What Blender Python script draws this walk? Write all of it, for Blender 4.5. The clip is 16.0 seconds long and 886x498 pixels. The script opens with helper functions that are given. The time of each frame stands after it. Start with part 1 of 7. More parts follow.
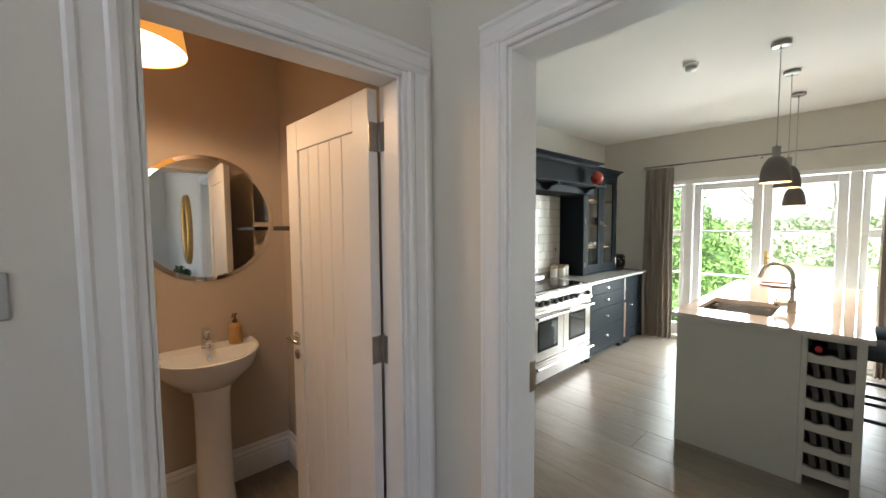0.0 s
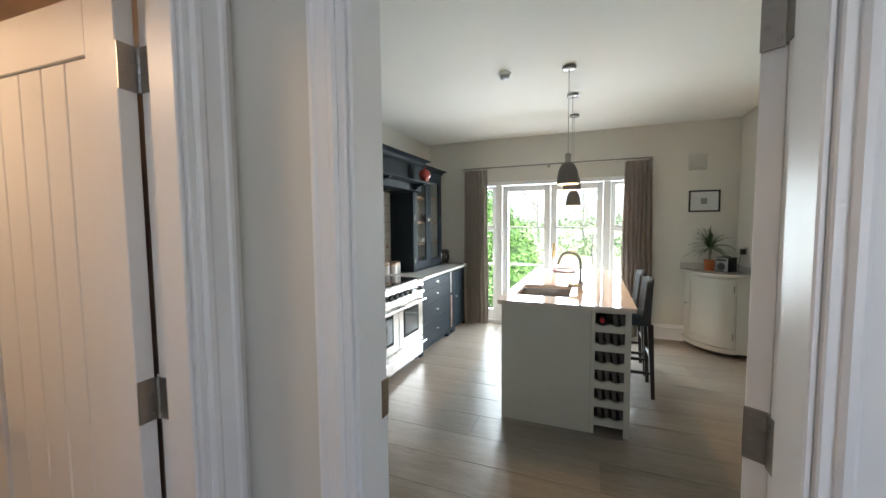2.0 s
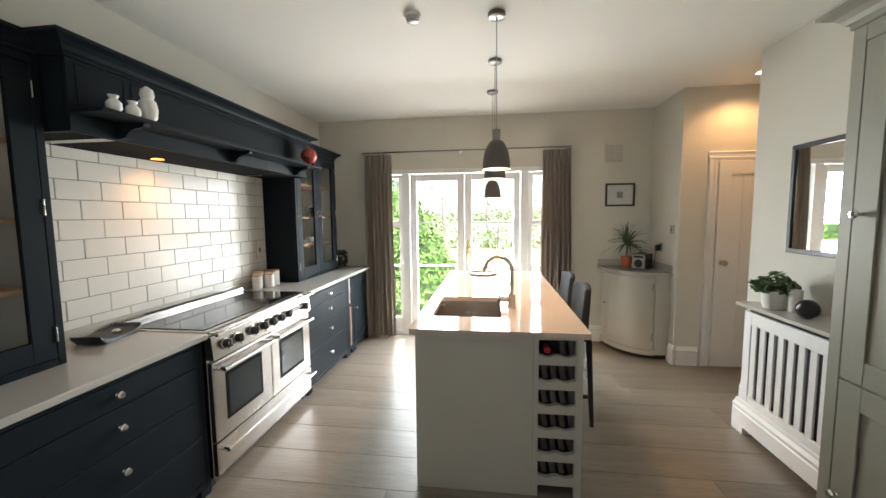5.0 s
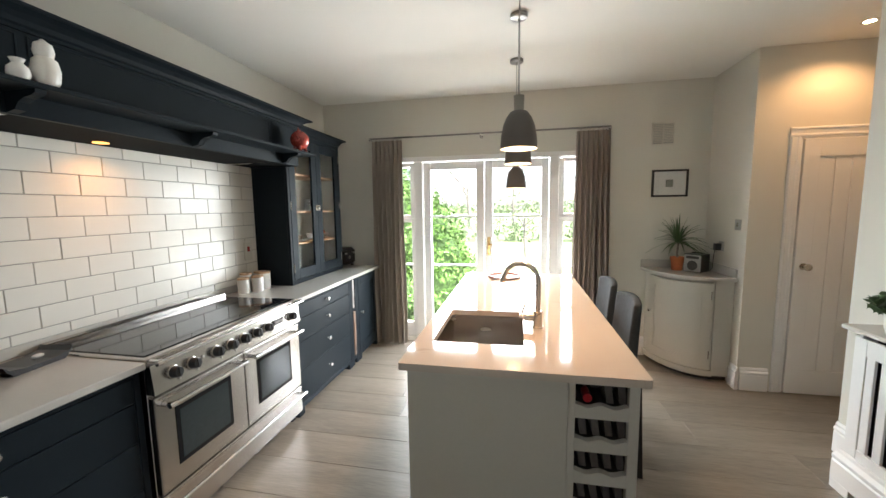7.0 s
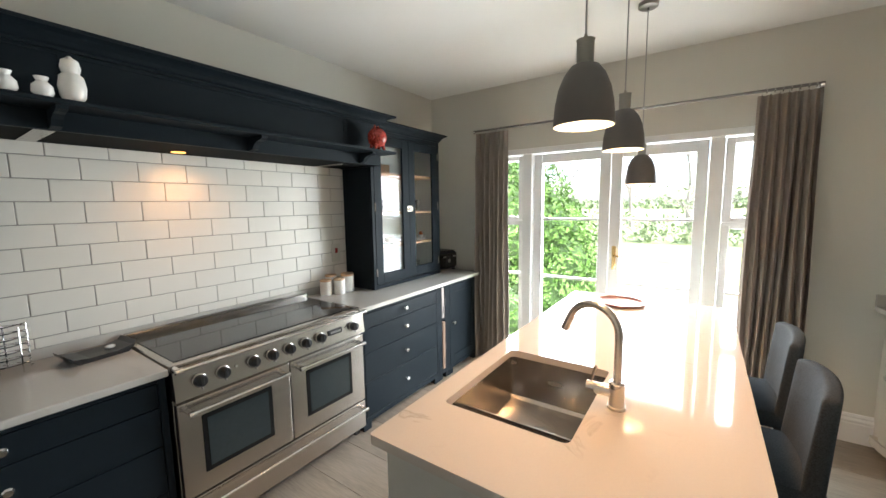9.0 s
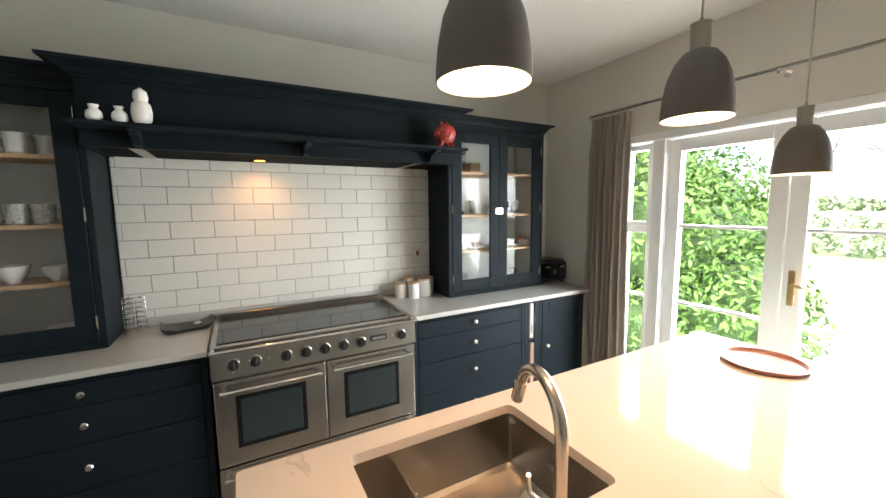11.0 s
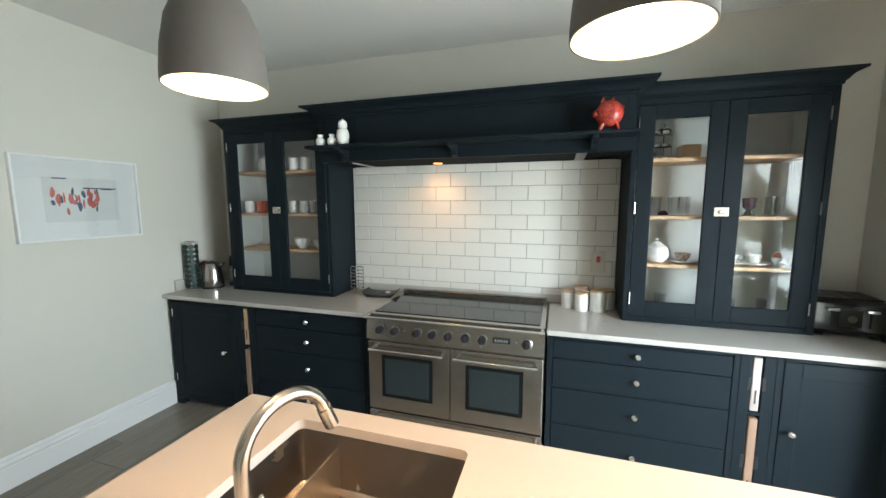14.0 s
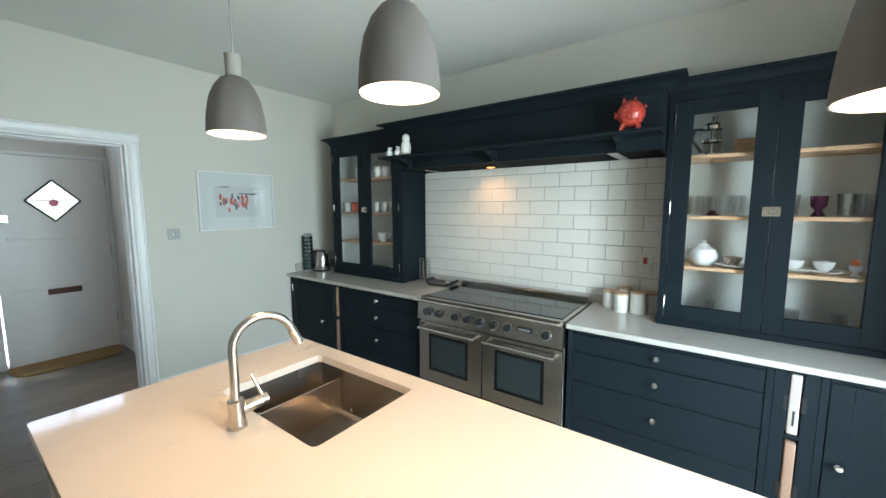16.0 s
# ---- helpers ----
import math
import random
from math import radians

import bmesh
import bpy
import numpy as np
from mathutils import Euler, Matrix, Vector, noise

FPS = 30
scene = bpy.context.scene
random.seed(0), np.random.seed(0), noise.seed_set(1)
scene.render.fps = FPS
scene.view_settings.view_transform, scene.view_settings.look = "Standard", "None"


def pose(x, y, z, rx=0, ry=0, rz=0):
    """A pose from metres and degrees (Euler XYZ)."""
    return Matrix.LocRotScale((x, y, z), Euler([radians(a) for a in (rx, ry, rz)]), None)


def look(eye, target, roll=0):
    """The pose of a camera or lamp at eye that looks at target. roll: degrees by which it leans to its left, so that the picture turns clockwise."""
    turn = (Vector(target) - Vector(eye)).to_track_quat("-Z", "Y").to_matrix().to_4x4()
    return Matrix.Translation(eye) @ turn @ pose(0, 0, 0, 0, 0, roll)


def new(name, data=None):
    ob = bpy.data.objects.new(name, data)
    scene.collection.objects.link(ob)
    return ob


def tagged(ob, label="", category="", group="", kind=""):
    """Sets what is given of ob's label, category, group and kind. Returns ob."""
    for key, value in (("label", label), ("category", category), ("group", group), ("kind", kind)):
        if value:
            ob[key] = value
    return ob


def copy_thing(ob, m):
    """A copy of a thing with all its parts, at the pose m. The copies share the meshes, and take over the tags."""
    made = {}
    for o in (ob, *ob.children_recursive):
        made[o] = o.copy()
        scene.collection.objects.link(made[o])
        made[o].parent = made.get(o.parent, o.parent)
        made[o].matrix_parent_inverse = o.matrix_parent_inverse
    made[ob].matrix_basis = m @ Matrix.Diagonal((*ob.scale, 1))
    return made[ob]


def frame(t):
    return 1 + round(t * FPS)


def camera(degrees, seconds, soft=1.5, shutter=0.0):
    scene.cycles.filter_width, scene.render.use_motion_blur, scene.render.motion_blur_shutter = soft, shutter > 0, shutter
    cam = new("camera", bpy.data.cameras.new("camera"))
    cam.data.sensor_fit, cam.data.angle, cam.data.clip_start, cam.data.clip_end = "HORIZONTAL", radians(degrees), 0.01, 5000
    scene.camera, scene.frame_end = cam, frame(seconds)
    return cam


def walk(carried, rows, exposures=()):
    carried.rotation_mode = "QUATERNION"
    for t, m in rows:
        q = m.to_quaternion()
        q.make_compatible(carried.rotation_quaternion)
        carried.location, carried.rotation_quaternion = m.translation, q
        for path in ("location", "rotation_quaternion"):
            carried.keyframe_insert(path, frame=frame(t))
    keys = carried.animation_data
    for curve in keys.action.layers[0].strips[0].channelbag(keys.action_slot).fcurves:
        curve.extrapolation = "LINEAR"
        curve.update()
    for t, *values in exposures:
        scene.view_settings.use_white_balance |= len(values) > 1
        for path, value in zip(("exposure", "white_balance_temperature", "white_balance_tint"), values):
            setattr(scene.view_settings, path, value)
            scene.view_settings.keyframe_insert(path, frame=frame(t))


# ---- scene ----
cam = camera(99.4, 16.0)
PATH = [
    (0, (0.293, 0.227, 1.517), (1.635, 1.705, 1.396), -0.5),
    (0.5, (0.309, 0.283, 1.512), (1.807, 1.602, 1.393), -0.5),
    (1, (0.322, 0.36, 1.505), (1.972, 1.483, 1.382), -0.6),
    (1.5, (0.373, 0.393, 1.493), (2.14, 1.321, 1.365), -0.6),
    (2, (0.475, 0.417, 1.48), (2.329, 1.155, 1.348), -0.5),
    (2.5, (0.615, 0.47, 1.492), (2.534, 1.016, 1.349), -0.8),
    (3, (0.759, 0.514, 1.483), (2.713, 0.912, 1.335), -0.6),
    (3.5, (0.87, 0.56, 1.478), (2.841, 0.866, 1.325), -0.6),
    (4, (1.006, 0.602, 1.487), (2.982, 0.864, 1.322), -0.6),
    (6.5, (1.685, 0.64, 1.522), (3.651, 0.936, 1.305), -0.8),
    (7, (1.823, 0.603, 1.523), (3.772, 0.996, 1.306), -0.8),
    (7.5, (1.99, 0.546, 1.54), (3.906, 1.076, 1.32), -0.8),
    (8, (2.139, 0.494, 1.551), (3.992, 1.212, 1.327), -0.8),
    (8.5, (2.304, 0.417, 1.56), (4.068, 1.332, 1.333), -1.1),
    (9, (2.479, 0.308, 1.57), (4.113, 1.438, 1.337), -0.8),
    (11.3, (3.332, 0.015, 1.576), (4.165, 1.82, 1.356), -0.7),
    (11.5, (3.395, -0.002, 1.579), (4.142, 1.84, 1.359), -0.7),
    (12, (3.566, -0.023, 1.556), (4.06, 1.903, 1.342), -0.5),
    (12.5, (3.76, -0.01, 1.571), (3.997, 1.963, 1.345), -0.4),
    (13, (3.896, 0.0, 1.57), (3.863, 1.988, 1.347), -0.3),
    (13.5, (4.067, 0.032, 1.574), (3.766, 1.996, 1.349), -0.2),
    (14, (4.21, 0.056, 1.584), (3.631, 1.956, 1.347), -0.1),
    (14.5, (4.331, 0.056, 1.568), (3.526, 1.872, 1.332), -0.1),
    (15, (4.503, 0.025, 1.554), (3.553, 1.771, 1.328), -0.1),
    (15.5, (4.675, 0.008, 1.572), (3.609, 1.684, 1.341), -0.1),
    (16, (4.844, 0.014, 1.565), (3.672, 1.62, 1.343), -0.1),
]
EXPOSE = [(0.0, 2.48, 6250, 10), (1.9, 2.5, 5880, 10), (4.0, 2.5, 6400, 14), (7.0, 2.5, 6250, 14), (9.0, 2.47, 6150, 13), (12.6, 2.44, 6450, 12), (13.6, 2.5, 6000, 8), (14.5, 2.54, 5750, 5), (16.0, 2.43, 5500, 2)]
walk(cam, [(t, look(eye, target, roll)) for t, eye, target, roll in PATH], EXPOSE)

# ---- light ----
world = bpy.data.worlds.new("sky")
scene.world = world
world.use_nodes = True
wt = world.node_tree
sky = wt.nodes.new("ShaderNodeTexSky")
sky.sky_type = "NISHITA"
sky.sun_disc = False
sky.sun_elevation, sky.sun_rotation = radians(51), radians(197)
sky.air_density, sky.dust_density, sky.ozone_density = 1.0, 2.0, 1.0
wt.links.new(sky.outputs[0], wt.nodes["Background"].inputs[0])
wt.nodes["Background"].inputs[1].default_value = 0.15


def lamp(name, kind, power, color, m, **extra):
    data = bpy.data.lights.new(name, kind)
    data.energy, data.color = power, color
    if "angle" in extra:
        data.angle = extra["angle"]
    if "size" in extra:
        data.shape, data.size, data.size_y = "RECTANGLE", extra["size"][0], extra["size"][1]
    if "spread" in extra:
        data.spread = extra["spread"]
    if "radius" in extra:
        data.shadow_soft_size = extra["radius"]
    if "cone" in extra:
        data.spot_size, data.spot_blend = extra["cone"]
    ob = new(name, data)
    ob.matrix_world = m
    return ob


WARM = (1.0, 0.54, 0.22)
lamp("sun", "SUN", 4.2, (1.0, 0.96, 0.9), look((-6, -20, 26), (0, 0, 0)), angle=radians(12))
for lz in (0.75, 1.7):
    lamp("garden_daylight", "AREA", 46, (0.94, 1.0, 0.97), look((6.5, 0.94, lz + 0.05), (4.6, 0.94, lz - 1.5)), size=(2.5, 1.0))
# area lamp added to brighten the hall through an unseen fanlight
lamp("hall_daylight", "AREA", 0.3, (1.0, 0.96, 0.94), look((-0.76, 0.77, 2.47), (1.0, 0.55, 0.4)), size=(0.82, 0.28))
# second lamp added to light the hall from lower down, out of view
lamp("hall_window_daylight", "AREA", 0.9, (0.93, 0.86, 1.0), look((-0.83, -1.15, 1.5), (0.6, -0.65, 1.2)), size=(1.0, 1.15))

# ---- materials ----


def mat(name, color, rough=0.5, metal=0.0, vary=0.06, scale=3.0, fine=60.0, bump=0.05, stretch=(1, 1, 1), coat=0.0, rough_vary=0.08, island=0.0, objvary=0.0, spec=0.5, sheen=0.0):
    m = bpy.data.materials.new(name)
    m.use_nodes = True
    nt = m.node_tree
    n, l = nt.nodes, nt.links
    p = n["Principled BSDF"]
    p.inputs["Roughness"].default_value = rough
    p.inputs["Metallic"].default_value = metal
    p.inputs["Coat Weight"].default_value = coat
    p.inputs["Specular IOR Level"].default_value = spec
    p.inputs["Sheen Weight"].default_value = sheen
    tc = n.new("ShaderNodeTexCoord")
    mp = n.new("ShaderNodeMapping")
    mp.inputs["Scale"].default_value = stretch
    l.new(tc.outputs["Object"], mp.inputs[0])
    big = n.new("ShaderNodeTexNoise")
    big.inputs["Scale"].default_value, big.inputs["Detail"].default_value = scale, 4
    small = n.new("ShaderNodeTexNoise")
    small.inputs["Scale"].default_value, small.inputs["Detail"].default_value = fine, 5
    l.new(mp.outputs[0], big.inputs["Vector"])
    l.new(mp.outputs[0], small.inputs["Vector"])
    mix = n.new("ShaderNodeMath")
    mix.operation = "ADD"
    l.new(big.outputs[0], mix.inputs[0])
    l.new(small.outputs[0], mix.inputs[1])
    last = mix.outputs[0]
    lo, hi = 1 - vary, 1 + vary
    if objvary:
        oi = n.new("ShaderNodeObjectInfo")
        ov = n.new("ShaderNodeMath")
        ov.operation = "MULTIPLY_ADD"
        ov.inputs[1].default_value, ov.inputs[2].default_value = objvary, 0.0
        l.new(oi.outputs["Random"], ov.inputs[0])
        ad = n.new("ShaderNodeMath")
        ad.operation = "ADD"
        l.new(last, ad.inputs[0])
        l.new(ov.outputs[0], ad.inputs[1])
        last = ad.outputs[0]
    if island:
        ge = n.new("ShaderNodeNewGeometry")
        iv = n.new("ShaderNodeMath")
        iv.operation = "MULTIPLY_ADD"
        iv.inputs[1].default_value, iv.inputs[2].default_value = island, -island / 2
        l.new(ge.outputs["Random Per Island"], iv.inputs[0])
        ad2 = n.new("ShaderNodeMath")
        ad2.operation = "ADD"
        l.new(last, ad2.inputs[0])
        l.new(iv.outputs[0], ad2.inputs[1])
        last = ad2.outputs[0]
    ramp = n.new("ShaderNodeMapRange")
    ramp.inputs["From Min"].default_value, ramp.inputs["From Max"].default_value = 0.5, 1.5 + objvary
    ramp.inputs["To Min"].default_value, ramp.inputs["To Max"].default_value = lo, hi
    l.new(last, ramp.inputs["Value"])
    col = n.new("ShaderNodeMix")
    col.data_type, col.blend_type = "RGBA", "MULTIPLY"
    col.inputs["Factor"].default_value = 1.0
    col.inputs[6].default_value = (*color, 1)
    l.new(ramp.outputs[0], col.inputs[7])
    l.new(col.outputs[2], p.inputs["Base Color"])
    rr = n.new("ShaderNodeMapRange")
    rr.inputs["To Min"].default_value, rr.inputs["To Max"].default_value = max(0.02, rough - rough_vary), min(1, rough + rough_vary)
    l.new(big.outputs[0], rr.inputs["Value"])
    l.new(rr.outputs[0], p.inputs["Roughness"])
    if bump:
        b = n.new("ShaderNodeBump")
        b.inputs["Strength"].default_value, b.inputs["Distance"].default_value = bump, 0.004
        l.new(small.outputs[0], b.inputs["Height"])
        l.new(b.outputs[0], p.inputs["Normal"])
    return m


def glass(name, rough=0.0, tint=(1, 1, 1), low=0.05):
    m = bpy.data.materials.new(name)
    m.use_nodes = True
    n, l = m.node_tree.nodes, m.node_tree.links
    for node in list(n):
        if node.type == "BSDF_PRINCIPLED":
            n.remove(node)
    tr, gl, fr, mx, pw = n.new("ShaderNodeBsdfTransparent"), n.new("ShaderNodeBsdfGlossy"), n.new("ShaderNodeLayerWeight"), n.new("ShaderNodeMixShader"), n.new("ShaderNodeMath")
    tr.inputs[0].default_value = (*tint, 1)
    gl.inputs["Roughness"].default_value = rough
    fr.inputs[0].default_value = 0.5
    pw.operation = "POWER"
    pw.inputs[1].default_value = 4.0
    l.new(fr.outputs["Facing"], pw.inputs[0])
    mr = n.new("ShaderNodeMapRange")
    mr.inputs["To Min"].default_value, mr.inputs["To Max"].default_value = low, 0.9
    l.new(pw.outputs[0], mr.inputs["Value"])
    l.new(mr.outputs[0], mx.inputs[0])
    l.new(tr.outputs[0], mx.inputs[1])
    l.new(gl.outputs[0], mx.inputs[2])
    l.new(mx.outputs[0], n["Material Output"].inputs[0])
    return m


def glow(name, color, strength):
    m = bpy.data.materials.new(name)
    m.use_nodes = True
    p = m.node_tree.nodes["Principled BSDF"]
    p.inputs["Base Color"].default_value = (*color, 1)
    p.inputs["Emission Color"].default_value = (*color, 1)
    p.inputs["Emission Strength"].default_value = strength
    return m


def marble(name, color, vein, rough):
    m = mat(name, color, rough, vary=0.03, scale=2.0, fine=140, bump=0.0, rough_vary=0.02)
    n, l = m.node_tree.nodes, m.node_tree.links
    p = n["Principled BSDF"]
    base = p.inputs["Base Color"].links[0].from_socket
    tc = n.new("ShaderNodeTexCoord")
    w = n.new("ShaderNodeTexNoise")
    w.inputs["Scale"].default_value, w.inputs["Detail"].default_value, w.inputs["Distortion"].default_value = 2.3, 9, 1.6
    l.new(tc.outputs["Object"], w.inputs["Vector"])
    r = n.new("ShaderNodeValToRGB")
    r.color_ramp.elements[0].position, r.color_ramp.elements[0].color = 0.5, (1, 1, 1, 1)
    r.color_ramp.elements[1].position, r.color_ramp.elements[1].color = 0.53, (1, 1, 1, 1)
    e = r.color_ramp.elements.new(0.515)
    e.color = (*vein, 1)
    l.new(w.outputs[0], r.inputs[0])
    gate = n.new("ShaderNodeTexNoise")
    gate.inputs["Scale"].default_value = 3.1
    l.new(tc.outputs["Object"], gate.inputs["Vector"])
    gr = n.new("ShaderNodeMapRange")
    gr.inputs["From Min"].default_value, gr.inputs["From Max"].default_value = 0.55, 0.75
    gr.inputs["To Max"].default_value = 0.6
    l.new(gate.outputs[0], gr.inputs["Value"])
    mx = n.new("ShaderNodeMix")
    mx.data_type, mx.blend_type = "RGBA", "MULTIPLY"
    l.new(gr.outputs[0], mx.inputs["Factor"])
    l.new(base, mx.inputs[6])
    l.new(r.outputs[0], mx.inputs[7])
    l.new(mx.outputs[2], p.inputs["Base Color"])
    return m


WALL = mat("kitchen_wall_paint", (0.635, 0.615, 0.55), 0.85, vary=0.02, bump=0.04, fine=120)
HALLP = mat("hall_wall_paint", (0.68, 0.65, 0.60), 0.85, vary=0.02, bump=0.04, fine=120)
WCP = mat("cloakroom_wall_paint", (0.50, 0.42, 0.34), 0.85, vary=0.02, bump=0.04, fine=120)
CEIL = mat("ceiling_paint", (0.79, 0.785, 0.745), 0.9, vary=0.015, bump=0.03, fine=120)
TRIM = mat("satin_white_paint", (0.78, 0.775, 0.765), 0.38, vary=0.02, bump=0.02, fine=40)
DOORP = mat("white_door_paint", (0.80, 0.78, 0.75), 0.42, vary=0.02, bump=0.03, fine=60, stretch=(4, 4, 0.4))
NAVY = mat("dark_blue_paint", (0.011, 0.0162, 0.0208), 0.5, vary=0.08, bump=0.03, fine=70, spec=0.1)
INNER = mat("cabinet_interior_paint", (0.68, 0.70, 0.67), 0.6, vary=0.03, bump=0.02)
GREYP = mat("pale_grey_paint", (0.52, 0.50, 0.44), 0.45, vary=0.03, bump=0.03, fine=70)
TALLP = mat("olive_grey_paint", (0.30, 0.295, 0.24), 0.45, vary=0.03, bump=0.03, fine=70)
QUARTZ = marble("pale_quartz", (0.56, 0.49, 0.42), (0.5, 0.48, 0.46), 0.07)
QUARTZ2 = marble("beige_quartz", (0.50, 0.475, 0.435), (0.7, 0.69, 0.68), 0.10)
STEEL = mat("brushed_steel", (0.48, 0.45, 0.415), 0.24, 1.0, vary=0.03, scale=2.0, fine=90, stretch=(0.3, 3, 3), bump=0.0, rough_vary=0.015)
SINKM = mat("sink_steel", (0.48, 0.44, 0.40), 0.26, 1.0, vary=0.06, fine=40, stretch=(4, 1, 3), bump=0.0, rough_vary=0.04)
CHROME = mat("polished_chrome", (0.8, 0.79, 0.78), 0.1, 1.0, vary=0.03, bump=0)
NICKEL = mat("brushed_nickel", (0.58, 0.52, 0.45), 0.25, 1.0, vary=0.05, bump=0)
POLE = mat("dark_steel_pole", (0.22, 0.21, 0.2), 0.3, 1.0, vary=0.05, bump=0)
BRASS = mat("brass", (0.75, 0.55, 0.26), 0.25, 1.0, vary=0.05, bump=0)
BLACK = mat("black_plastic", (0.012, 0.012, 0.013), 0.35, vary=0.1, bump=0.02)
HOB = mat("black_glass_hob", (0.012, 0.013, 0.015), 0.06, vary=0.05, bump=0, rough_vary=0.02)
OVENG = mat("oven_window_glass", (0.028, 0.036, 0.038), 0.05, vary=0.1, bump=0, rough_vary=0.02)
TILE = mat("glazed_white_tile", (0.72, 0.69, 0.63), 0.21, vary=0.03, bump=0.06, fine=14, scale=2, objvary=0.8, rough_vary=0.06, spec=0.24)
GROUT = mat("grey_grout", (0.30, 0.285, 0.26), 0.9, vary=0.15, bump=0.1)
OAK = mat("pale_oak", (0.55, 0.36, 0.21), 0.5, vary=0.15, stretch=(2, 20, 20), bump=0.05)
FLOORW = mat("limed_oak_plank", (0.205, 0.178, 0.146), 0.33, vary=0.55, scale=1.6, fine=14, stretch=(9, 0.8, 3), bump=0.12, objvary=0.35, rough_vary=0.1)
GAP = mat("plank_joint", (0.11, 0.093, 0.075), 0.9, vary=0.1)
CURT = mat("taupe_curtain_cloth", (0.34, 0.295, 0.255), 0.9, vary=0.12, fine=220, bump=0.2, stretch=(1, 1, 0.4), spec=0.1)
tn, tl = CURT.node_tree.nodes, CURT.node_tree.links
trn, tmx = tn.new("ShaderNodeBsdfTranslucent"), tn.new("ShaderNodeMixShader")
tl.new(tn["Principled BSDF"].inputs["Base Color"].links[0].from_socket, trn.inputs[0])
tmx.inputs[0].default_value = 0.25
tl.new(tn["Principled BSDF"].outputs[0], tmx.inputs[1])
tl.new(trn.outputs[0], tmx.inputs[2])
tl.new(tmx.outputs[0], tn["Material Output"].inputs[0])
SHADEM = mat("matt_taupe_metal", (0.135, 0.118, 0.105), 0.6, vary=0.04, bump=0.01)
NECK = mat("pale_concrete_neck", (0.32, 0.30, 0.26), 0.7, vary=0.08, bump=0.05)
HINGE = mat("dull_hinge_steel", (0.36, 0.34, 0.31), 0.38, 1.0, vary=0.12, bump=0.02)
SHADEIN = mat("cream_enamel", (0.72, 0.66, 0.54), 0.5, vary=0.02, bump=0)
BULB = glow("warm_bulb", (1.0, 0.78, 0.48), 7.0)
PORC = mat("white_porcelain", (0.82, 0.81, 0.79), 0.1, vary=0.02, bump=0, rough_vary=0.03)
CERAM = mat("matt_white_ceramic", (0.78, 0.76, 0.72), 0.35, vary=0.05, fine=90, bump=0.1)
GLASS = glass("clear_glass", low=0.03)
CABGLASS = glass("cabinet_glass", low=0.012)
SOOT = mat("matt_black_underside", (0.008, 0.008, 0.008), 0.85, vary=0.2, spec=0.1)
# haze put into the leaf colour of the hedge, tree crowns and far wood
HAZYLEAF = mat("haze_paled_foliage", (0.24, 0.29, 0.16), 0.9, vary=0.3, island=0.8, spec=0.1)
DRINK = glass("drinking_glass", low=0.14)
MIRROR = mat("silvered_mirror", (0.9, 0.91, 0.9), 0.01, 1.0, vary=0.0, bump=0, rough_vary=0.0)
STOOLF = mat("blue_grey_tweed", (0.05, 0.058, 0.066), 0.95, vary=0.6, fine=220, bump=0.4, spec=0.1)
STOOLL = mat("black_stained_wood", (0.015, 0.012, 0.011), 0.35, vary=0.2, stretch=(8, 8, 1))
TERRA = mat("terracotta", (0.46, 0.13, 0.045), 0.8, vary=0.15)
LEAF = mat("leaf_green", (0.07, 0.13, 0.045), 0.5, vary=0.25, island=0.8)
LEAFB = mat("laurel_leaf", (0.068, 0.135, 0.024), 0.6, vary=0.45, island=1.0, spec=0.25)
LAWN = mat("lawn", (0.22, 0.27, 0.11), 0.9, vary=0.3, scale=0.6, fine=18, bump=0.3)
PAVE = mat("pale_paving", (0.48, 0.45, 0.41), 0.85, vary=0.15, objvary=0.8, bump=0.15)
BARK = mat("bark", (0.2, 0.175, 0.145), 0.9, vary=0.3, bump=0.5)
REDG = mat("mottled_red_glaze", (0.36, 0.045, 0.03), 0.22, vary=1.1, scale=55, fine=90, bump=0.05)
GOLD = mat("gilded_frame", (0.45, 0.27, 0.08), 0.4, 0.6, vary=0.2, bump=0.1)
PAPER = mat("white_paper", (0.64, 0.655, 0.645), 0.8, vary=0.02)
WICKER = mat("amber_soap_bottle", (0.48, 0.27, 0.10), 0.45, vary=0.15, bump=0.1)
COIR = mat("coir_mat", (0.30, 0.19, 0.075), 0.95, vary=0.35, fine=220, bump=0.5)
PLATEM = mat("copper_pink_tray", (0.30, 0.13, 0.09), 0.3, vary=0.12)
GREYST = mat("grey_plastic_plate", (0.36, 0.36, 0.35), 0.4, 0.3, vary=0.03, bump=0)

# ---- builders ----


def mesh_of(name, bm):
    bmesh.ops.recalc_face_normals(bm, faces=bm.faces)
    me = bpy.data.meshes.new(name)
    bm.to_mesh(me)
    bm.free()
    return me


def part(name, bm, material, parent=None, label="", smooth=False):
    me = bm if isinstance(bm, bpy.types.Mesh) else mesh_of(name, bm)
    if not me.materials:
        me.materials.append(material)
    if smooth:
        for f in me.polygons:
            f.use_smooth = True
        me.set_sharp_from_angle(angle=radians(38))
    ob = new(name, me)
    if parent:
        ob.parent = parent
        base = parent
        while base.parent:
            base = base.parent
        if parent.type == "EMPTY":
            ob.matrix_parent_inverse = parent.matrix_basis.inverted()
    if label:
        ob["label"] = label
    return ob


def thing(name, at, label, category, group="", kind=""):
    e = new(name)
    e.empty_display_size = 0.1
    e.matrix_basis = Matrix.Translation(at)
    return tagged(e, label, category, group, kind)


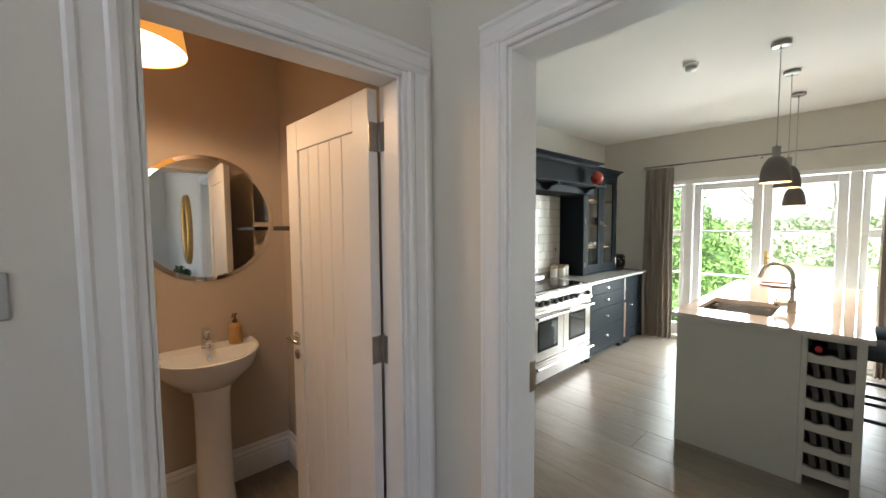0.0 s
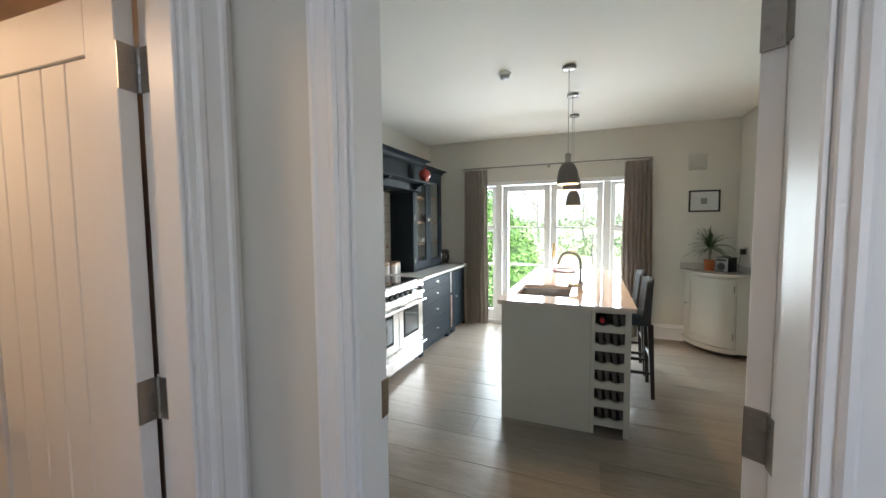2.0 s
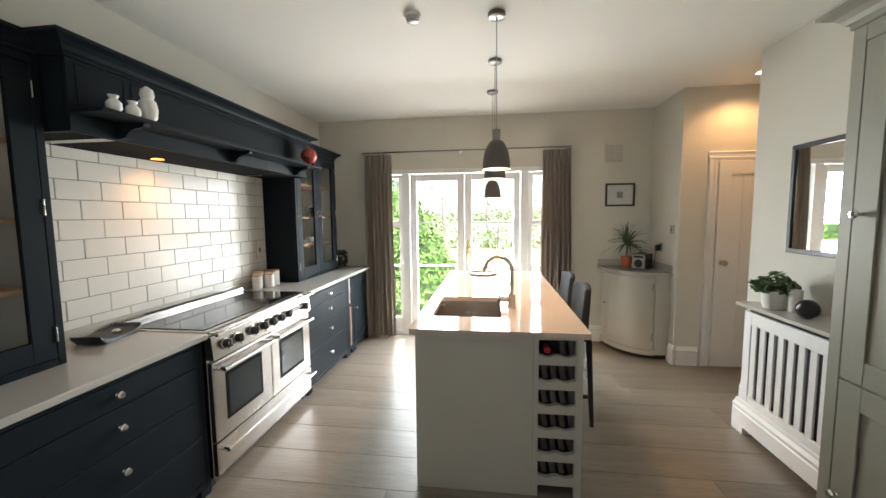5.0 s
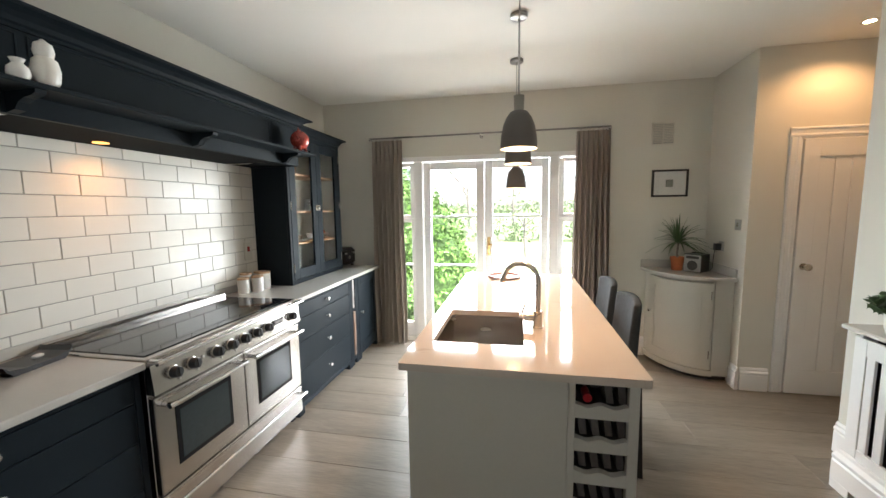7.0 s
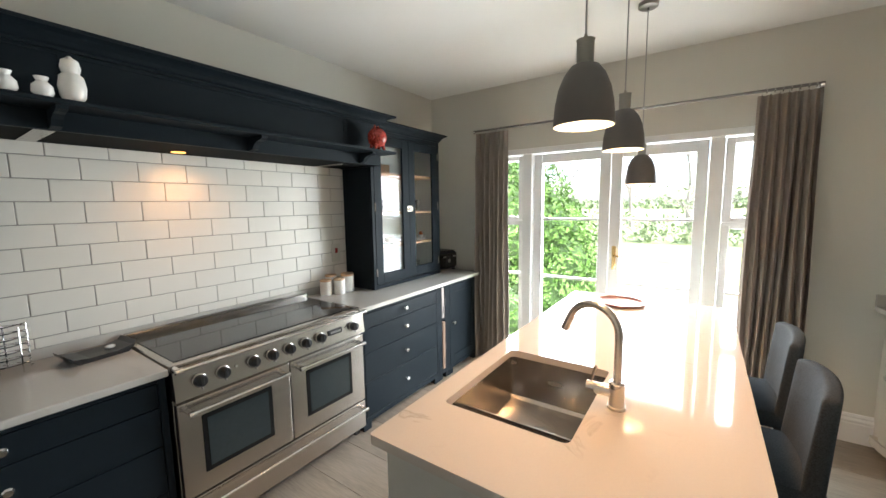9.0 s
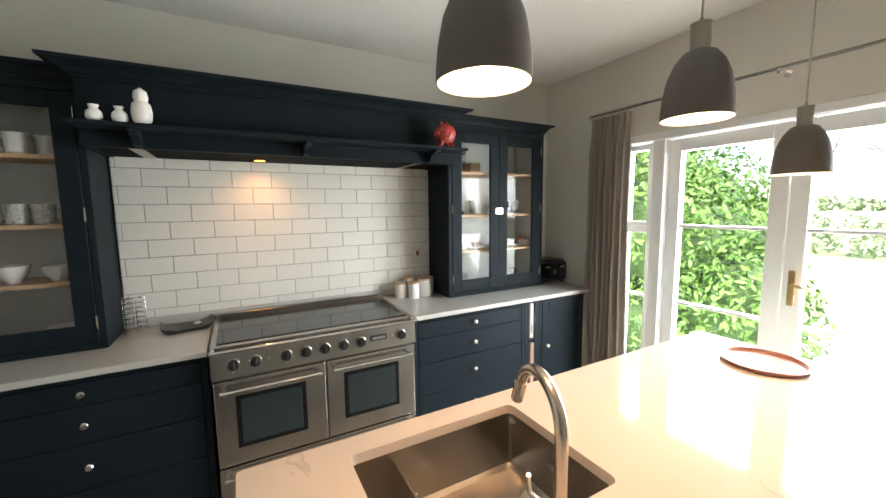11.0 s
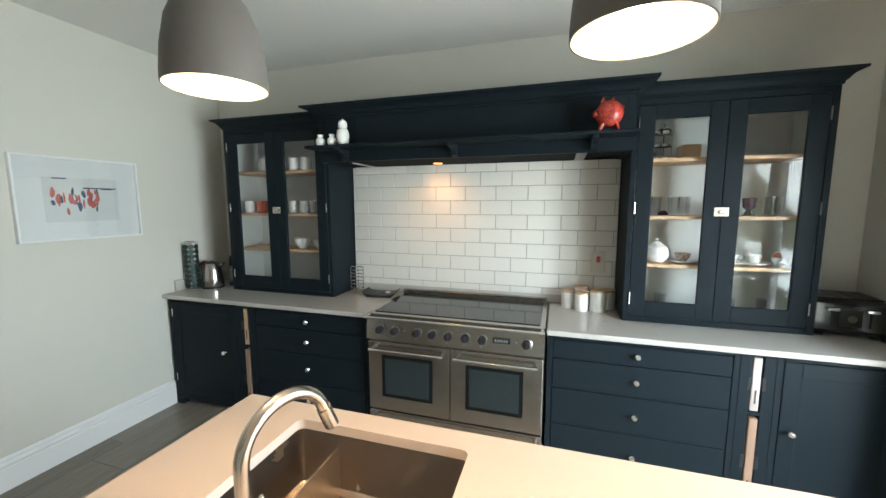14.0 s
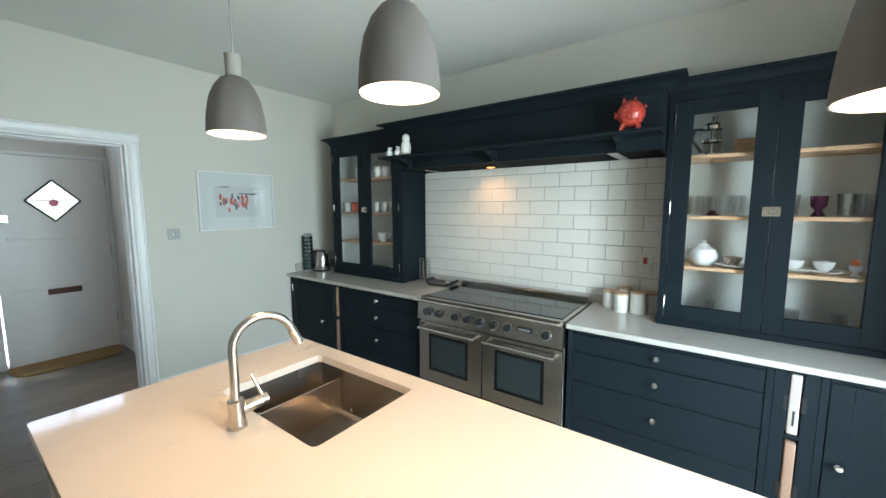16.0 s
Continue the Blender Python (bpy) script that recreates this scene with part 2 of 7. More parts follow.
def add_box(bm, a, b, bevel=0.0, m=None):
    r = bmesh.ops.create_cube(bm, size=1.0)
    c = [(a[i] + b[i]) / 2 for i in range(3)]
    d = [abs(b[i] - a[i]) for i in range(3)]
    bmesh.ops.scale(bm, vec=d, verts=r["verts"])
    bmesh.ops.translate(bm, vec=c, verts=r["verts"])
    vs = r["verts"]
    if bevel:
        es = list({e for v in vs for e in v.link_edges})
        out = bmesh.ops.bevel(bm, geom=es, offset=min(bevel, min(d) * 0.45), segments=2 if bevel > 0.004 else 1, affect="EDGES", profile=0.5)
        vs = list({v for f in out["faces"] for v in f.verts} | {v for v in vs if v.is_valid})
    if m is not None:
        bmesh.ops.transform(bm, matrix=m, verts=vs)
    return vs


def box(name, a, b, material, parent=None, bevel=0.003, label="", m=None):
    bm = bmesh.new()
    add_box(bm, a, b, bevel, m)
    return part(name, bm, material, parent, label)


def boxes(name, items, material, parent=None, bevel=0.003, label=""):
    bm = bmesh.new()
    for a, b in items:
        add_box(bm, a, b, bevel)
    return part(name, bm, material, parent, label)


def add_lathe(bm, prof, at=(0, 0, 0), segs=32, m=None, stretch=(1, 1)):
    rings, made = [], []
    for r, z in prof:
        if r < 1e-5:
            rings.append([bm.verts.new((at[0], at[1], at[2] + z))])
        else:
            rings.append([bm.verts.new((at[0] + stretch[0] * r * math.cos(2 * math.pi * k / segs), at[1] + stretch[1] * r * math.sin(2 * math.pi * k / segs), at[2] + z)) for k in range(segs)])
        made += rings[-1]
    for p, q in zip(rings, rings[1:]):
        for k in range(segs):
            j = (k + 1) % segs
            if len(p) == 1 and len(q) > 1:
                bm.faces.new((p[0], q[k], q[j]))
            elif len(q) == 1 and len(p) > 1:
                bm.faces.new((p[k], p[j], q[0]))
            elif len(p) > 1:
                bm.faces.new((p[k], p[j], q[j], q[k]))
    if m is not None:
        bmesh.ops.transform(bm, matrix=m, verts=made)
    return made


def lathe(name, prof, at, material, parent=None, segs=32, label="", m=None, stretch=(1, 1)):
    bm = bmesh.new()
    add_lathe(bm, prof, at, segs, m, stretch)
    return part(name, bm, material, parent, label, smooth=True)


def add_tube(bm, pts, r, segs=12, cap=True):
    pts = [Vector(p) for p in pts]
    rad = r if isinstance(r, (list, tuple)) else [r] * len(pts)
    rings, up = [], None
    for i, p in enumerate(pts):
        d = (pts[min(i + 1, len(pts) - 1)] - pts[max(i - 1, 0)]).normalized()
        if up is None:
            up = Vector((0, 0, 1)) if abs(d.z) < 0.9 else Vector((1, 0, 0))
        side = d.cross(up).normalized()
        up = side.cross(d).normalized()
        rings.append([bm.verts.new(p + rad[i] * (math.cos(2 * math.pi * k / segs) * side + math.sin(2 * math.pi * k / segs) * up)) for k in range(segs)])
    for p, q in zip(rings, rings[1:]):
        for k in range(segs):
            bm.faces.new((p[k], p[(k + 1) % segs], q[(k + 1) % segs], q[k]))
    if cap:
        bm.faces.new(rings[0])
        bm.faces.new(rings[-1])


def tube(name, pts, r, material, parent=None, segs=12, label=""):
    bm = bmesh.new()
    add_tube(bm, pts, r, segs)
    return part(name, bm, material, parent, label, smooth=True)


def add_prism(bm, poly, axis, a0, a1):
    """A polygon of (u, v) drawn out along an axis; u, v are the other two axes in the order x, y, z."""
    def at(u, v, w):
        return {"x": (w, u, v), "y": (u, w, v), "z": (u, v, w)}[axis]
    p = [bm.verts.new(at(u, v, a0)) for u, v in poly]
    q = [bm.verts.new(at(u, v, a1)) for u, v in poly]
    bm.faces.new(p)
    bm.faces.new(q)
    for k in range(len(poly)):
        j = (k + 1) % len(poly)
        bm.faces.new((p[k], p[j], q[j], q[k]))


def prism(name, poly, axis, a0, a1, material, parent=None, label="", smooth=False):
    bm = bmesh.new()
    add_prism(bm, poly, axis, a0, a1)
    return part(name, bm, material, parent, label, smooth)


def cornice(bm, x0, x1, yf, yb, z0, prof):
    """A moulding round the front and both ends; prof: (outward, up) points from the foot to the top."""
    rings = []
    for out, up in prof:
        rings.append([bm.verts.new(c) for c in ((x0 - out, yb, z0 + up), (x0 - out, yf - out, z0 + up), (x1 + out, yf - out, z0 + up), (x1 + out, yb, z0 + up))])
    for p, q in zip(rings, rings[1:]):
        for k in range(3):
            bm.faces.new((p[k], p[k + 1], q[k + 1], q[k]))
    bm.faces.new(rings[-1])
    bm.faces.new(rings[0])
    for k in (0, 3):
        bm.faces.new([r[k] for r in rings])


COVE = [(0, 0), (0.006, 0.0), (0.006, 0.012), (0.014, 0.018), (0.022, 0.032), (0.036, 0.046), (0.056, 0.056), (0.062, 0.056), (0.062, 0.068), (0.0, 0.068)]

# ---- structure ----
CZ = 2.69


def structure(name, items, material, label, category, bevel=0.0):
    return tagged(boxes(name, items, material, bevel=bevel), label, category, kind="structure")


structure("floor", [((-0.8, -3.3, -0.12), (6.12, 2.95, -0.012))], GAP, "dark joint bed under grey oak planks", "floor")
structure("ceiling", [((-0.8, -3.3, CZ), (6.12, 2.95, CZ + 0.15))], CEIL, "plain white plastered ceiling", "ceiling")
DY0, DY1, DZ = 0.085, 0.935, 2.045
structure("wall_west", [((1.16, -1.6, 0), (1.305, DY0, CZ)), ((1.16, DY1, 0), (1.305, 2.78, CZ)), ((1.16, DY0, DZ), (1.305, DY1, CZ))], WALL, "pale off-white plastered wall with a doorway", "wall")
structure("wall_north", [((1.305, 2.78, 0), (6.12, 2.95, CZ)), ((1.16, 2.78, 0), (1.305, 2.95, CZ))], WALL, "pale off-white plastered wall behind the range", "wall")
structure("wall_east", [((5.868, -1.17, 0), (6.12, -0.13, CZ)), ((5.868, 2.04, 0), (6.12, 2.78, CZ)), ((5.868, -0.13, 2.08), (6.12, 2.04, CZ))], WALL, "pale off-white wall with glazed garden doors", "wall")
structure("wall_return", [((5.33, -1.29, 0), (6.12, -1.17, CZ))], WALL, "short pale return wall", "wall")
structure("wall_passage", [((5.207, -1.47, 0), (5.33, -1.17, CZ)), ((5.207, -3.2, 0), (5.33, -2.27, CZ)), ((5.207, -2.27, 2.03), (5.33, -1.47, CZ))], WALL, "cream wall with a white door in it", "wall")
structure("wall_south", [((1.305, -1.48, 0), (4.43, -1.33, CZ)), ((4.28, -3.2, 0), (4.43, -1.48, CZ))], WALL, "pale off-white wall beside the passage", "wall")
structure("wall_far", [((1.16, -3.3, 0), (5.33, -3.2, CZ)), ((5.33, -3.3, 0), (6.12, -1.29, CZ)), ((1.16, -3.2, 0), (1.305, -1.6, CZ))], WALL, "plain pale wall at the end of the passage", "wall")
WX0, WX1, WZ = 0.335, 1.06, 2.03
structure("wall_cloakroom", [((-0.62, 1.235, 0), (WX0, 1.365, CZ)), ((WX1, 1.235, 0), (1.16, 1.365, CZ)), ((WX0, 1.235, WZ), (WX1, 1.365, CZ))], HALLP, "cream hall wall with the cloakroom doorway", "wall")
structure("wall_cloakroom_back", [((-0.62, 2.69, 0), (1.16, 2.95, CZ)), ((-0.4, 1.365, 0), (-0.25, 2.69, CZ)), ((1.15, 1.365, 0), (1.16, 2.69, CZ)), ((-0.25, 1.365, 0), (WX0 - 0.03, 1.37, CZ))], WCP, "warm taupe painted cloakroom wall", "wall")
structure("wall_hall", [((-0.8, -3.2, 0), (-0.62, -1.7, CZ)), ((-0.8, -0.6, 0), (-0.62, 0.3, CZ)), ((-0.8, -1.7, 0), (-0.62, -0.6, 0.88)), ((-0.8, -1.7, 2.12), (-0.62, -0.6, CZ)), ((-0.8, 1.24, 0), (-0.62, 2.95, CZ)), ((-0.8, 0.3, 2.1), (-0.62, 1.24, 2.32)), ((-0.8, 0.3, 2.62), (-0.62, 1.24, CZ)), ((-0.8, -3.3, 0), (1.16, -3.2, CZ))], HALLP, "cream hall wall with the front door", "wall")
SKIRT = [(0, 0), (0.02, 0), (0.02, 0.125), (0.016, 0.135), (0.022, 0.142), (0.022, 0.152), (0.012, 0.165), (0.013, 0.175), (0.006, 0.19), (0, 0.19)]


def skirting(label_at, axis, face, sign, a0, a1):
    poly = [(face + sign * u, v) for u, v in SKIRT]
    tagged(prism("baseboard", poly, axis, a0, a1, TRIM), "white moulded skirting board", "skirting board", kind="structure")


skirting("w", "y", 1.305, 1, 0.985, 2.2)
skirting("w", "y", 1.305, 1, -1.33, 0.04)
skirting("e", "y", 5.868, -1, -0.66, -0.2)
skirting("e", "y", 5.868, -1, 2.06, 2.16)
skirting("r", "y", 5.207, -1, -1.385, -1.185)
skirting("r", "y", 5.207, -1, -3.2, -2.36)
skirting("ret", "x", -1.17, 1, 5.187, 5.3)
skirting("s", "x", -1.33, 1, 4.13, 4.43)
skirting("wcb", "x", 2.69, -1, -0.25, 1.15)
skirting("wcr", "y", 1.15, -1, 1.37, 2.67)
skirting("hall", "x", 1.235, -1, -0.62, 0.28)
skirting("hall", "y", 1.16, -1, 1.0, 1.215)
skirting("hall", "y", 1.16, -1, -3.2, 0.03)
skirting("hall", "y", -0.62, 1, -3.2, 0.22)

# door linings, stops and architraves
ARCH = [(0, 0), (0.070, 0), (0.070, 0.012), (0.064, 0.020), (0.055, 0.020), (0.050, 0.015), (0.022, 0.012), (0.016, 0.016), (0.006, 0.016), (0, 0.010)]


def architrave(axis, face, sign, a0, a1, top, parent, wide=1.0):
    """Moulded boards round an opening between a0 and a1 on a wall's face; axis is the wall's normal."""
    shape = [(u * wide, v) for u, v in ARCH]
    for lo, flip in ((a0, -1), (a1, 1)):
        if axis == "x":
            poly = [(face + sign * v, lo + flip * u) for u, v in shape]
        else:
            poly = [(lo + flip * u, face + sign * v) for u, v in shape]
        prism("architrave", poly, "z", 0, top, TRIM, parent)
    poly = [(face + sign * v, top + u) for u, v in shape]
    if axis == "x":
        prism("architrave", poly, "y", a0 - 0.07 * wide, a1 + 0.07 * wide, TRIM, parent)
    else:
        prism("architrave", poly, "x", a0 - 0.07 * wide, a1 + 0.07 * wide, TRIM, parent)


f = thing("door_frame", (1.23, 0.5, 0), "white painted lining and moulded architrave of the kitchen doorway", "door frame", kind="structure")
box("jamb", (1.155, DY1 - 0.026, 0), (1.31, DY1, DZ), TRIM, f)
box("jamb", (1.155, DY0, 0), (1.31, DY0 + 0.026, DZ), TRIM, f)
box("head", (1.155, DY0 + 0.026, DZ - 0.026), (1.31, DY1 - 0.026, DZ), TRIM, f)
box("stop", (1.165, DY1 - 0.038, 0), (1.262, DY1 - 0.026, DZ - 0.026), TRIM, f)
box("stop", (1.165, DY0 + 0.026, 0), (1.262, DY0 + 0.038, DZ - 0.026), TRIM, f)
box("stop", (1.165, DY0 + 0.038, DZ - 0.038), (1.262, DY1 - 0.038, DZ - 0.026), TRIM, f)
box("strike_plate", (1.278, DY1 - 0.029, 0.985), (1.311, DY1 - 0.0255, 1.085), NICKEL, f, label="brushed steel strike plate")
for z in (0.22, 1.075, 1.835):
    bm = bmesh.new()
    add_box(bm, (1.276, DY0 + 0.0255, z - 0.05), (1.3125, DY0 + 0.0285, z + 0.05), 0)
    for u, v in ((1.286, -0.035), (1.3, -0.012), (1.286, 0.012), (1.3, 0.035)):
        add_lathe(bm, [(0, 0), (0.0045, 0), (0.0035, 0.0012), (0, 0.0014)], (0, 0, 0), 10, Matrix.Translation((u, DY0 + 0.0284, z + v)) @ pose(0, 0, 0, -90))
    part("hinge_leaf", bm, HINGE, f, "dull steel hinge leaf")
architrave("x", 1.305, 1, DY0 + 0.008, DY1 - 0.008, DZ - 0.01, f)
architrave("x", 1.16, -1, DY0 + 0.008, DY1 - 0.008, DZ - 0.01, f)

f = thing("door_frame", (0.7, 1.3, 0), "white painted lining and moulded architrave of the cloakroom doorway", "door frame", kind="structure")
box("jamb", (WX0, 1.23, 0), (WX0 + 0.026, 1.37, WZ), TRIM, f)
box("jamb", (WX1 - 0.026, 1.23, 0), (WX1, 1.37, WZ), TRIM, f)
box("head", (WX0 + 0.026, 1.23, WZ - 0.026), (WX1 - 0.026, 1.37, WZ), TRIM, f)
box("stop", (WX0 + 0.026, 1.24, 0), (WX0 + 0.038, 1.325, WZ - 0.026), TRIM, f)
box("stop", (WX1 - 0.038, 1.24, 0), (WX1 - 0.026, 1.325, WZ - 0.026), TRIM, f)
box("stop", (WX0 + 0.038, 1.24, WZ - 0.038), (WX1 - 0.038, 1.325, WZ - 0.026), TRIM, f)
architrave("y", 1.235, -1, WX0 + 0.008, WX1 - 0.008, WZ - 0.01, f, 1.25)

f = thing("door_frame", (5.2, -1.87, 0), "white painted moulded architrave round the passage door", "door frame", kind="structure")
box("jamb", (5.2, -1.496, 0), (5.335, -1.47, 2.03), TRIM, f)
box("jamb", (5.2, -2.27, 0), (5.335, -2.244, 2.03), TRIM, f)
box("head", (5.2, -2.244, 2.004), (5.335, -1.496, 2.03), TRIM, f)
architrave("x", 5.207, -1, -2.262, -1.478, 2.02, f)


def boarded_door(name, m, width, height, label, knob="knob", hinge_side=-1, boards=5, jamb_leaf=True):
    """A framed and boarded door leaf: local x along its width from the hinge, local y its thickness (0 to 0.04), z up."""
    d = new(name)
    d.matrix_basis = m
    tagged(d, label, "door", kind="structure")

    def put(pname, a, b, mt, bevel=0.002, lab="", par=None):
        ob = box(pname, a, b, mt, None, bevel, lab)
        ob.parent = par or d
        return ob
    s, t, b = 0.105, 0.13, 0.2
    put("stile", (0.002, 0, 0.006), (s, 0.04, height), DOORP)
    put("stile", (width - s, 0, 0.006), (width, 0.04, height), DOORP)
    put("rail", (s, 0.001, height - t), (width - s, 0.039, height), DOORP)
    put("rail", (s, 0.001, 0.006), (width - s, 0.039, b), DOORP)
    w = (width - 2 * s) / boards
    for k in range(boards):
        put("board", (s + k * w + 0.0015, 0.009, b), (s + (k + 1) * w - 0.0015, 0.031, height - t), DOORP, 0.003)
    zc = 1.035 if knob == "knob" else 1.0
    for side, y in ((-1, 0.0), (1, 0.04)):
        xk = width - 0.055
        rot = Matrix.Translation((xk, y, zc)) @ (pose(0, 0, 0, 90) if side < 0 else pose(0, 0, 0, -90))
        if knob == "knob":
            prof = [(0, 0.0), (0.026, 0.0), (0.026, 0.006), (0.012, 0.010), (0.010, 0.035), (0.020, 0.042), (0.027, 0.052), (0.024, 0.064), (0.012, 0.070), (0, 0.071)]
            o = lathe("door_knob", prof, (0, 0, 0), NICKEL, None, 24, "brushed nickel door knob", m=rot)
            o.parent = d
        else:
            bm = bmesh.new()
            add_lathe(bm, [(0, 0), (0.025, 0), (0.025, 0.008), (0.009, 0.010), (0.009, 0.045), (0, 0.045)], (0, 0, 0), 20, rot)
            add_tube(bm, [(xk, y + side * 0.045, zc), (xk - 0.03, y + side * 0.05, zc), (xk - 0.08, y + side * 0.052, zc + 0.002), (xk - 0.115, y + side * 0.045, zc)], [0.010, 0.010, 0.009, 0.008])
            add_lathe(bm, [(0, 0), (0.024, 0), (0.024, 0.007), (0.012, 0.010), (0, 0.010)], (0, 0, 0), 20, Matrix.Translation((0, 0, -0.085)) @ rot)
            o = part("door_handle", bm, NICKEL, None, "brushed nickel lever handle and thumb turn", smooth=True)
            o.parent = d
    for z in (0.22, 1.075, height - 0.165):
        bm = bmesh.new()
        add_box(bm, (-0.003, 0.004, z - 0.05), (0.0015, 0.04, z + 0.05), 0)
        yk = 0.044 if hinge_side > 0 else -0.004
        for seg in range(5):
            add_lathe(bm, [(0, 0), (0.0068, 0), (0.0072, 0.001), (0.0072, 0.018), (0.0068, 0.019), (0, 0.019)], (-0.004, yk, z - 0.05 + 0.02 * seg), 12)
        add_lathe(bm, [(0.0, 0.0), (0.005, 0.0), (0.003, 0.005), (0, 0.005)], (-0.004, yk, z + 0.05), 10)
        for u, v in ((0.012, -0.035), (0.03, -0.012), (0.012, 0.012), (0.03, 0.035)):
            add_lathe(bm, [(0, 0), (0.0045, 0), (0.0035, 0.0012), (0, 0.0014)], (0, 0, 0), 10, Matrix.Translation((-0.0028, u, z + v)) @ pose(0, 0, 0, 0, -90))
        if jamb_leaf:
            add_box(bm, (-0.034, -0.0036, z - 0.05), (-0.004, -0.0006, z + 0.05), 0)
        o = part("hinge", bm, HINGE, None, "dull steel butt hinge")
        o.parent = d
    return d


boarded_door("door_1", pose(1.322, 0.106, 0, 0, 0, -34), 0.762, 2.0, "white boarded kitchen door standing wide open", "knob", -1, jamb_leaf=False)
boarded_door("door_2", pose(WX1 - 0.03, 1.375, 0, 0, 0, 92.5), 0.68, 1.995, "white boarded cloakroom door standing open", "lever", -1)
boarded_door("door_3", pose(5.225, -2.24, 0, 0, 0, 90) @ pose(0, -0.0, 0), 0.74, 2.0, "white boarded passage door, closed", "knob", -1)

# front door
d = thing("front_door", (-0.64, 0.77, 0), "cream ledged front door with a diamond leaded light", "front door", kind="structure")
bm = bmesh.new()
fy0, fy1, fz = 0.362, 1.1975, 2.0685
dc, dzc, dw, dh = 0.79, 1.635, 0.2, 0.205
o1 = [(fy0, 0.01), (fy1, 0.01), (fy1, fz), (fy0, fz)]
dia = [(dc - dw, dzc), (dc, dzc + dh), (dc + dw, dzc), (dc, dzc - dh)]
for x in (-0.66, -0.615):
    A = [bm.verts.new((x, u, v)) for u, v in o1]
    D = [bm.verts.new((x, u, v)) for u, v in dia]
    bm.faces.new((A[0], A[3], D[1], D[0]))
    bm.faces.new((A[3], A[2], D[2], D[1]))
    bm.faces.new((A[2], A[1], D[3], D[2]))
    bm.faces.new((A[1], A[0], D[0], D[3]))
bm.verts.ensure_lookup_table()
vs = list(bm.verts)
for off in (0, 4):
    for k in range(4):
        j = (k + 1) % 4
        bm.faces.new((vs[off + k], vs[off + j], vs[8 + off + j], vs[8 + off + k]))
part("leaf", bm, DOORP, d)
for z in (0.15, 0.74, 1.25):
    box("ledge", (-0.615, fy0 + 0.08, z), (-0.603, fy1 - 0.1, z + 0.03), DOORP, d, 0.004)
bm = bmesh.new()
for k in range(4):
    j = (k + 1) % 4
    add_tube(bm, [(-0.61, *dia[k]), (-0.61, *dia[j])], 0.009, 8)
add_tube(bm, [(-0.635, dc - dw, dzc), (-0.635, dc + dw, dzc)], 0.004, 6)
part("leading", bm, BLACK, d, "dark lead cames")
bm = bmesh.new()
bm.faces.new([bm.verts.new((-0.638, u, v)) for u, v in dia])
g = part("pane", bm, glass("frosted_light", 0.0), d, "pale leaded glass")
g.visible_shadow = False
lathe("roundel", [(0, 0), (0.035, 0.0), (0.035, 0.006), (0, 0.006)], (0, 0, 0), mat("pink_glass", (0.6, 0.12, 0.2), 0.2), d, 20, "pink and blue glass roundel", m=Matrix.Translation((-0.632, dc, dzc - 0.02)) @ pose(0, 0, 0, 0, 90))
box("letter_plate", (-0.616, 0.675, 0.68), (-0.606, 0.93, 0.755), mat("aged_copper", (0.10, 0.05, 0.035), 0.4, 0.5), d, 0.004, "dark copper letter plate")
lk = box("lock_case", (-0.616, 0.372, 1.42), (-0.588, 0.47, 1.5), NICKEL, d, 0.006, "dull metal rim lock")
lathe("latch_knob", [(0, 0), (0.016, 0), (0.016, 0.012), (0.011, 0.018), (0, 0.018)], (0, 0, 0), NICKEL, lk, 16, m=Matrix.Translation((-0.588, 0.43, 1.46)) @ pose(0, 0, 0, 0, 90))
for z in (0.3, 1.05, 1.8):
    lathe("hinge", [(0, 0), (0.008, 0), (0.008, 0.11), (0, 0.11)], (-0.61, fy1 + 0.006, z), NICKEL, d, 12)
f = thing("front_door_frame", (-0.65, 0.77, 0), "cream painted timber frame of the front door", "door frame", kind="structure")
box("jamb", (-0.75, 1.2, 0), (-0.6, 1.2349, 2.1), TRIM, f)
box("jamb", (-0.75, 0.3, 0), (-0.6, 0.345, 2.1), TRIM, f)
box("head", (-0.75, 0.345, 2.07), (-0.6, 1.2, 2.1), TRIM, f)
box("threshold", (-0.8, 0.345, -0.01), (-0.6, 1.2, 0.008), OAK, f)

# unseen fanlight over the front door, added to let daylight into the hall
f = thing("window_2", (-0.7, 0.77, 2.32), "added unseen fanlight letting daylight into the hall", "fanlight", kind="structure")
for a, b in (((-0.74, 0.3, 2.32), (-0.68, 0.34, 2.62)), ((-0.74, 1.2, 2.32), (-0.68, 1.24, 2.62)), ((-0.74, 0.34, 2.585), (-0.68, 1.2, 2.62)), ((-0.74, 0.34, 2.32), (-0.68, 1.2, 2.355)), ((-0.74, 0.755, 2.355), (-0.68, 0.785, 2.585))):
    box("window_frame", a, b, TRIM, f)

# out-of-view window, added as an opening for the second hall lamp
f = thing("window_3", (-0.7, -1.15, 0.88), "added unseen window lighting the hall beside the front door", "window", kind="structure")
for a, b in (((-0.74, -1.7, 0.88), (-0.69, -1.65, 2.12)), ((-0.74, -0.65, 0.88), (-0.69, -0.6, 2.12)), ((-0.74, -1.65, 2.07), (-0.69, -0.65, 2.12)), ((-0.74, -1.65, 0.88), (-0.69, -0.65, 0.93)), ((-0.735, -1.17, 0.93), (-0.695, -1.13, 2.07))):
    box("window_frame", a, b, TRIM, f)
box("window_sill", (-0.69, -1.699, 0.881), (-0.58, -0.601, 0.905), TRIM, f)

# garden doors with side lights
W = thing("window_1", (6.0, 0.92, 0), "white painted glazed garden doors with narrow side lights", "garden doors", kind="structure")
FX0, FX1 = 5.93, 6.01


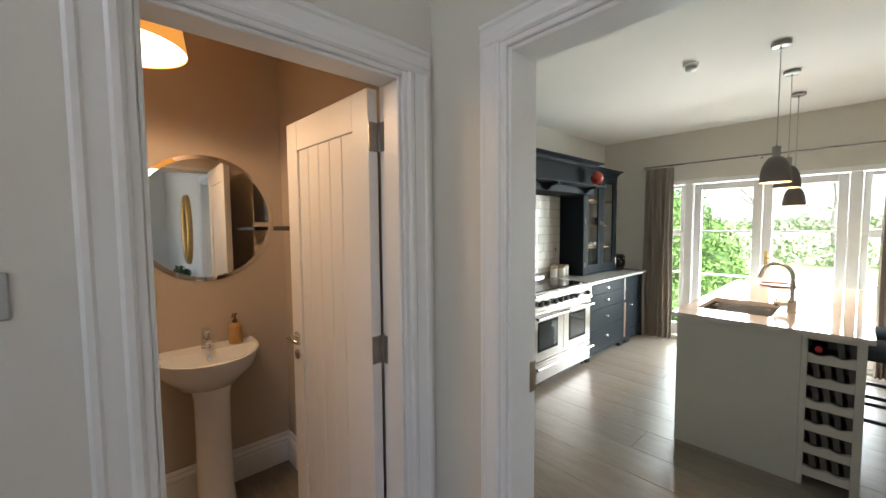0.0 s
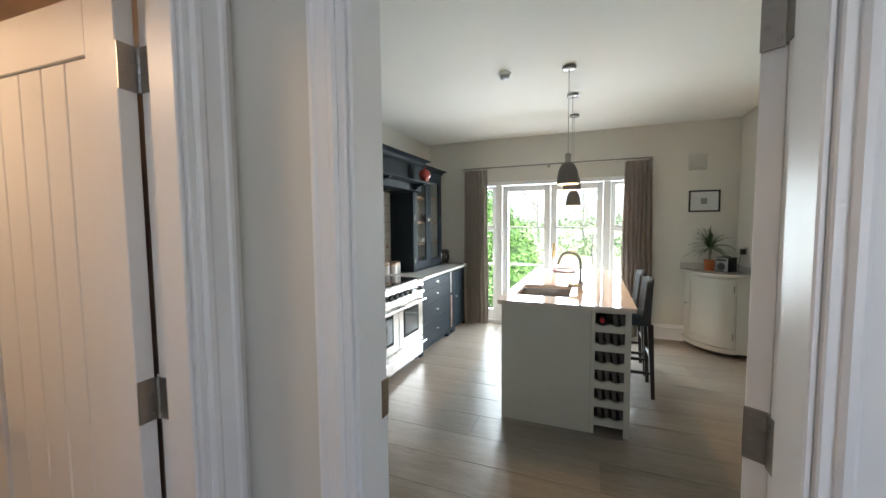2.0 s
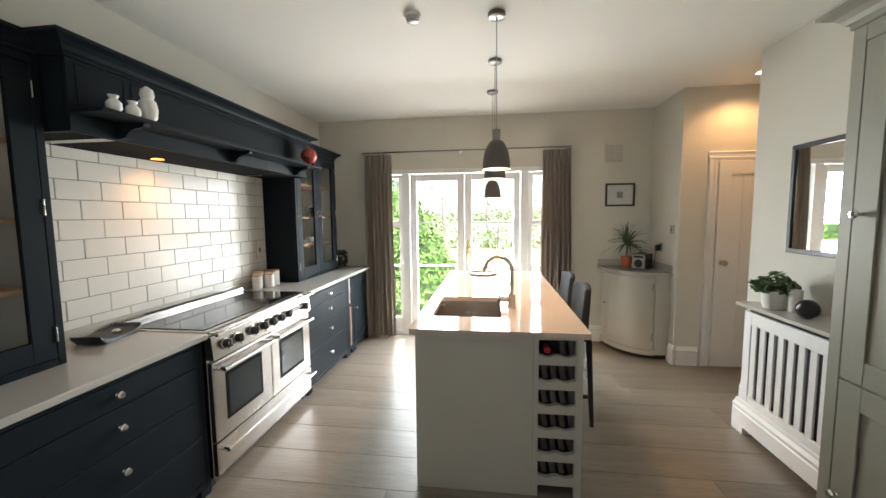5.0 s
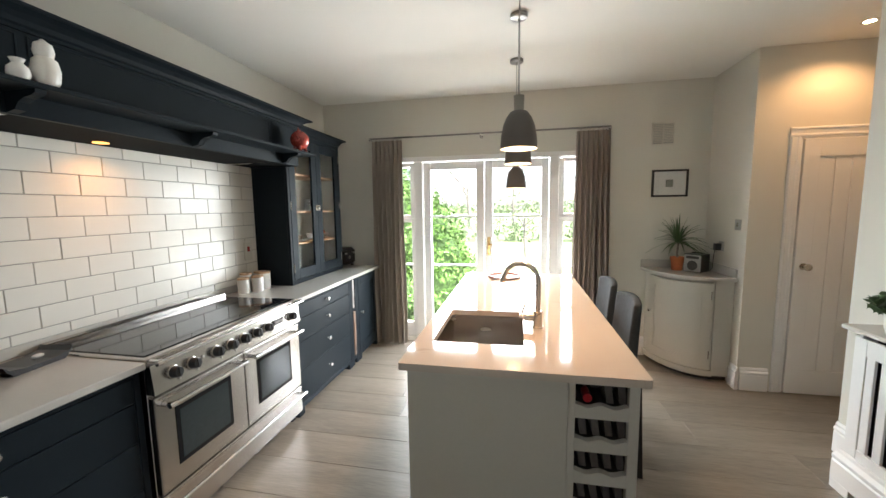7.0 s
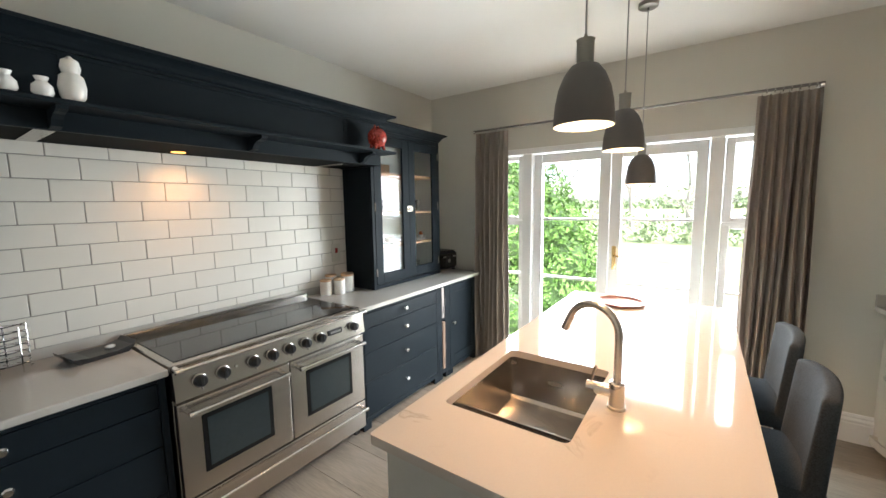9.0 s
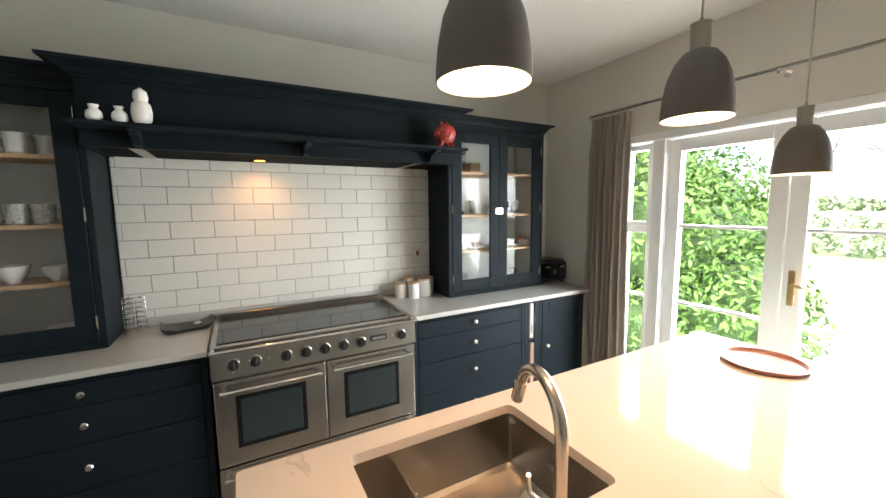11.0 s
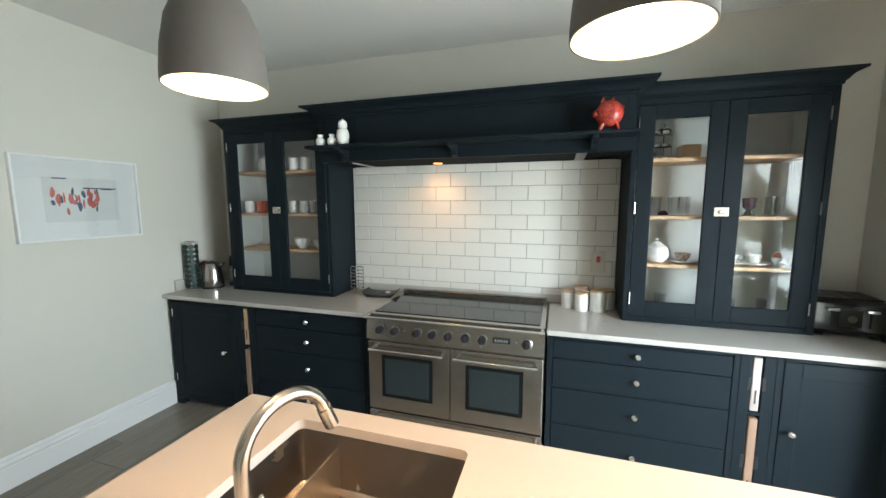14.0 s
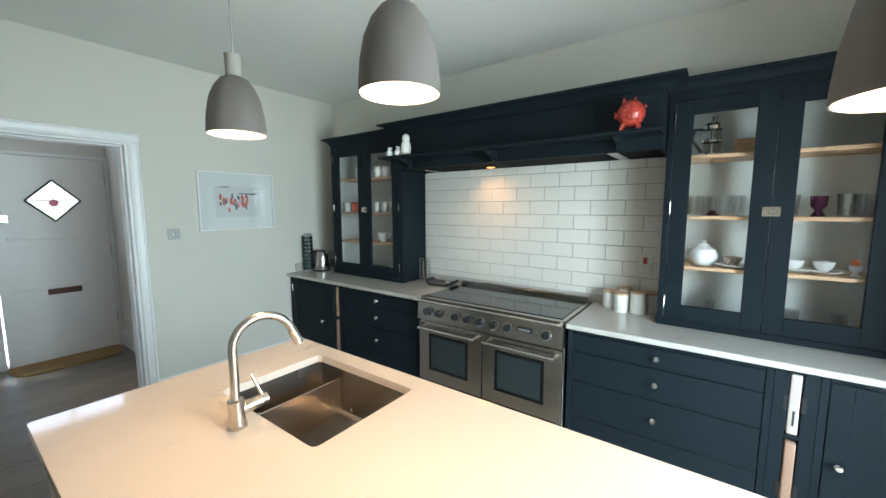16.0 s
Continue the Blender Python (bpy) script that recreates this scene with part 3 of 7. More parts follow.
def wbox(name, y0, y1, z0, z1, x0=FX0, x1=FX1, par=W, lab=""):
    return box(name, (x0, y0, z0), (x1, y1, z1), TRIM, par, 0.004, lab)


wbox("head", -0.13, 2.04, 2.03, 2.08, 5.875)
wbox("sill", -0.13, 2.04, -0.02, 0.04, 5.9)
wbox("jamb", 1.99, 2.04, 0.04, 2.03, 5.88)
wbox("jamb", -0.13, -0.085, 0.04, 2.03, 5.88)
wbox("mullion", 1.645, 1.735, 0.04, 2.03, 5.885)
wbox("mullion", 0.2, 0.29, 0.04, 2.03, 5.885)


def sash(name, y0, y1, z0, z1, stile, top, bottom, bars, label, left=None, right=None):
    s = box(name, (5.94, y0, z0), (6.0, y0 + (left or stile), z1), TRIM, W, 0.005, label)
    s2 = box("stile", (5.94, y1 - (right or stile), z0), (6.0, y1, z1), TRIM, s, 0.005)
    a, b = y0 + (left or stile), y1 - (right or stile)
    box("rail", (5.942, a, z1 - top), (5.998, b, z1), TRIM, s, 0.005)
    box("rail", (5.942, a, z0), (5.998, b, z0 + bottom), TRIM, s, 0.005)
    cuts = [z0 + bottom] + bars + [z1 - top]
    for z in bars:
        box("glazing_bar", (5.95, a, z - 0.011), (5.99, b, z + 0.011), TRIM, s, 0.004)
    for lo, hi in zip(cuts, cuts[1:]):
        o = box("pane", (5.968, a, lo), (5.972, b, hi), GLASS, s, 0)
        o.visible_shadow = False
    return s


DL = sash("door_leaf", 0.97, 1.64, 0.045, 2.025, 0.087, 0.085, 0.2, [0.88, 1.425], "glazed garden door leaf", right=0.076)
DR = sash("door_leaf", 0.295, 0.965, 0.045, 2.025, 0.087, 0.085, 0.2, [0.88, 1.425], "glazed garden door leaf", left=0.076)
for a, b, sl, sr in ((1.74, 1.985, 0.057, 0.035), (-0.08, 0.195, 0.035, 0.055)):
    sash("casement", a, b, 1.41, 2.025, 0.035, 0.045, 0.04, [], "opening casement of the side light", sl, sr)
    sash("side_light", a, b, 0.045, 1.395, 0.03, 0.03, 0.16, [0.88], "fixed lower side light", sl - 0.005, sr - 0.005)
    wbox("transom", a, b, 1.39, 1.415, 5.93, 6.0)
bm = bmesh.new()
add_box(bm, (5.928, 0.903, 1.0), (5.94, 0.937, 1.2), 0.003)
add_tube(bm, [(5.935, 0.92, 1.12), (5.905, 0.92, 1.12), (5.897, 0.895, 1.122), (5.897, 0.835, 1.11), (5.905, 0.815, 1.10)], 0.008)
part("door_handle", bm, BRASS, DR, "brass lever handle", smooth=True)

# ---- kitchen: range wall ----
KNOBP = [(0, 0), (0.008, 0), (0.008, 0.004), (0.005, 0.008), (0.006, 0.014), (0.014, 0.018), (0.0165, 0.025), (0.012, 0.031), (0, 0.033)]
FACE = 2.17


def knob(x, z, yf, parent, sign=-1):
    """A turned knob on a face that looks along -y (sign -1) or +y."""
    return lathe("knob", KNOBP, (0, 0, 0), CHROME, parent, 16, "polished chrome knob", m=Matrix.Translation((x, yf, z)) @ pose(0, 0, 0, 90 if sign < 0 else -90))


def unit_body(x0, x1, label, feet=True):
    u = thing("base_cabinet", ((x0 + x1) / 2, 2.45, 0), label, "base cabinet", "base units along the range wall")
    bm = bmesh.new()
    add_box(bm, (x0, FACE + 0.02, 0.10), (x1, 2.775, 0.864), 0.0)
    part("carcass", bm, NAVY, u)
    bm = bmesh.new()
    add_box(bm, (x0, FACE, 0.05), (x0 + 0.028, FACE + 0.022, 0.864), 0.002)
    add_box(bm, (x1 - 0.028, FACE, 0.05), (x1, FACE + 0.022, 0.864), 0.002)
    add_box(bm, (x0 + 0.028, FACE, 0.838), (x1 - 0.028, FACE + 0.022, 0.864), 0.002)
    add_box(bm, (x0 + 0.028, FACE, 0.05), (x1 - 0.028, FACE + 0.022, 0.085), 0.002)
    part("face_frame", bm, NAVY, u)
    if feet:
        for a in (x0, x1 - 0.07):
            prism("foot", [(a, 0), (a + 0.07, 0), (a + 0.07, 0.05), (a, 0.05)], "y", FACE, FACE + 0.05, NAVY, u)
    box("plinth", (x0, FACE + 0.07, 0), (x1, FACE + 0.085, 0.1), BLACK, u)
    return u


def drawers(x0, x1, label):
    u = unit_body(x0, x1, label)
    zs = [0.836, 0.727, 0.553, 0.34, 0.088]
    for hi, lo in zip(zs, zs[1:]):
        dr = box("drawer_front", (x0 + 0.031, FACE - 0.001, lo + 0.003), (x1 - 0.031, FACE + 0.02, hi - 0.001), NAVY, u, 0.0025)
        knob((x0 + x1) / 2, (hi + lo) / 2 + 0.005, FACE - 0.001, dr)
    return u


def cupboard(x0, x1, label, knob_x, hinge_x):
    u = unit_body(x0, x1, label)
    a, b, lo, hi = x0 + 0.031, x1 - 0.031, 0.088, 0.835
    dr = box("door", (a, FACE + 0.006, lo), (b, FACE + 0.02, hi), NAVY, u, 0.002)
    for p, q in (((a, lo), (a + 0.07, hi)), ((b - 0.07, lo), (b, hi)), ((a + 0.07, hi - 0.07), (b - 0.07, hi)), ((a + 0.07, lo), (b - 0.07, lo + 0.08))):
        box("door_rail", (p[0], FACE - 0.001, p[1]), (q[0], FACE + 0.008, q[1]), NAVY, dr, 0.002)
    knob(knob_x, 0.485, FACE - 0.001, dr)
    for z in (0.2, 0.72):
        lathe("hinge", [(0, 0), (0.005, 0), (0.005, 0.06), (0, 0.06)], (hinge_x, FACE - 0.004, z), STEEL, dr, 8)
    return u


def tray_slot(x0, x1, label):
    u = thing("tray_slot_cabinet", ((x0 + x1) / 2, 2.45, 0), label, "base cabinet", "base units along the range wall")
    c = (x0 + x1) / 2
    bm = bmesh.new()
    add_box(bm, (x0, FACE, 0.05), (c - 0.024, 2.775, 0.864), 0.002)
    add_box(bm, (c + 0.024, FACE, 0.05), (x1, 2.775, 0.864), 0.002)
    add_box(bm, (c - 0.024, FACE, 0.545), (c + 0.024, 2.775, 0.563), 0.001)
    add_box(bm, (c - 0.024, FACE, 0.05), (c + 0.024, 2.775, 0.09), 0.001)
    add_box(bm, (c - 0.024, FACE, 0.845), (c + 0.024, 2.775, 0.864), 0.001)
    add_box(bm, (c - 0.024, 2.6, 0.09), (c + 0.024, 2.775, 0.845), 0)
    part("carcass", bm, NAVY, u)
    for side in (-1, 1):
        for z in (0.71, 0.30):
            box("finger_notch", (c + side * 0.030 - 0.009, FACE - 0.0015, z - 0.035), (c + side * 0.030 + 0.009, FACE + 0.01, z + 0.035), BLACK, u, 0.002, "dark finger notch")
    for a in (x0, x1 - 0.05):
        box("foot", (a, FACE, 0), (a + 0.05, FACE + 0.05, 0.05), NAVY, u, 0.003)
    return u


def board(x, z0, z1, material, label, yf, w=0.038):
    ob = thing("chopping_board", (x, 2.4, z0), label, "chopping board")
    box("board", (x - w / 2, yf, z0), (x + w / 2, 2.55, z1), material, ob, 0.006)
    box("handle_slot", (x - 0.004, yf - 0.001, z0 + 0.04), (x + 0.004, yf + 0.004, z0 + 0.11), BLACK, ob, 0.001)


cupboard(1.325, 2.005, "dark blue painted cupboard with a bead edge and chrome knob", 1.865, 1.36)
tray_slot(2.005, 2.125, "dark blue tray slots holding two boards")
drawers(2.125, 3.062, "dark blue painted unit of four drawers with chrome knobs")
drawers(4.178, 5.092, "dark blue painted unit of four drawers with chrome knobs")
tray_slot(5.092, 5.24, "dark blue tray slots holding two boards")
cupboard(5.24, 5.772, "dark blue painted cupboard beside the curtain", 5.315, 5.75)
PALEB = mat("pale_plastic_board", (0.42, 0.365, 0.335), 0.5)
DARKB = mat("walnut_board", (0.30, 0.19, 0.13), 0.5, vary=0.2, stretch=(20, 2, 2))
board(2.065, 0.565, 0.835, OAK, "pale wooden board standing in a slot", FACE + 0.002)
board(2.065, 0.092, 0.53, DARKB, "brown wooden board with a slotted handle standing in a slot", FACE - 0.004)
board(5.166, 0.565, 0.84, PALEB, "pale board standing in a slot", FACE + 0.002)
board(5.166, 0.092, 0.53, DARKB, "brown wooden board with a slotted handle standing in a slot", FACE - 0.006)

for x0, x1 in ((1.307, 3.066), (4.172, 5.785)):
    w = thing("worktop", ((x0 + x1) / 2, 2.45, 0.865), "pale quartz worktop with a low upstand", "worktop")
    box("slab", (x0, 2.135, 0.8645), (x1, 2.7785, 0.895), QUARTZ2, w, 0.004)
w = thing("upstand", (3.6, 2.77, 0.895), "pale quartz upstand along the tiled wall", "upstand")
box("slab", (2.64, 2.757, 0.8955), (4.585, 2.7785, 0.948), QUARTZ2, w, 0.003)
for x0, x1, nm in ((1.307, 1.68, "l"), (5.515, 5.785, "r")):
    w = thing("upstand", ((x0 + x1) / 2, 2.77, 0.895), "short pale quartz upstand in the corner", "upstand")
    box("slab", (x0, 2.757, 0.8955), (x1, 2.7785, 0.985), QUARTZ2, w, 0.003)
w = thing("upstand", (1.316, 2.45, 0.895), "short pale quartz upstand against the end wall", "upstand")
box("slab", (1.307, 2.24, 0.8955), (1.325, 2.756, 0.985), QUARTZ2, w, 0.003)

# range cooker
R0, R1 = 3.072, 4.166
r = thing("range_cooker", (3.62, 2.45, 0), "wide stainless steel range cooker with two ovens", "range cooker")
box("body", (R0 + 0.004, 2.16, 0.06), (R1 - 0.004, 2.74, 0.885), STEEL, r, 0.003)
box("plinth", (R0 + 0.02, 2.22, 0), (R1 - 0.02, 2.26, 0.06), BLACK, r)
for a in (R0 + 0.01, R1 - 0.05):
    box("foot", (a, 2.19, 0), (a + 0.04, 2.23, 0.06), BLACK, r)
top = box("hob_surround", (R0, 2.145, 0.885), (R1, 2.745, 0.9), STEEL, r, 0.004)
box("hob_glass", (R0 + 0.03, 2.185, 0.9), (R1 - 0.03, 2.69, 0.904), HOB, top, 0.002, "black ceramic hob glass")
box("flue_vent", (R0 + 0.01, 2.70, 0.9), (R1 - 0.01, 2.75, 0.93), STEEL, top, 0.004)
bm = bmesh.new()
for k in range(44):
    x = R0 + 0.2 + k * 0.016
    add_box(bm, (x, 2.706, 0.929), (x + 0.008, 2.744, 0.9312))
part("vent_slots", bm, BLACK, top, "row of dark vent slots")
prism("control_panel", [(2.16, 0.742), (2.115, 0.742), (2.128, 0.872), (2.16, 0.872)], "x", R0 + 0.002, R1 - 0.002, STEEL, r)


def rail(name, y, z, x0, x1, parent, rad=0.009):
    bm = bmesh.new()
    add_tube(bm, [(x0, y, z), (x1, y, z)], rad, 14)
    for x in (x0 + 0.012, x1 - 0.012):
        add_tube(bm, [(x, y, z), (x, y + 0.045, z)], 0.012, 12)
        add_tube(bm, [(x - 0.014, y, z), (x + 0.014, y, z)], 0.0125, 12)
    return part(name, bm, CHROME, parent, "polished steel rail", smooth=True)


rail("towel_rail", 2.092, 0.887, R0 + 0.004, R1 - 0.004, r, 0.008)
for kx in (0.1, 0.2, 0.345, 0.444, 0.543, 0.645, 0.745, 0.995):
    x = R0 + kx
    m = Matrix.Translation((x, 2.1205, 0.807)) @ pose(0, 0, 0, 84)
    bz = lathe("dial", [(0, 0), (0.031, 0), (0.031, 0.003), (0.028, 0.005), (0, 0.005)], (0, 0, 0), STEEL, r, 24, "steel dial ring", m=m)
    kb = bmesh.new()
    add_lathe(kb, [(0, 0.004), (0.0265, 0.004), (0.0245, 0.03), (0.021, 0.036), (0, 0.036)], (0, 0, 0), 20, m)
    add_box(kb, (-0.005, -0.022, 0.034), (0.005, 0.022, 0.042), 0.002, m)
    part("control_knob", kb, BLACK, bz, "black control knob", smooth=True)
    box("lever", (-0.003, -0.036, 0.014), (0.003, -0.02, 0.034), CHROME, bz, 0.001, m=m)
for x in (R0 + 0.262, R0 + 0.94):
    lathe("indicator", [(0, 0), (0.008, 0), (0.007, 0.006), (0, 0.007)], (0, 0, 0), CHROME, r, 12, m=Matrix.Translation((x, 2.121, 0.813)) @ pose(0, 0, 0, 84))
clock = box("clock", (R0 + 0.805, 2.113, 0.796), (R0 + 0.905, 2.123, 0.828), BLACK, r, 0.002, "black clock display")
for k in range(6):
    box("marking", (R0 + 0.818 + k * 0.013, 2.1115, 0.806), (R0 + 0.826 + k * 0.013, 2.1128, 0.82), GREYST, clock, 0)
mid = 3.62
for a, b in ((R0 + 0.006, mid - 0.004), (mid + 0.004, R1 - 0.006)):
    door = box("oven_door", (a, 2.13, 0.272), (b, 2.165, 0.722), STEEL, r, 0.005)
    wa, wb = a + 0.092, b - 0.107
    box("window_surround", (wa, 2.1275, 0.36), (wb, 2.131, 0.638), SOOT, door, 0.002)
    box("window", (wa + 0.022, 2.126, 0.382), (wb - 0.022, 2.128, 0.618), OVENG, door, 0.001, "dark oven window")
    rail("oven_handle", 2.083, 0.682, a + 0.03, b - 0.03, door)
box("drawer", (R0 + 0.006, 2.13, 0.075), (R1 - 0.006, 2.165, 0.262), STEEL, r, 0.005, "steel storage drawer")
rail("drawer_rail", 2.083, 0.225, R0 + 0.03, R1 - 0.03, r)

# tall dressers
def dresser(x0, x1, label):
    u = thing("glazed_dresser", ((x0 + x1) / 2, 2.6, 0.895), label, "dresser cabinet", "dressers flanking the range")
    yf, z0, z1 = 2.44, 0.8965, 2.16
    t = 0.022
    bm = bmesh.new()
    add_box(bm, (x0, yf + 0.022, z0), (x0 + t, 2.777, z1))
    add_box(bm, (x1 - t, yf + 0.022, z0), (x1, 2.777, z1))
    add_box(bm, (x0 + t, yf + 0.022, z0), (x1 - t, 2.777, z0 + 0.03))
    add_box(bm, (x0 + t, yf + 0.022, z1 - 0.03), (x1 - t, 2.777, z1))
    part("carcass", bm, NAVY, u)
    box("back_panel", (x0 + t, 2.765, z0 + 0.03), (x1 - t, 2.777, z1 - 0.03), INNER, u, 0)
    for xa in (x0 + t, x1 - t - 0.003):
        box("lining", (xa, yf + 0.025, z0 + 0.03), (xa + 0.003, 2.765, z1 - 0.03), INNER, u, 0)
    bm = bmesh.new()
    add_box(bm, (x0, yf, z0), (x0 + 0.03, yf + 0.022, z1), 0.002)
    add_box(bm, (x1 - 0.03, yf, z0), (x1, yf + 0.022, z1), 0.002)
    add_box(bm, (x0 + 0.03, yf, z0), (x1 - 0.03, yf + 0.022, z0 + 0.032), 0.002)
    add_box(bm, (x0 + 0.03, yf, z1 - 0.035), (x1 - 0.03, yf + 0.022, z1), 0.002)
    part("face_frame", bm, NAVY, u)
    for z in (1.235, 1.515, 1.84):
        box("shelf", (x0 + t + 0.004, yf + 0.05, z - 0.02), (x1 - t - 0.004, 2.764, z), OAK, u, 0.002, "pale oak shelf")
    mid = (x0 + x1) / 2
    lo, hi = z0 + 0.035, z1 - 0.038
    for a, b, hx in ((x0 + 0.033, mid - 0.001, x0 + 0.032), (mid + 0.001, x1 - 0.033, x1 - 0.032)):
        bm = bmesh.new()
        s = 0.082
        add_box(bm, (a, yf - 0.001, lo), (a + s, yf + 0.02, hi), 0.002)
        add_box(bm, (b - s, yf - 0.001, lo), (b, yf + 0.02, hi), 0.002)
        add_box(bm, (a + s, yf - 0.001, hi - 0.075), (b - s, yf + 0.02, hi), 0.002)
        add_box(bm, (a + s, yf - 0.001, lo), (b - s, yf + 0.02, lo + 0.088), 0.002)
        dr = part("door", bm, NAVY, u)
        g = box("pane", (a + s - 0.004, yf + 0.008, lo + 0.084), (b - s + 0.004, yf + 0.012, hi - 0.071), CABGLASS, dr, 0, "clear glass pane")
        g.visible_shadow = False
        for z in (lo + 0.07, (lo + hi) / 2, hi - 0.13):
            lathe("hinge", [(0, 0), (0.005, 0), (0.005, 0.065), (0, 0.065)], (hx, yf - 0.004, z), STEEL, dr, 8)
    bm = bmesh.new()
    add_box(bm, (mid - 0.035, yf - 0.006, 1.515), (mid + 0.035, yf - 0.001, 1.565), 0.002)
    add_box(bm, (mid - 0.014, yf - 0.022, 1.53), (mid + 0.024, yf - 0.006, 1.55), 0.003)
    part("latch", bm, NICKEL, u, "polished nickel cupboard latch")
    bm = bmesh.new()
    cornice(bm, x0, x1, yf, 2.777, z1, COVE)
    part("cornice", bm, NAVY, u)
    return u


dresser(1.69, 2.632, "dark blue glazed dresser with mugs and bowls on oak shelves")
dresser(4.594, 5.51, "dark blue glazed dresser with teapot and glasses on oak shelves")

# mantel hood
HX0, HX1, HY = 2.64, 4.588, 2.325
h = thing("mantel_hood", (3.6, 2.55, 1.87), "dark blue painted mantel hood with a shelf over the range", "cooker hood")
bm = bmesh.new()
add_box(bm, (HX0, HY, 1.868), (HX1, HY + 0.022, 2.162), 0.002)
add_box(bm, (HX0, HY + 0.022, 1.868), (HX0 + 0.022, 2.777, 2.162), 0)
add_box(bm, (HX1 - 0.022, HY + 0.022, 1.868), (HX1, 2.777, 2.162), 0)
add_box(bm, (HX0 + 0.022, HY + 0.022, 2.14), (HX1 - 0.022, 2.777, 2.162), 0)
part("canopy", bm, NAVY, h)
box("shelf", (HX0 - 0.006, 2.165, 1.940), (HX1 + 0.006, HY - 0.001, 1.957), NAVY, h, 0.003)
for x in (2.85, 3.60, 4.385):
    prism("bracket", [(HY - 0.001, 1.939), (2.185, 1.939), (2.189, 1.926), (2.21, 1.918), (2.24, 1.914), (2.268, 1.90), (2.285, 1.878), (HY - 0.001, 1.87)], "x", x - 0.016, x + 0.016, NAVY, h)
for a, b in ((HX0 + 0.035, 2.885), (2.915, 4.245), (4.275, HX1 - 0.035)):
    for p, q in (((a, 1.975), (a + 0.006, 2.15)), ((b - 0.006, 1.975), (b, 2.15)), ((a, 2.144), (b, 2.15))):
        box("bead", (p[0], HY - 0.003, p[1]), (q[0], HY - 0.0002, q[1]), NAVY, h, 0.001)
bm = bmesh.new()
cornice(bm, HX0, HX1, HY, 2.777, 2.162, [(o * 1.45 if o else 0, z) for o, z in COVE])
part("cornice", bm, NAVY, h)
box("extractor_panel", (HX0 + 0.023, HY + 0.023, 1.874), (HX1 - 0.023, 2.776, 1.905), SOOT, h, 0.002, "black extractor underside")
for a, b in ((2.80, 2.86), (4.30, 4.36)):
    bm = bmesh.new()
    add_prism(bm, [(a, 1.8735), (b, 1.8735), (b, 1.87), (a, 1.87)], "y", HY + 0.04, 2.75)
    part("extractor_trim", bm, STEEL, h, "steel trim strip")
lathe("lamp", [(0, 0), (0.032, 0), (0.034, -0.004), (0, -0.004)], (3.38, 2.66, 1.8735), glow("hood_lamp", (1.0, 0.42, 0.1), 0.5), h, 20, "warm hood lamp")
lamp("hood_light", "SPOT", 1.3, (1.0, 0.46, 0.15), look((3.38, 2.6, 1.866), (3.38, 2.62, 1.0)), cone=(radians(150), 1.0), radius=0.03)

# ---- island ----
IX0, IX1, IY0, IY1 = 3.19, 5.32, 0.136, 1.07
SX0, SX1, SY0, SY1 = 3.455, 4.0, 0.575, 0.988
i = thing("kitchen_island", (4.2, 0.6, 0), "pale grey painted kitchen island with a wine rack", "kitchen island")
bx0, bx1, by0, by1 = 3.235, 5.28, 0.163, 1.045
bm = bmesh.new()
add_box(bm, (bx0, 0.415, 0.0), (bx0 + 0.03, by1, 0.8845), 0.002)
part("end_panel", bm, GREYP, i)
boxes("carcass", [((bx0 + 0.03, 0.43, 0.06), (SX0 - 0.02, by1 - 0.02, 0.884)), ((SX1 + 0.02, 0.43, 0.06), (bx1, by1 - 0.02, 0.884)), ((SX0 - 0.02, 0.43, 0.06), (SX1 + 0.02, by1 - 0.02, 0.62)), ((SX0 - 0.02, 0.43, 0.62), (SX1 + 0.02, 0.545, 0.884)), ((SX0 - 0.02, 1.005, 0.62), (SX1 + 0.02, by1 - 0.02, 0.884))], GREYP, i, 0)
for a, b in zip((3.27, 3.95, 4.6), (3.93, 4.58, 5.27)):
    box("door", (a, by1 - 0.019, 0.09), (b, by1, 0.86), GREYP, i, 0.003)
box("plinth", (bx0 + 0.06, 0.46, 0), (bx1 - 0.04, by1 - 0.06, 0.06), GREYP, i)
# wine rack at the end
rk0, rk1 = by0, 0.415
box("post", (bx0, rk0, 0), (bx0 + 0.03, 0.2, 0.8845), GREYP, i, 0.002)
box("post", (bx0, 0.388, 0.0), (bx0 + 0.03, rk1 - 0.001, 0.8845), GREYP, i, 0.002)
box("rack_side", (bx0 + 0.03, rk0, 0.0), (3.82, rk0 + 0.02, 0.884), GREYP, i, 0.001)
box("rack_back", (3.80, rk0 + 0.02, 0.06), (3.82, 0.43, 0.884), GREYP, i, 0.001)
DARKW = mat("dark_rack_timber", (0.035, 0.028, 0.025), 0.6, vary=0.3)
ztops = [0.862, 0.728, 0.595, 0.463, 0.33, 0.198]
for k, zt in enumerate(ztops):
    zb = zt - 0.086
    lo = 0.064 if k == 5 else ztops[k + 1]
    pts = [(0.2, lo), (0.388, lo)]
    up = [(0.388 - 0.188 * j / 24, zb + 0.012 * (0.5 + 0.5 * math.cos(2 * math.pi * 2 * j / 24)) - 0.006) for j in range(25)]
    prism("rack_rail", pts + up, "x", bx0 + 0.001, bx0 + 0.029, GREYP, i)
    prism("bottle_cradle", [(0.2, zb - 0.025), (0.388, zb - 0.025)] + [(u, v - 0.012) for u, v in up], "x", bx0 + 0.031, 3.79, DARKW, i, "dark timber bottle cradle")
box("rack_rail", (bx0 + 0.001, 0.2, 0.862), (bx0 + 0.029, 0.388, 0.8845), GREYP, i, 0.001)
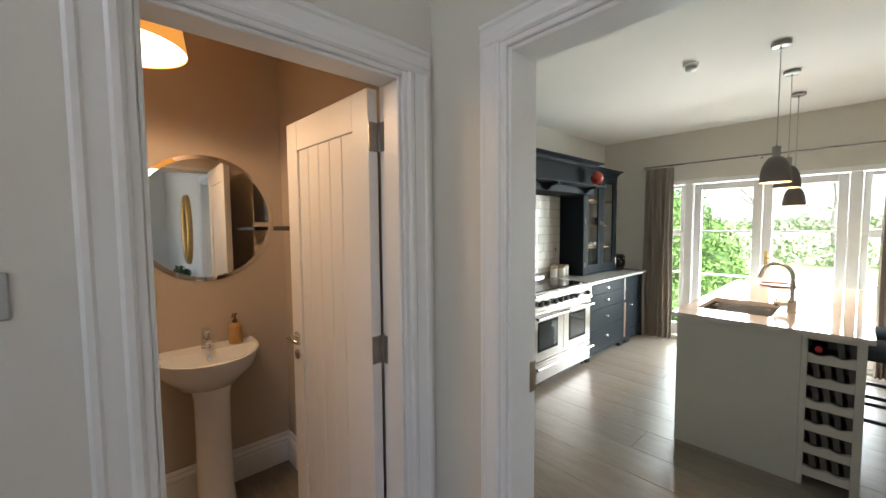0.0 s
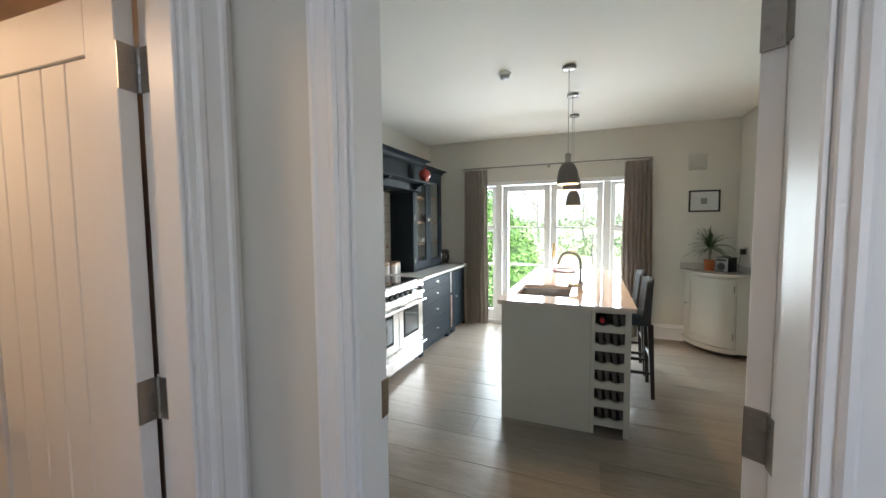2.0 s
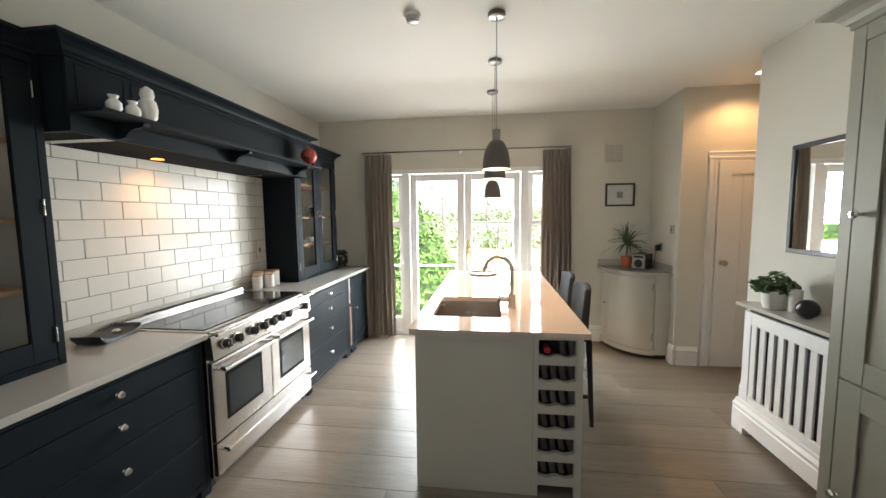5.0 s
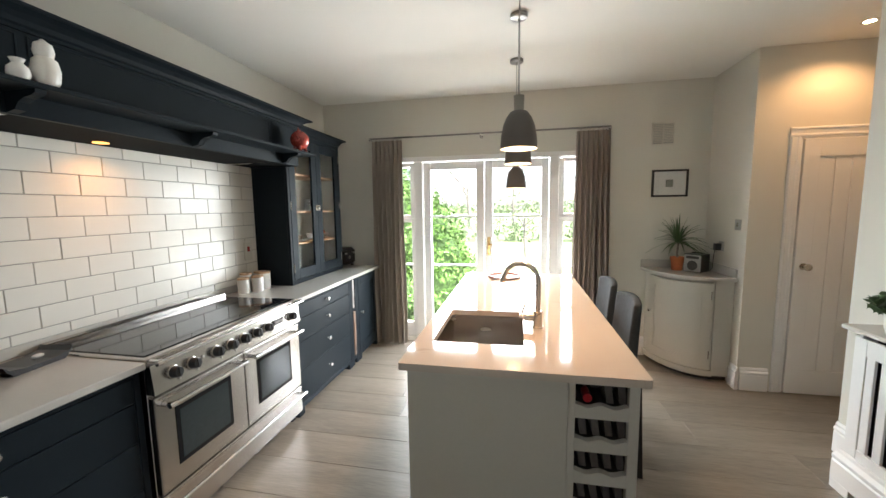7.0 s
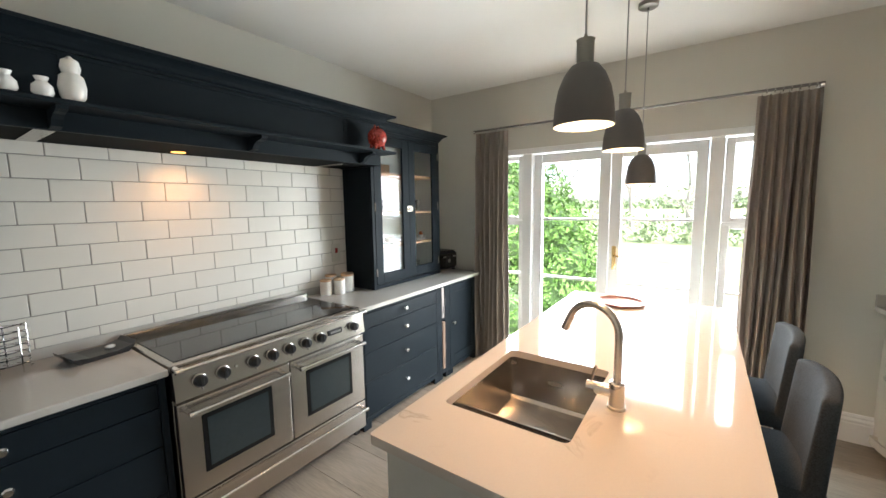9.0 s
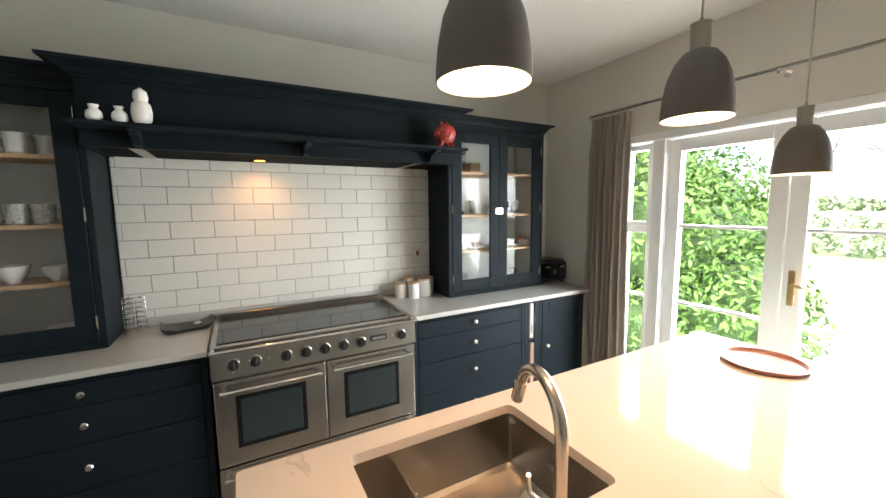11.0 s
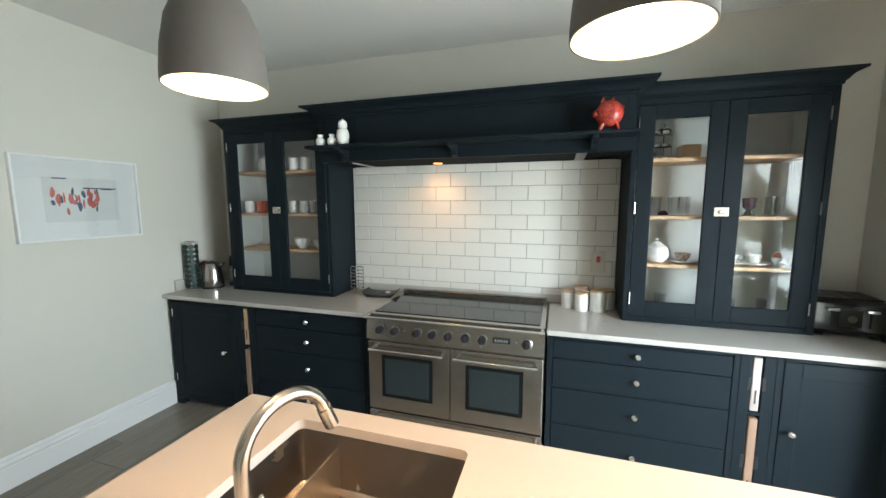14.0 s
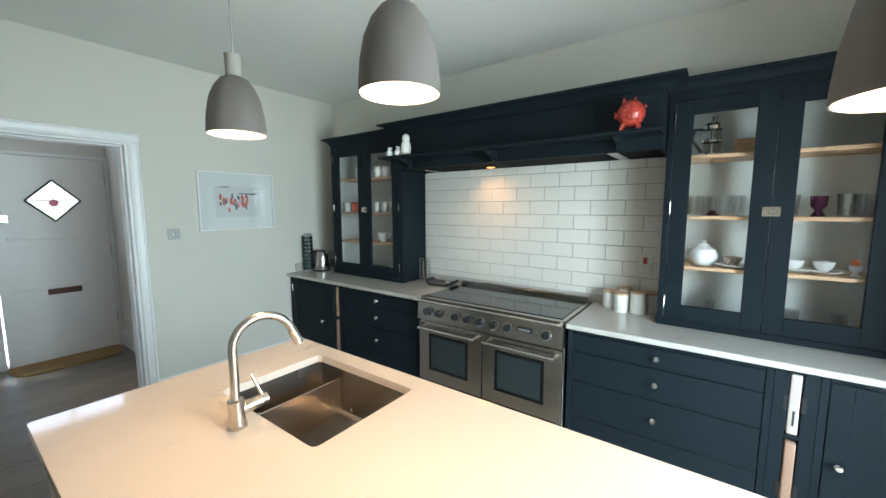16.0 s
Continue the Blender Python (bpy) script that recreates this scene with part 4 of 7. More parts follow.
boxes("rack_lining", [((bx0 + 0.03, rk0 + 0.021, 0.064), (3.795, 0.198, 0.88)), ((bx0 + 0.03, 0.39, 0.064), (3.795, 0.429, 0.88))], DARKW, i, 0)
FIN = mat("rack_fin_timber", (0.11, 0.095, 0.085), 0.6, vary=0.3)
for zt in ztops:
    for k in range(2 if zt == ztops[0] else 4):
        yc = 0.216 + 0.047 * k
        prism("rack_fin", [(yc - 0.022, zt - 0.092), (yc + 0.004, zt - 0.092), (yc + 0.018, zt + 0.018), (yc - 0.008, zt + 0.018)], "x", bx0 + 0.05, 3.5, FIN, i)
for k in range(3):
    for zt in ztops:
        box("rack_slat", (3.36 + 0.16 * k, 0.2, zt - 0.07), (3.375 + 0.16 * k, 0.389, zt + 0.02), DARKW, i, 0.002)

w = thing("worktop", (4.2, 0.6, 0.885), "polished pale quartz island worktop with a sink cut-out", "worktop")
bm = bmesh.new()
outer = [(IX0, IY0), (IX1, IY0), (IX1, IY1), (IX0, IY1)]


def rounded(x0, x1, y0, y1, rad, n=5):
    pts = []
    for cx, cy, a0 in ((x1 - rad, y1 - rad, 0), (x0 + rad, y1 - rad, 90), (x0 + rad, y0 + rad, 180), (x1 - rad, y0 + rad, 270)):
        for k in range(n + 1):
            a = radians(a0 + 90 * k / n)
            pts.append((cx + rad * math.cos(a), cy + rad * math.sin(a)))
    return pts


def slab_with_hole(bm, op, hp, z0, z1):
    """Outer and inner loops joined by a triangle fill, top and bottom, with both edges walled."""
    for z in (z0, z1):
        es = []
        for loop in (op, hp):
            v = [bm.verts.new((x, y, z)) for x, y in loop]
            es += [bm.edges.new((v[k], v[(k + 1) % len(v)])) for k in range(len(v))]
        bmesh.ops.triangle_fill(bm, use_beauty=True, edges=es)
    bm.verts.ensure_lookup_table()
    n, h2 = len(op), len(hp)
    vs = list(bm.verts)
    for off, cnt in ((0, n), (n, h2)):
        for k in range(cnt):
            j = (k + 1) % cnt
            bm.faces.new((vs[off + k], vs[off + j], vs[n + h2 + off + j], vs[n + h2 + off + k]))


slab_with_hole(bm, rounded(IX0, IX1, IY0, IY1, 0.012, 3), rounded(SX0, SX1, SY0, SY1, 0.022), 0.885, 0.915)
part("slab", bm, QUARTZ, w)
s = thing("kitchen_sink", (3.73, 0.78, 0.7), "undermounted brushed steel sink with a low divider", "sink")
bm = bmesh.new()
bot = 0.69


def bowl(bm, x0, x1, y0, y1, zt, zb):
    A = [bm.verts.new((x, y, zt)) for x, y in rounded(x0, x1, y0, y1, 0.016, 4)]
    B = [bm.verts.new((x, y, zb + 0.012)) for x, y in rounded(x0 + 0.003, x1 - 0.003, y0 + 0.003, y1 - 0.003, 0.016, 4)]
    C = [bm.verts.new((x, y, zb)) for x, y in rounded(x0 + 0.016, x1 - 0.016, y0 + 0.016, y1 - 0.016, 0.012, 4)]
    for p, q in ((A, B), (B, C)):
        for k in range(len(p)):
            j = (k + 1) % len(p)
            bm.faces.new((p[k], p[j], q[j], q[k]))
    bm.faces.new(C)


bowl(bm, SX0 - 0.008, SX1 + 0.008, SY0 - 0.008, SY1 + 0.008, 0.8845, bot)
part("bowl", bm, SINKM, s, smooth=True)
box("divider", (3.586, SY0 - 0.004, bot), (3.592, SY1 + 0.004, 0.845), SINKM, s, 0.002)
lathe("drain", [(0, 0.002), (0.02, 0.002), (0.022, 0.006), (0.04, 0.006), (0.043, 0.001)], (3.52, 0.7, bot), CHROME, s, 24)
lathe("drain", [(0, 0.002), (0.02, 0.002), (0.022, 0.006), (0.04, 0.006), (0.043, 0.001)], (3.8, 0.78, bot), CHROME, s, 24)
# tap
t = thing("kitchen_tap", (3.73, 0.51, 0.915), "brushed steel swan-neck kitchen tap with a side lever", "tap")
tx, ty = 3.727, 0.504
lathe("base", [(0, 0), (0.028, 0), (0.028, 0.008), (0.024, 0.01), (0.024, 0.084), (0.019, 0.087), (0, 0.087)], (tx, ty, 0.9152), NICKEL, t, 24)
pts = [(tx, ty, 1.0), (tx, ty, 1.10)]
for k in range(0, 17):
    a = radians(180 - 162 * k / 16)
    rr = 0.087
    pts.append((tx + 0.26 * (rr + rr * math.cos(a)), ty + 0.965 * (rr + rr * math.cos(a)), 1.152 + rr * math.sin(a)))
tube("spout", pts, 0.0125, NICKEL, t, 16)
e = Vector(pts[-1])
dd = (Vector(pts[-1]) - Vector(pts[-2])).normalized()
tube("nozzle", [e, e + dd * 0.05], 0.0145, NICKEL, t, 16)
lv = tube("valve", [(tx, ty, 0.967), (tx, ty + 0.092, 0.967)], 0.019, NICKEL, t, 16)
tube("lever", [(tx, ty + 0.08, 0.98), (tx - 0.006, ty + 0.076, 0.997), (tx - 0.024, ty + 0.06, 1.05)], [0.006, 0.005, 0.0045], NICKEL, t, 10)

# tray on the island
lathe("serving_tray", [(0, 0.003), (0.13, 0.003), (0.135, 0.008), (0.14, 0.018), (0.148, 0.018), (0.146, 0.006), (0.135, 0), (0, 0)], (5.11, 0.72, 0.9154), PLATEM, None, 40)
tagged(bpy.context.scene.objects["serving_tray"], "round copper-pink serving tray on the island", "tray")

# pendants
SHADE = [(a_ * 0.86, b_) for a_, b_ in [(0.022, 0.170), (0.03, 0.170), (0.045, 0.164), (0.066, 0.140), (0.083, 0.105), (0.093, 0.06), (0.097, 0.02), (0.0975, 0.0)]]


def pendant(x, y, zb):
    p = thing("pendant_lamp", (x, y, CZ), "matt taupe dome pendant lamp, lit, over the island", "pendant lamp", "pendants over the island")
    lathe("ceiling_rose", [(0, 0), (0.052, 0), (0.052, -0.022), (0.046, -0.026), (0.005, -0.026), (0.005, -0.04), (0, -0.04)], (x, y, CZ - 0.0005), POLE, p, 28, "dark steel ceiling rose")
    tube("flex", [(x, y, CZ - 0.03), (x, y, zb + 0.235)], 0.0028, GREYST, p, 8)
    cap = lathe("shade", SHADE + [(a_ * 0.86, b_) for a_, b_ in [(0.0945, 0.0), (0.094, 0.02), (0.09, 0.06), (0.08, 0.103), (0.063, 0.137), (0.043, 0.160), (0.022, 0.166)]], (x, y, zb), SHADEM, p, 40, "matt taupe metal shade")
    me = cap.data
    me.materials.append(SHADEIN)
    for f in me.polygons:
        c = f.center - Vector((x, y, zb + 0.04))
        if f.center.z - zb < 0.17 and f.normal.xy.dot(c.xy) < -1e-6 or (f.center.z - zb > 0.15 and f.center.z - zb < 0.168 and f.normal.z < -0.3):
            f.material_index = 1
    lathe("collar", [(0.0225, 0.17), (0.0235, 0.232), (0.0255, 0.235), (0.006, 0.238), (0.004, 0.25), (0, 0.25)], (x, y, zb), NECK, p, 24, "pale concrete-grey neck")
    lathe("bulb", [(0, 0.03), (0.018, 0.033), (0.03, 0.05), (0.034, 0.068), (0.028, 0.09), (0.016, 0.11), (0.014, 0.14), (0, 0.14)], (x, y, zb), BULB, p, 20, "glowing warm bulb")
    lamp("pendant_light", "SPOT", 4.3, WARM, look((x, y, zb + 0.02), (x, y, 0)), cone=(radians(118), 0.6), radius=0.05)


for x, y, zb in ((3.625, 0.615, 1.788), (4.3, 0.62, 1.795), (5.02, 0.637, 1.678)):
    pendant(x, y - 0.01, zb)

# ---- kitchen: garden end ----
def curtain(y0, y1, folds, label, seed, flare=0.0):
    rnd = random.Random(seed)
    c = thing("curtain", (5.77, (y0 + y1) / 2, 0.01), label, "curtain", "curtains at the garden doors")
    n, rows = folds * 10, 26
    bm = bmesh.new()
    grid = []
    ph = [rnd.uniform(-0.5, 0.5) for _ in range(folds + 2)]
    for side in (0, 1):
        g = []
        for j in range(rows + 1):
            v = j / rows
            z = 0.012 + v * 2.235
            line = []
            for k in range(n + 1):
                u = k / n
                sway = 0.012 * math.sin(2.1 * v * 3 + u * 9 + seed)
                amp = (0.014 if v > 0.955 else 0.042 + 0.012 * math.sin(u * 17 + seed)) * (1 - 0.25 * v)
                if 0.90 < v < 0.955:
                    amp *= 0.55
                wave = math.sin(2 * math.pi * folds * u + ph[int(u * folds)] * 0.6 + 0.5 * (1 - v) * math.sin(5 * u + seed))
                y = y0 + (y1 - y0) * u + sway * (1 - v) + flare * (1 - v) * (u - 0.5)
                line.append(bm.verts.new((5.765 + amp * wave + side * 0.004, y, z)))
            g.append(line)
        grid.append(g)
    for side in (0, 1):
        for j in range(rows):
            for k in range(n):
                g = grid[side]
                bm.faces.new((g[j][k], g[j][k + 1], g[j + 1][k + 1], g[j + 1][k]))
    a, b = grid
    for k in range(n):
        bm.faces.new((a[0][k], a[0][k + 1], b[0][k + 1], b[0][k]))
        bm.faces.new((a[rows][k], a[rows][k + 1], b[rows][k + 1], b[rows][k]))
    for j in range(rows):
        bm.faces.new((a[j][0], a[j + 1][0], b[j + 1][0], b[j][0]))
        bm.faces.new((a[j][n], a[j + 1][n], b[j + 1][n], b[j][n]))
    part("cloth", bm, CURT, c, smooth=True)
    for k in range(folds):
        bm = bmesh.new()
        y = y0 + (y1 - y0) * (k + 0.5) / folds
        bmesh.ops.create_icosphere(bm, subdivisions=1, radius=0.004, matrix=Matrix.Translation((5.77, y, 2.25)))
        add_tube(bm, [(5.77, y, 2.25), (5.77, y, 2.268)], 0.002, 6)
        part("hook", bm, CHROME, c)


curtain(1.83, 2.17, 7, "taupe pleated floor-length curtain, drawn back", 3, 0.02)
curtain(-0.258, 0.055, 7, "taupe pleated floor-length curtain, drawn back", 8, 0.05)
p = thing("curtain_pole", (5.77, 0.97, 2.275), "thin polished steel curtain pole with ball bracket", "curtain pole")
tube("pole", [(5.769, 2.2, 2.275), (5.769, -0.26, 2.278)], 0.0095, POLE, p, 12)
for y in (2.19, 0.99, -0.25):
    bm = bmesh.new()
    add_tube(bm, [(5.769, y, 2.262), (5.86, y, 2.262)], 0.006, 8)
    add_lathe(bm, [(0, 0), (0.02, 0), (0.02, 0.006), (0, 0.006)], (0, 0, 0), 16, Matrix.Translation((5.867, y, 2.262)) @ pose(0, 0, 0, 0, -90))
    bmesh.ops.create_uvsphere(bm, u_segments=14, v_segments=8, radius=0.016, matrix=Matrix.Translation((5.769, y, 2.262)))
    part("bracket", bm, CHROME, p, smooth=True)
for y in (2.155, 2.12, 2.08, 2.04, 2.0, 1.96, 1.92, 1.88, 0.01, -0.03, -0.07, -0.11, -0.15, -0.19, -0.225):
    bm = bmesh.new()
    add_tube(bm, [(5.769 + 0.016 * math.cos(radians(a)), y, 2.272 + 0.016 * math.sin(radians(a))) for a in range(0, 361, 30)], 0.002, 6, cap=False)
    part("ring", bm, CHROME, p, smooth=True)

# wall vent and small picture
v = thing("wall_vent", (5.866, -0.75, 2.2), "square off-white louvred wall vent", "vent")
boxes("frame", [((5.858, -0.85, 2.1), (5.867, -0.84, 2.31)), ((5.858, -0.66, 2.1), (5.867, -0.65, 2.31)), ((5.858, -0.755, 2.1), (5.867, -0.745, 2.31)), ((5.858, -0.84, 2.3), (5.867, -0.66, 2.31)), ((5.858, -0.84, 2.1), (5.867, -0.66, 2.11))], WALL, v, 0.001)
box("backing", (5.865, -0.84, 2.11), (5.8675, -0.66, 2.3), GREYST, v, 0)
for k in range(12):
    z = 2.118 + k * 0.0155
    for a, b in ((-0.839, -0.756), (-0.744, -0.661)):
        prism("slat", [(5.864, z), (5.858, z), (5.86, z + 0.009), (5.865, z + 0.012)], "y", a, b, WALL, v)


def frame_on_x(name, x, sign, y0, y1, z0, z1, border, depth, fm, label, cat, inner):
    """A framed panel on a wall that faces along x; inner(parent, xs) adds what it shows."""
    p = thing(name, (x, (y0 + y1) / 2, z0), label, cat)
    xs = x + sign * depth
    for a, b in (((y0, z0), (y0 + border, z1)), ((y1 - border, z0), (y1, z1)), ((y0 + border, z1 - border), (y1 - border, z1)), ((y0 + border, z0), (y1 - border, z0 + border))):
        box("frame", (min(x, xs), a[0], a[1]), (max(x, xs), b[0], b[1]), fm, p, 0.002)
    xm = x + sign * depth * 0.4
    box("mount", (min(x, xm), y0 + border, z0 + border), (max(x, xm), y1 - border, z1 - border), PAPER, p, 0, "white mount")
    inner(p, xm)
    xg = x + sign * depth * 0.7
    g = box("glazing", (min(xg, xg + sign * 0.002), y0 + border, z0 + border), (max(xg, xg + sign * 0.002), y1 - border, z1 - border), GLASS, p, 0)
    g.visible_shadow = False
    return p


def small_print(p, xm):
    box("print", (xm - 0.001, -0.855, 1.695), (xm - 0.0002, -0.79, 1.765), mat("grey_green_print", (0.25, 0.28, 0.25), 0.8, vary=0.3, fine=80), p, 0, "small grey-green print")


frame_on_x("picture_frame", 5.866, -1, -0.985, -0.665, 1.6, 1.86, 0.018, 0.022, BLACK, "small black framed print with a wide white mount", "picture", small_print)

# quarter-round corner cabinet
c = thing("corner_cabinet", (5.6, -0.95, 0), "pale grey curved corner cabinet with a bowed door", "corner cabinet")
CX, CY = 5.866, -1.03


def arc(ax, ay, a0, a1, n):
    return [(CX - ax * math.cos(radians(a0 + (a1 - a0) * k / n)), CY + ay * math.sin(radians(a0 + (a1 - a0) * k / n))) for k in range(n + 1)]


prism("body", [(CX, -1.168), (5.318, -1.168), (5.318, CY)] + arc(0.535, 0.375, 0, 84, 20) + [(CX, CY + 0.375)], "z", 0.05, 0.884, GREYP, c, smooth=True)
prism("plinth", [(CX, -1.166), (5.36, -1.166), (5.36, CY)] + arc(0.49, 0.335, 0, 90, 16), "z", 0.0, 0.05, DARKW, c)
bm = bmesh.new()
o, q = arc(0.553, 0.393, 4, 76, 20), arc(0.537, 0.377, 4, 76, 20)
add_prism(bm, o + q[::-1], "z", 0.105, 0.86)
dr = part("door", bm, GREYP, c, "bowed pale grey door", smooth=True)
for a0, a1, z0, z1 in ((4, 14, 0.105, 0.86), (66, 76, 0.105, 0.86), (14, 66, 0.105, 0.19), (14, 66, 0.785, 0.86)):
    bm = bmesh.new()
    add_prism(bm, arc(0.559, 0.399, a0, a1, 12) + arc(0.5535, 0.3935, a0, a1, 12)[::-1], "z", z0, z1)
    part("door_rail", bm, GREYP, dr, smooth=True)
bm = bmesh.new()
add_prism(bm, arc(0.565, 0.405, 0, 84, 20) + arc(0.53, 0.37, 0, 84, 20)[::-1], "z", 0.05, 0.098)
part("base_moulding", bm, GREYP, c, smooth=True)
for z in (0.2, 0.72):
    lathe("hinge", [(0, 0), (0.005, 0), (0.005, 0.07), (0, 0.07)], (5.312, CY + 0.03, z), STEEL, dr, 8)
kx, ky = arc(0.559, 0.399, 71, 71.1, 1)[0]
lathe("knob", KNOBP, (0, 0, 0), CHROME, dr, 16, "polished chrome knob", m=Matrix.Translation((kx, ky, 0.52)) @ pose(0, 0, 0, 0, 0, 15) @ pose(0, 0, 0, -90))
w = thing("worktop", (5.6, -0.95, 0.885), "pale quartz top of the curved corner cabinet", "worktop")
prism("slab", [(CX, -1.169), (5.275, -1.169), (5.275, CY - 0.02)] + arc(0.592, 0.43, 0, 90, 24), "z", 0.8845, 0.913, QUARTZ2, w, smooth=True)
boxes("upstand", [((5.849, -1.15, 0.913), (5.866, CY + 0.43, 0.985)), ((5.29, -1.168, 0.913), (5.866, -1.151, 0.985))], QUARTZ2, w, 0.002)

# spiky plant in a terracotta pot
pl = thing("potted_plant", (5.68, -0.86, 0.914), "spiky green houseplant in a terracotta pot", "potted plant")
lathe("pot", [(0, 0), (0.044, 0), (0.055, 0.1), (0.06, 0.1), (0.06, 0.125), (0.053, 0.125), (0.051, 0.11), (0, 0.11)], (5.68, -0.86, 0.9135), TERRA, pl, 28, "terracotta pot")
tube("stem", [(5.68, -0.86, 1.03), (5.683, -0.857, 1.08), (5.678, -0.862, 1.17)], [0.012, 0.01, 0.009], BARK, pl, 8)
rnd = random.Random(5)
bm = bmesh.new()
for k in range(64):
    a, el = rnd.uniform(0, 2 * math.pi), rnd.uniform(0.15, 1.45)
    L = rnd.uniform(0.2, 0.34)
    prev = None
    for j in range(7):
        s_ = j / 6
        rr = L * s_ * math.cos(el) * (1 + 0.25 * s_)
        zz = L * (s_ * math.sin(el) - 0.75 * s_ * s_ * math.cos(el))
        wd = 0.0105 * (1 - s_) ** 0.6 * min(1, 3 * s_ + 0.35)
        ctr = Vector((5.68 + rr * math.cos(a), -0.86 + rr * math.sin(a), 1.165 + zz))
        sd = Vector((-math.sin(a), math.cos(a), 0)) * wd
        cur = (bm.verts.new(ctr - sd), bm.verts.new(ctr + Vector((0, 0, -0.003))), bm.verts.new(ctr + sd))
        if prev:
            bm.faces.new((prev[0], prev[1], cur[1], cur[0]))
            bm.faces.new((prev[1], prev[2], cur[2], cur[1]))
        prev = cur
part("leaves", bm, LEAF, pl, "narrow arching leaves", smooth=True)
rd = thing("radio", (5.545, -0.96, 0.914), "small black tabletop radio with a round speaker", "radio")
rm = pose(5.62, -1.0, 0.9138, 0, 0, -48) @ Matrix.Diagonal((0.88, 0.88, 0.88, 1))
box("case", (-0.085, -0.085, 0), (0.085, 0.085, 0.185), BLACK, rd, 0.008, m=rm)
box("front_plate", (-0.089, -0.08, 0.006), (-0.084, 0.08, 0.179), GREYST, rd, 0.003, "silver grey front plate", m=rm)
lathe("speaker", [(0, 0.004), (0.03, 0.002), (0.046, 0.004), (0.05, 0.0), (0.05, -0.002)], (0, 0, 0), BLACK, rd, 24, "black round speaker", m=rm @ Matrix.Translation((-0.0895, 0.0, 0.068)) @ pose(0, 0, 0, 0, -90))
box("display", (-0.0905, -0.06, 0.138), (-0.0885, 0.06, 0.165), BLACK, rd, 0, m=rm)
tube("carry_handle", [(0.0, -0.05, 0.184), (0.0, -0.045, 0.196), (0.0, 0.045, 0.196), (0.0, 0.05, 0.184)], 0.005, BLACK, rd, 8).matrix_basis = rm
so = thing("socket", (5.57, -1.17, 1.15), "wall socket with a black plug and trailing lead", "socket")
box("plate", (5.525, -1.1695, 1.11), (5.61, -1.162, 1.195), GREYST, so, 0.003)
box("plug", (5.55, -1.162, 1.115), (5.6, -1.115, 1.175), BLACK, so, 0.006, "black plug adaptor")
tube("lead", [(5.575, -1.12, 1.115), (5.57, -1.11, 1.04), (5.55, -1.1, 0.96), (5.6, -1.1, 0.921), (5.7, -1.12, 0.921), (5.72, -1.06, 0.93), (5.68, -1.03, 0.95)], 0.003, BLACK, so, 8)


def switch_plate(at, axis, sign, label, size=0.086):
    x, y, z = at
    h = size / 2
    s = thing("light_switch", at, label, "light switch")
    if axis == "x":
        box("plate", (min(x, x + sign * 0.007), y - h, z - h), (max(x, x + sign * 0.007), y + h, z + h), GREYST, s, 0.003)
        box("rocker", (min(x, x + sign * 0.011), y - 0.01, z - 0.016), (max(x, x + sign * 0.011), y + 0.01, z + 0.016), STEEL, s, 0.002)
    else:
        box("plate", (x - h, min(y, y + sign * 0.007), z - h), (x + h, max(y, y + sign * 0.007), z + h), GREYST, s, 0.003)
        box("rocker", (x - 0.01, min(y, y + sign * 0.011), z - 0.016), (x + 0.01, max(y, y + sign * 0.011), z + 0.016), STEEL, s, 0.002)


switch_plate((5.33, -1.1698, 1.352), "y", 1, "brushed metal light switch on the return wall")
switch_plate((1.3052, 1.177, 1.352), "x", 1, "brushed metal light switch beside the kitchen door")
switch_plate((0.125, 1.2348, 1.40), "y", -1, "brushed metal light switch in the hall")

# radiator cover
r = thing("radiator_cover", (3.5, -1.2, 0), "white slatted radiator cover", "radiator cover")
ry0, ry1, rx0, rx1 = -1.328, -1.09, 2.98, 4.06
box("top", (rx0 - 0.025, ry0, 0.878), (rx1 + 0.03, ry1 + 0.045, 0.9), QUARTZ2, r, 0.004)
for a, b in (((rx0, 0.02), (rx0 + 0.07, 0.845)), ((rx1 - 0.07, 0.02), (rx1, 0.845)), ((rx0 + 0.07, 0.76), (rx1 - 0.07, 0.845)), ((rx0 + 0.07, 0.2), (rx1 - 0.07, 0.27))):
    box("front_frame", (a[0], ry1 - 0.02, a[1]), (b[0], ry1, b[1]), TRIM, r, 0.002)
box("side_panel", (rx1 - 0.02, ry0, 0.02), (rx1, ry1 - 0.02, 0.877), TRIM, r, 0.002)
box("side_panel", (rx0, ry0, 0.02), (rx0 + 0.02, ry1 - 0.02, 0.877), TRIM, r, 0.002)
k = 0
while rx0 + 0.105 + k * 0.078 < rx1 - 0.1:
    x = rx0 + 0.105 + k * 0.078
    box("slat", (x, ry1 - 0.017, 0.27), (x + 0.046, ry1 - 0.004, 0.76), TRIM, r, 0.002)
    k += 1
# flat black sheet gives the shade between the slats; no radiator is modelled
box("dark_back", (rx0 + 0.03, ry1 - 0.08, 0.1), (rx1 - 0.03, ry1 - 0.075, 0.86), BLACK, r, 0, "black sheet standing in for the shade behind the slats")
poly = [(ry1, 0.05), (ry1 + 0.028, 0.05), (ry1 + 0.028, 0.15), (ry1 + 0.022, 0.16), (ry1 + 0.028, 0.168), (ry1 + 0.028, 0.182), (ry1 + 0.012, 0.2), (ry1 + 0.008, 0.215), (ry1, 0.22)]
prism("base_moulding", poly, "x", rx0 - 0.02, rx1 + 0.028, TRIM, r)
for a in (rx0 - 0.02, rx1 - 0.09):
    box("foot", (a, ry1 - 0.02, 0), (a + 0.118, ry1 + 0.028, 0.05), TRIM, r, 0.002)

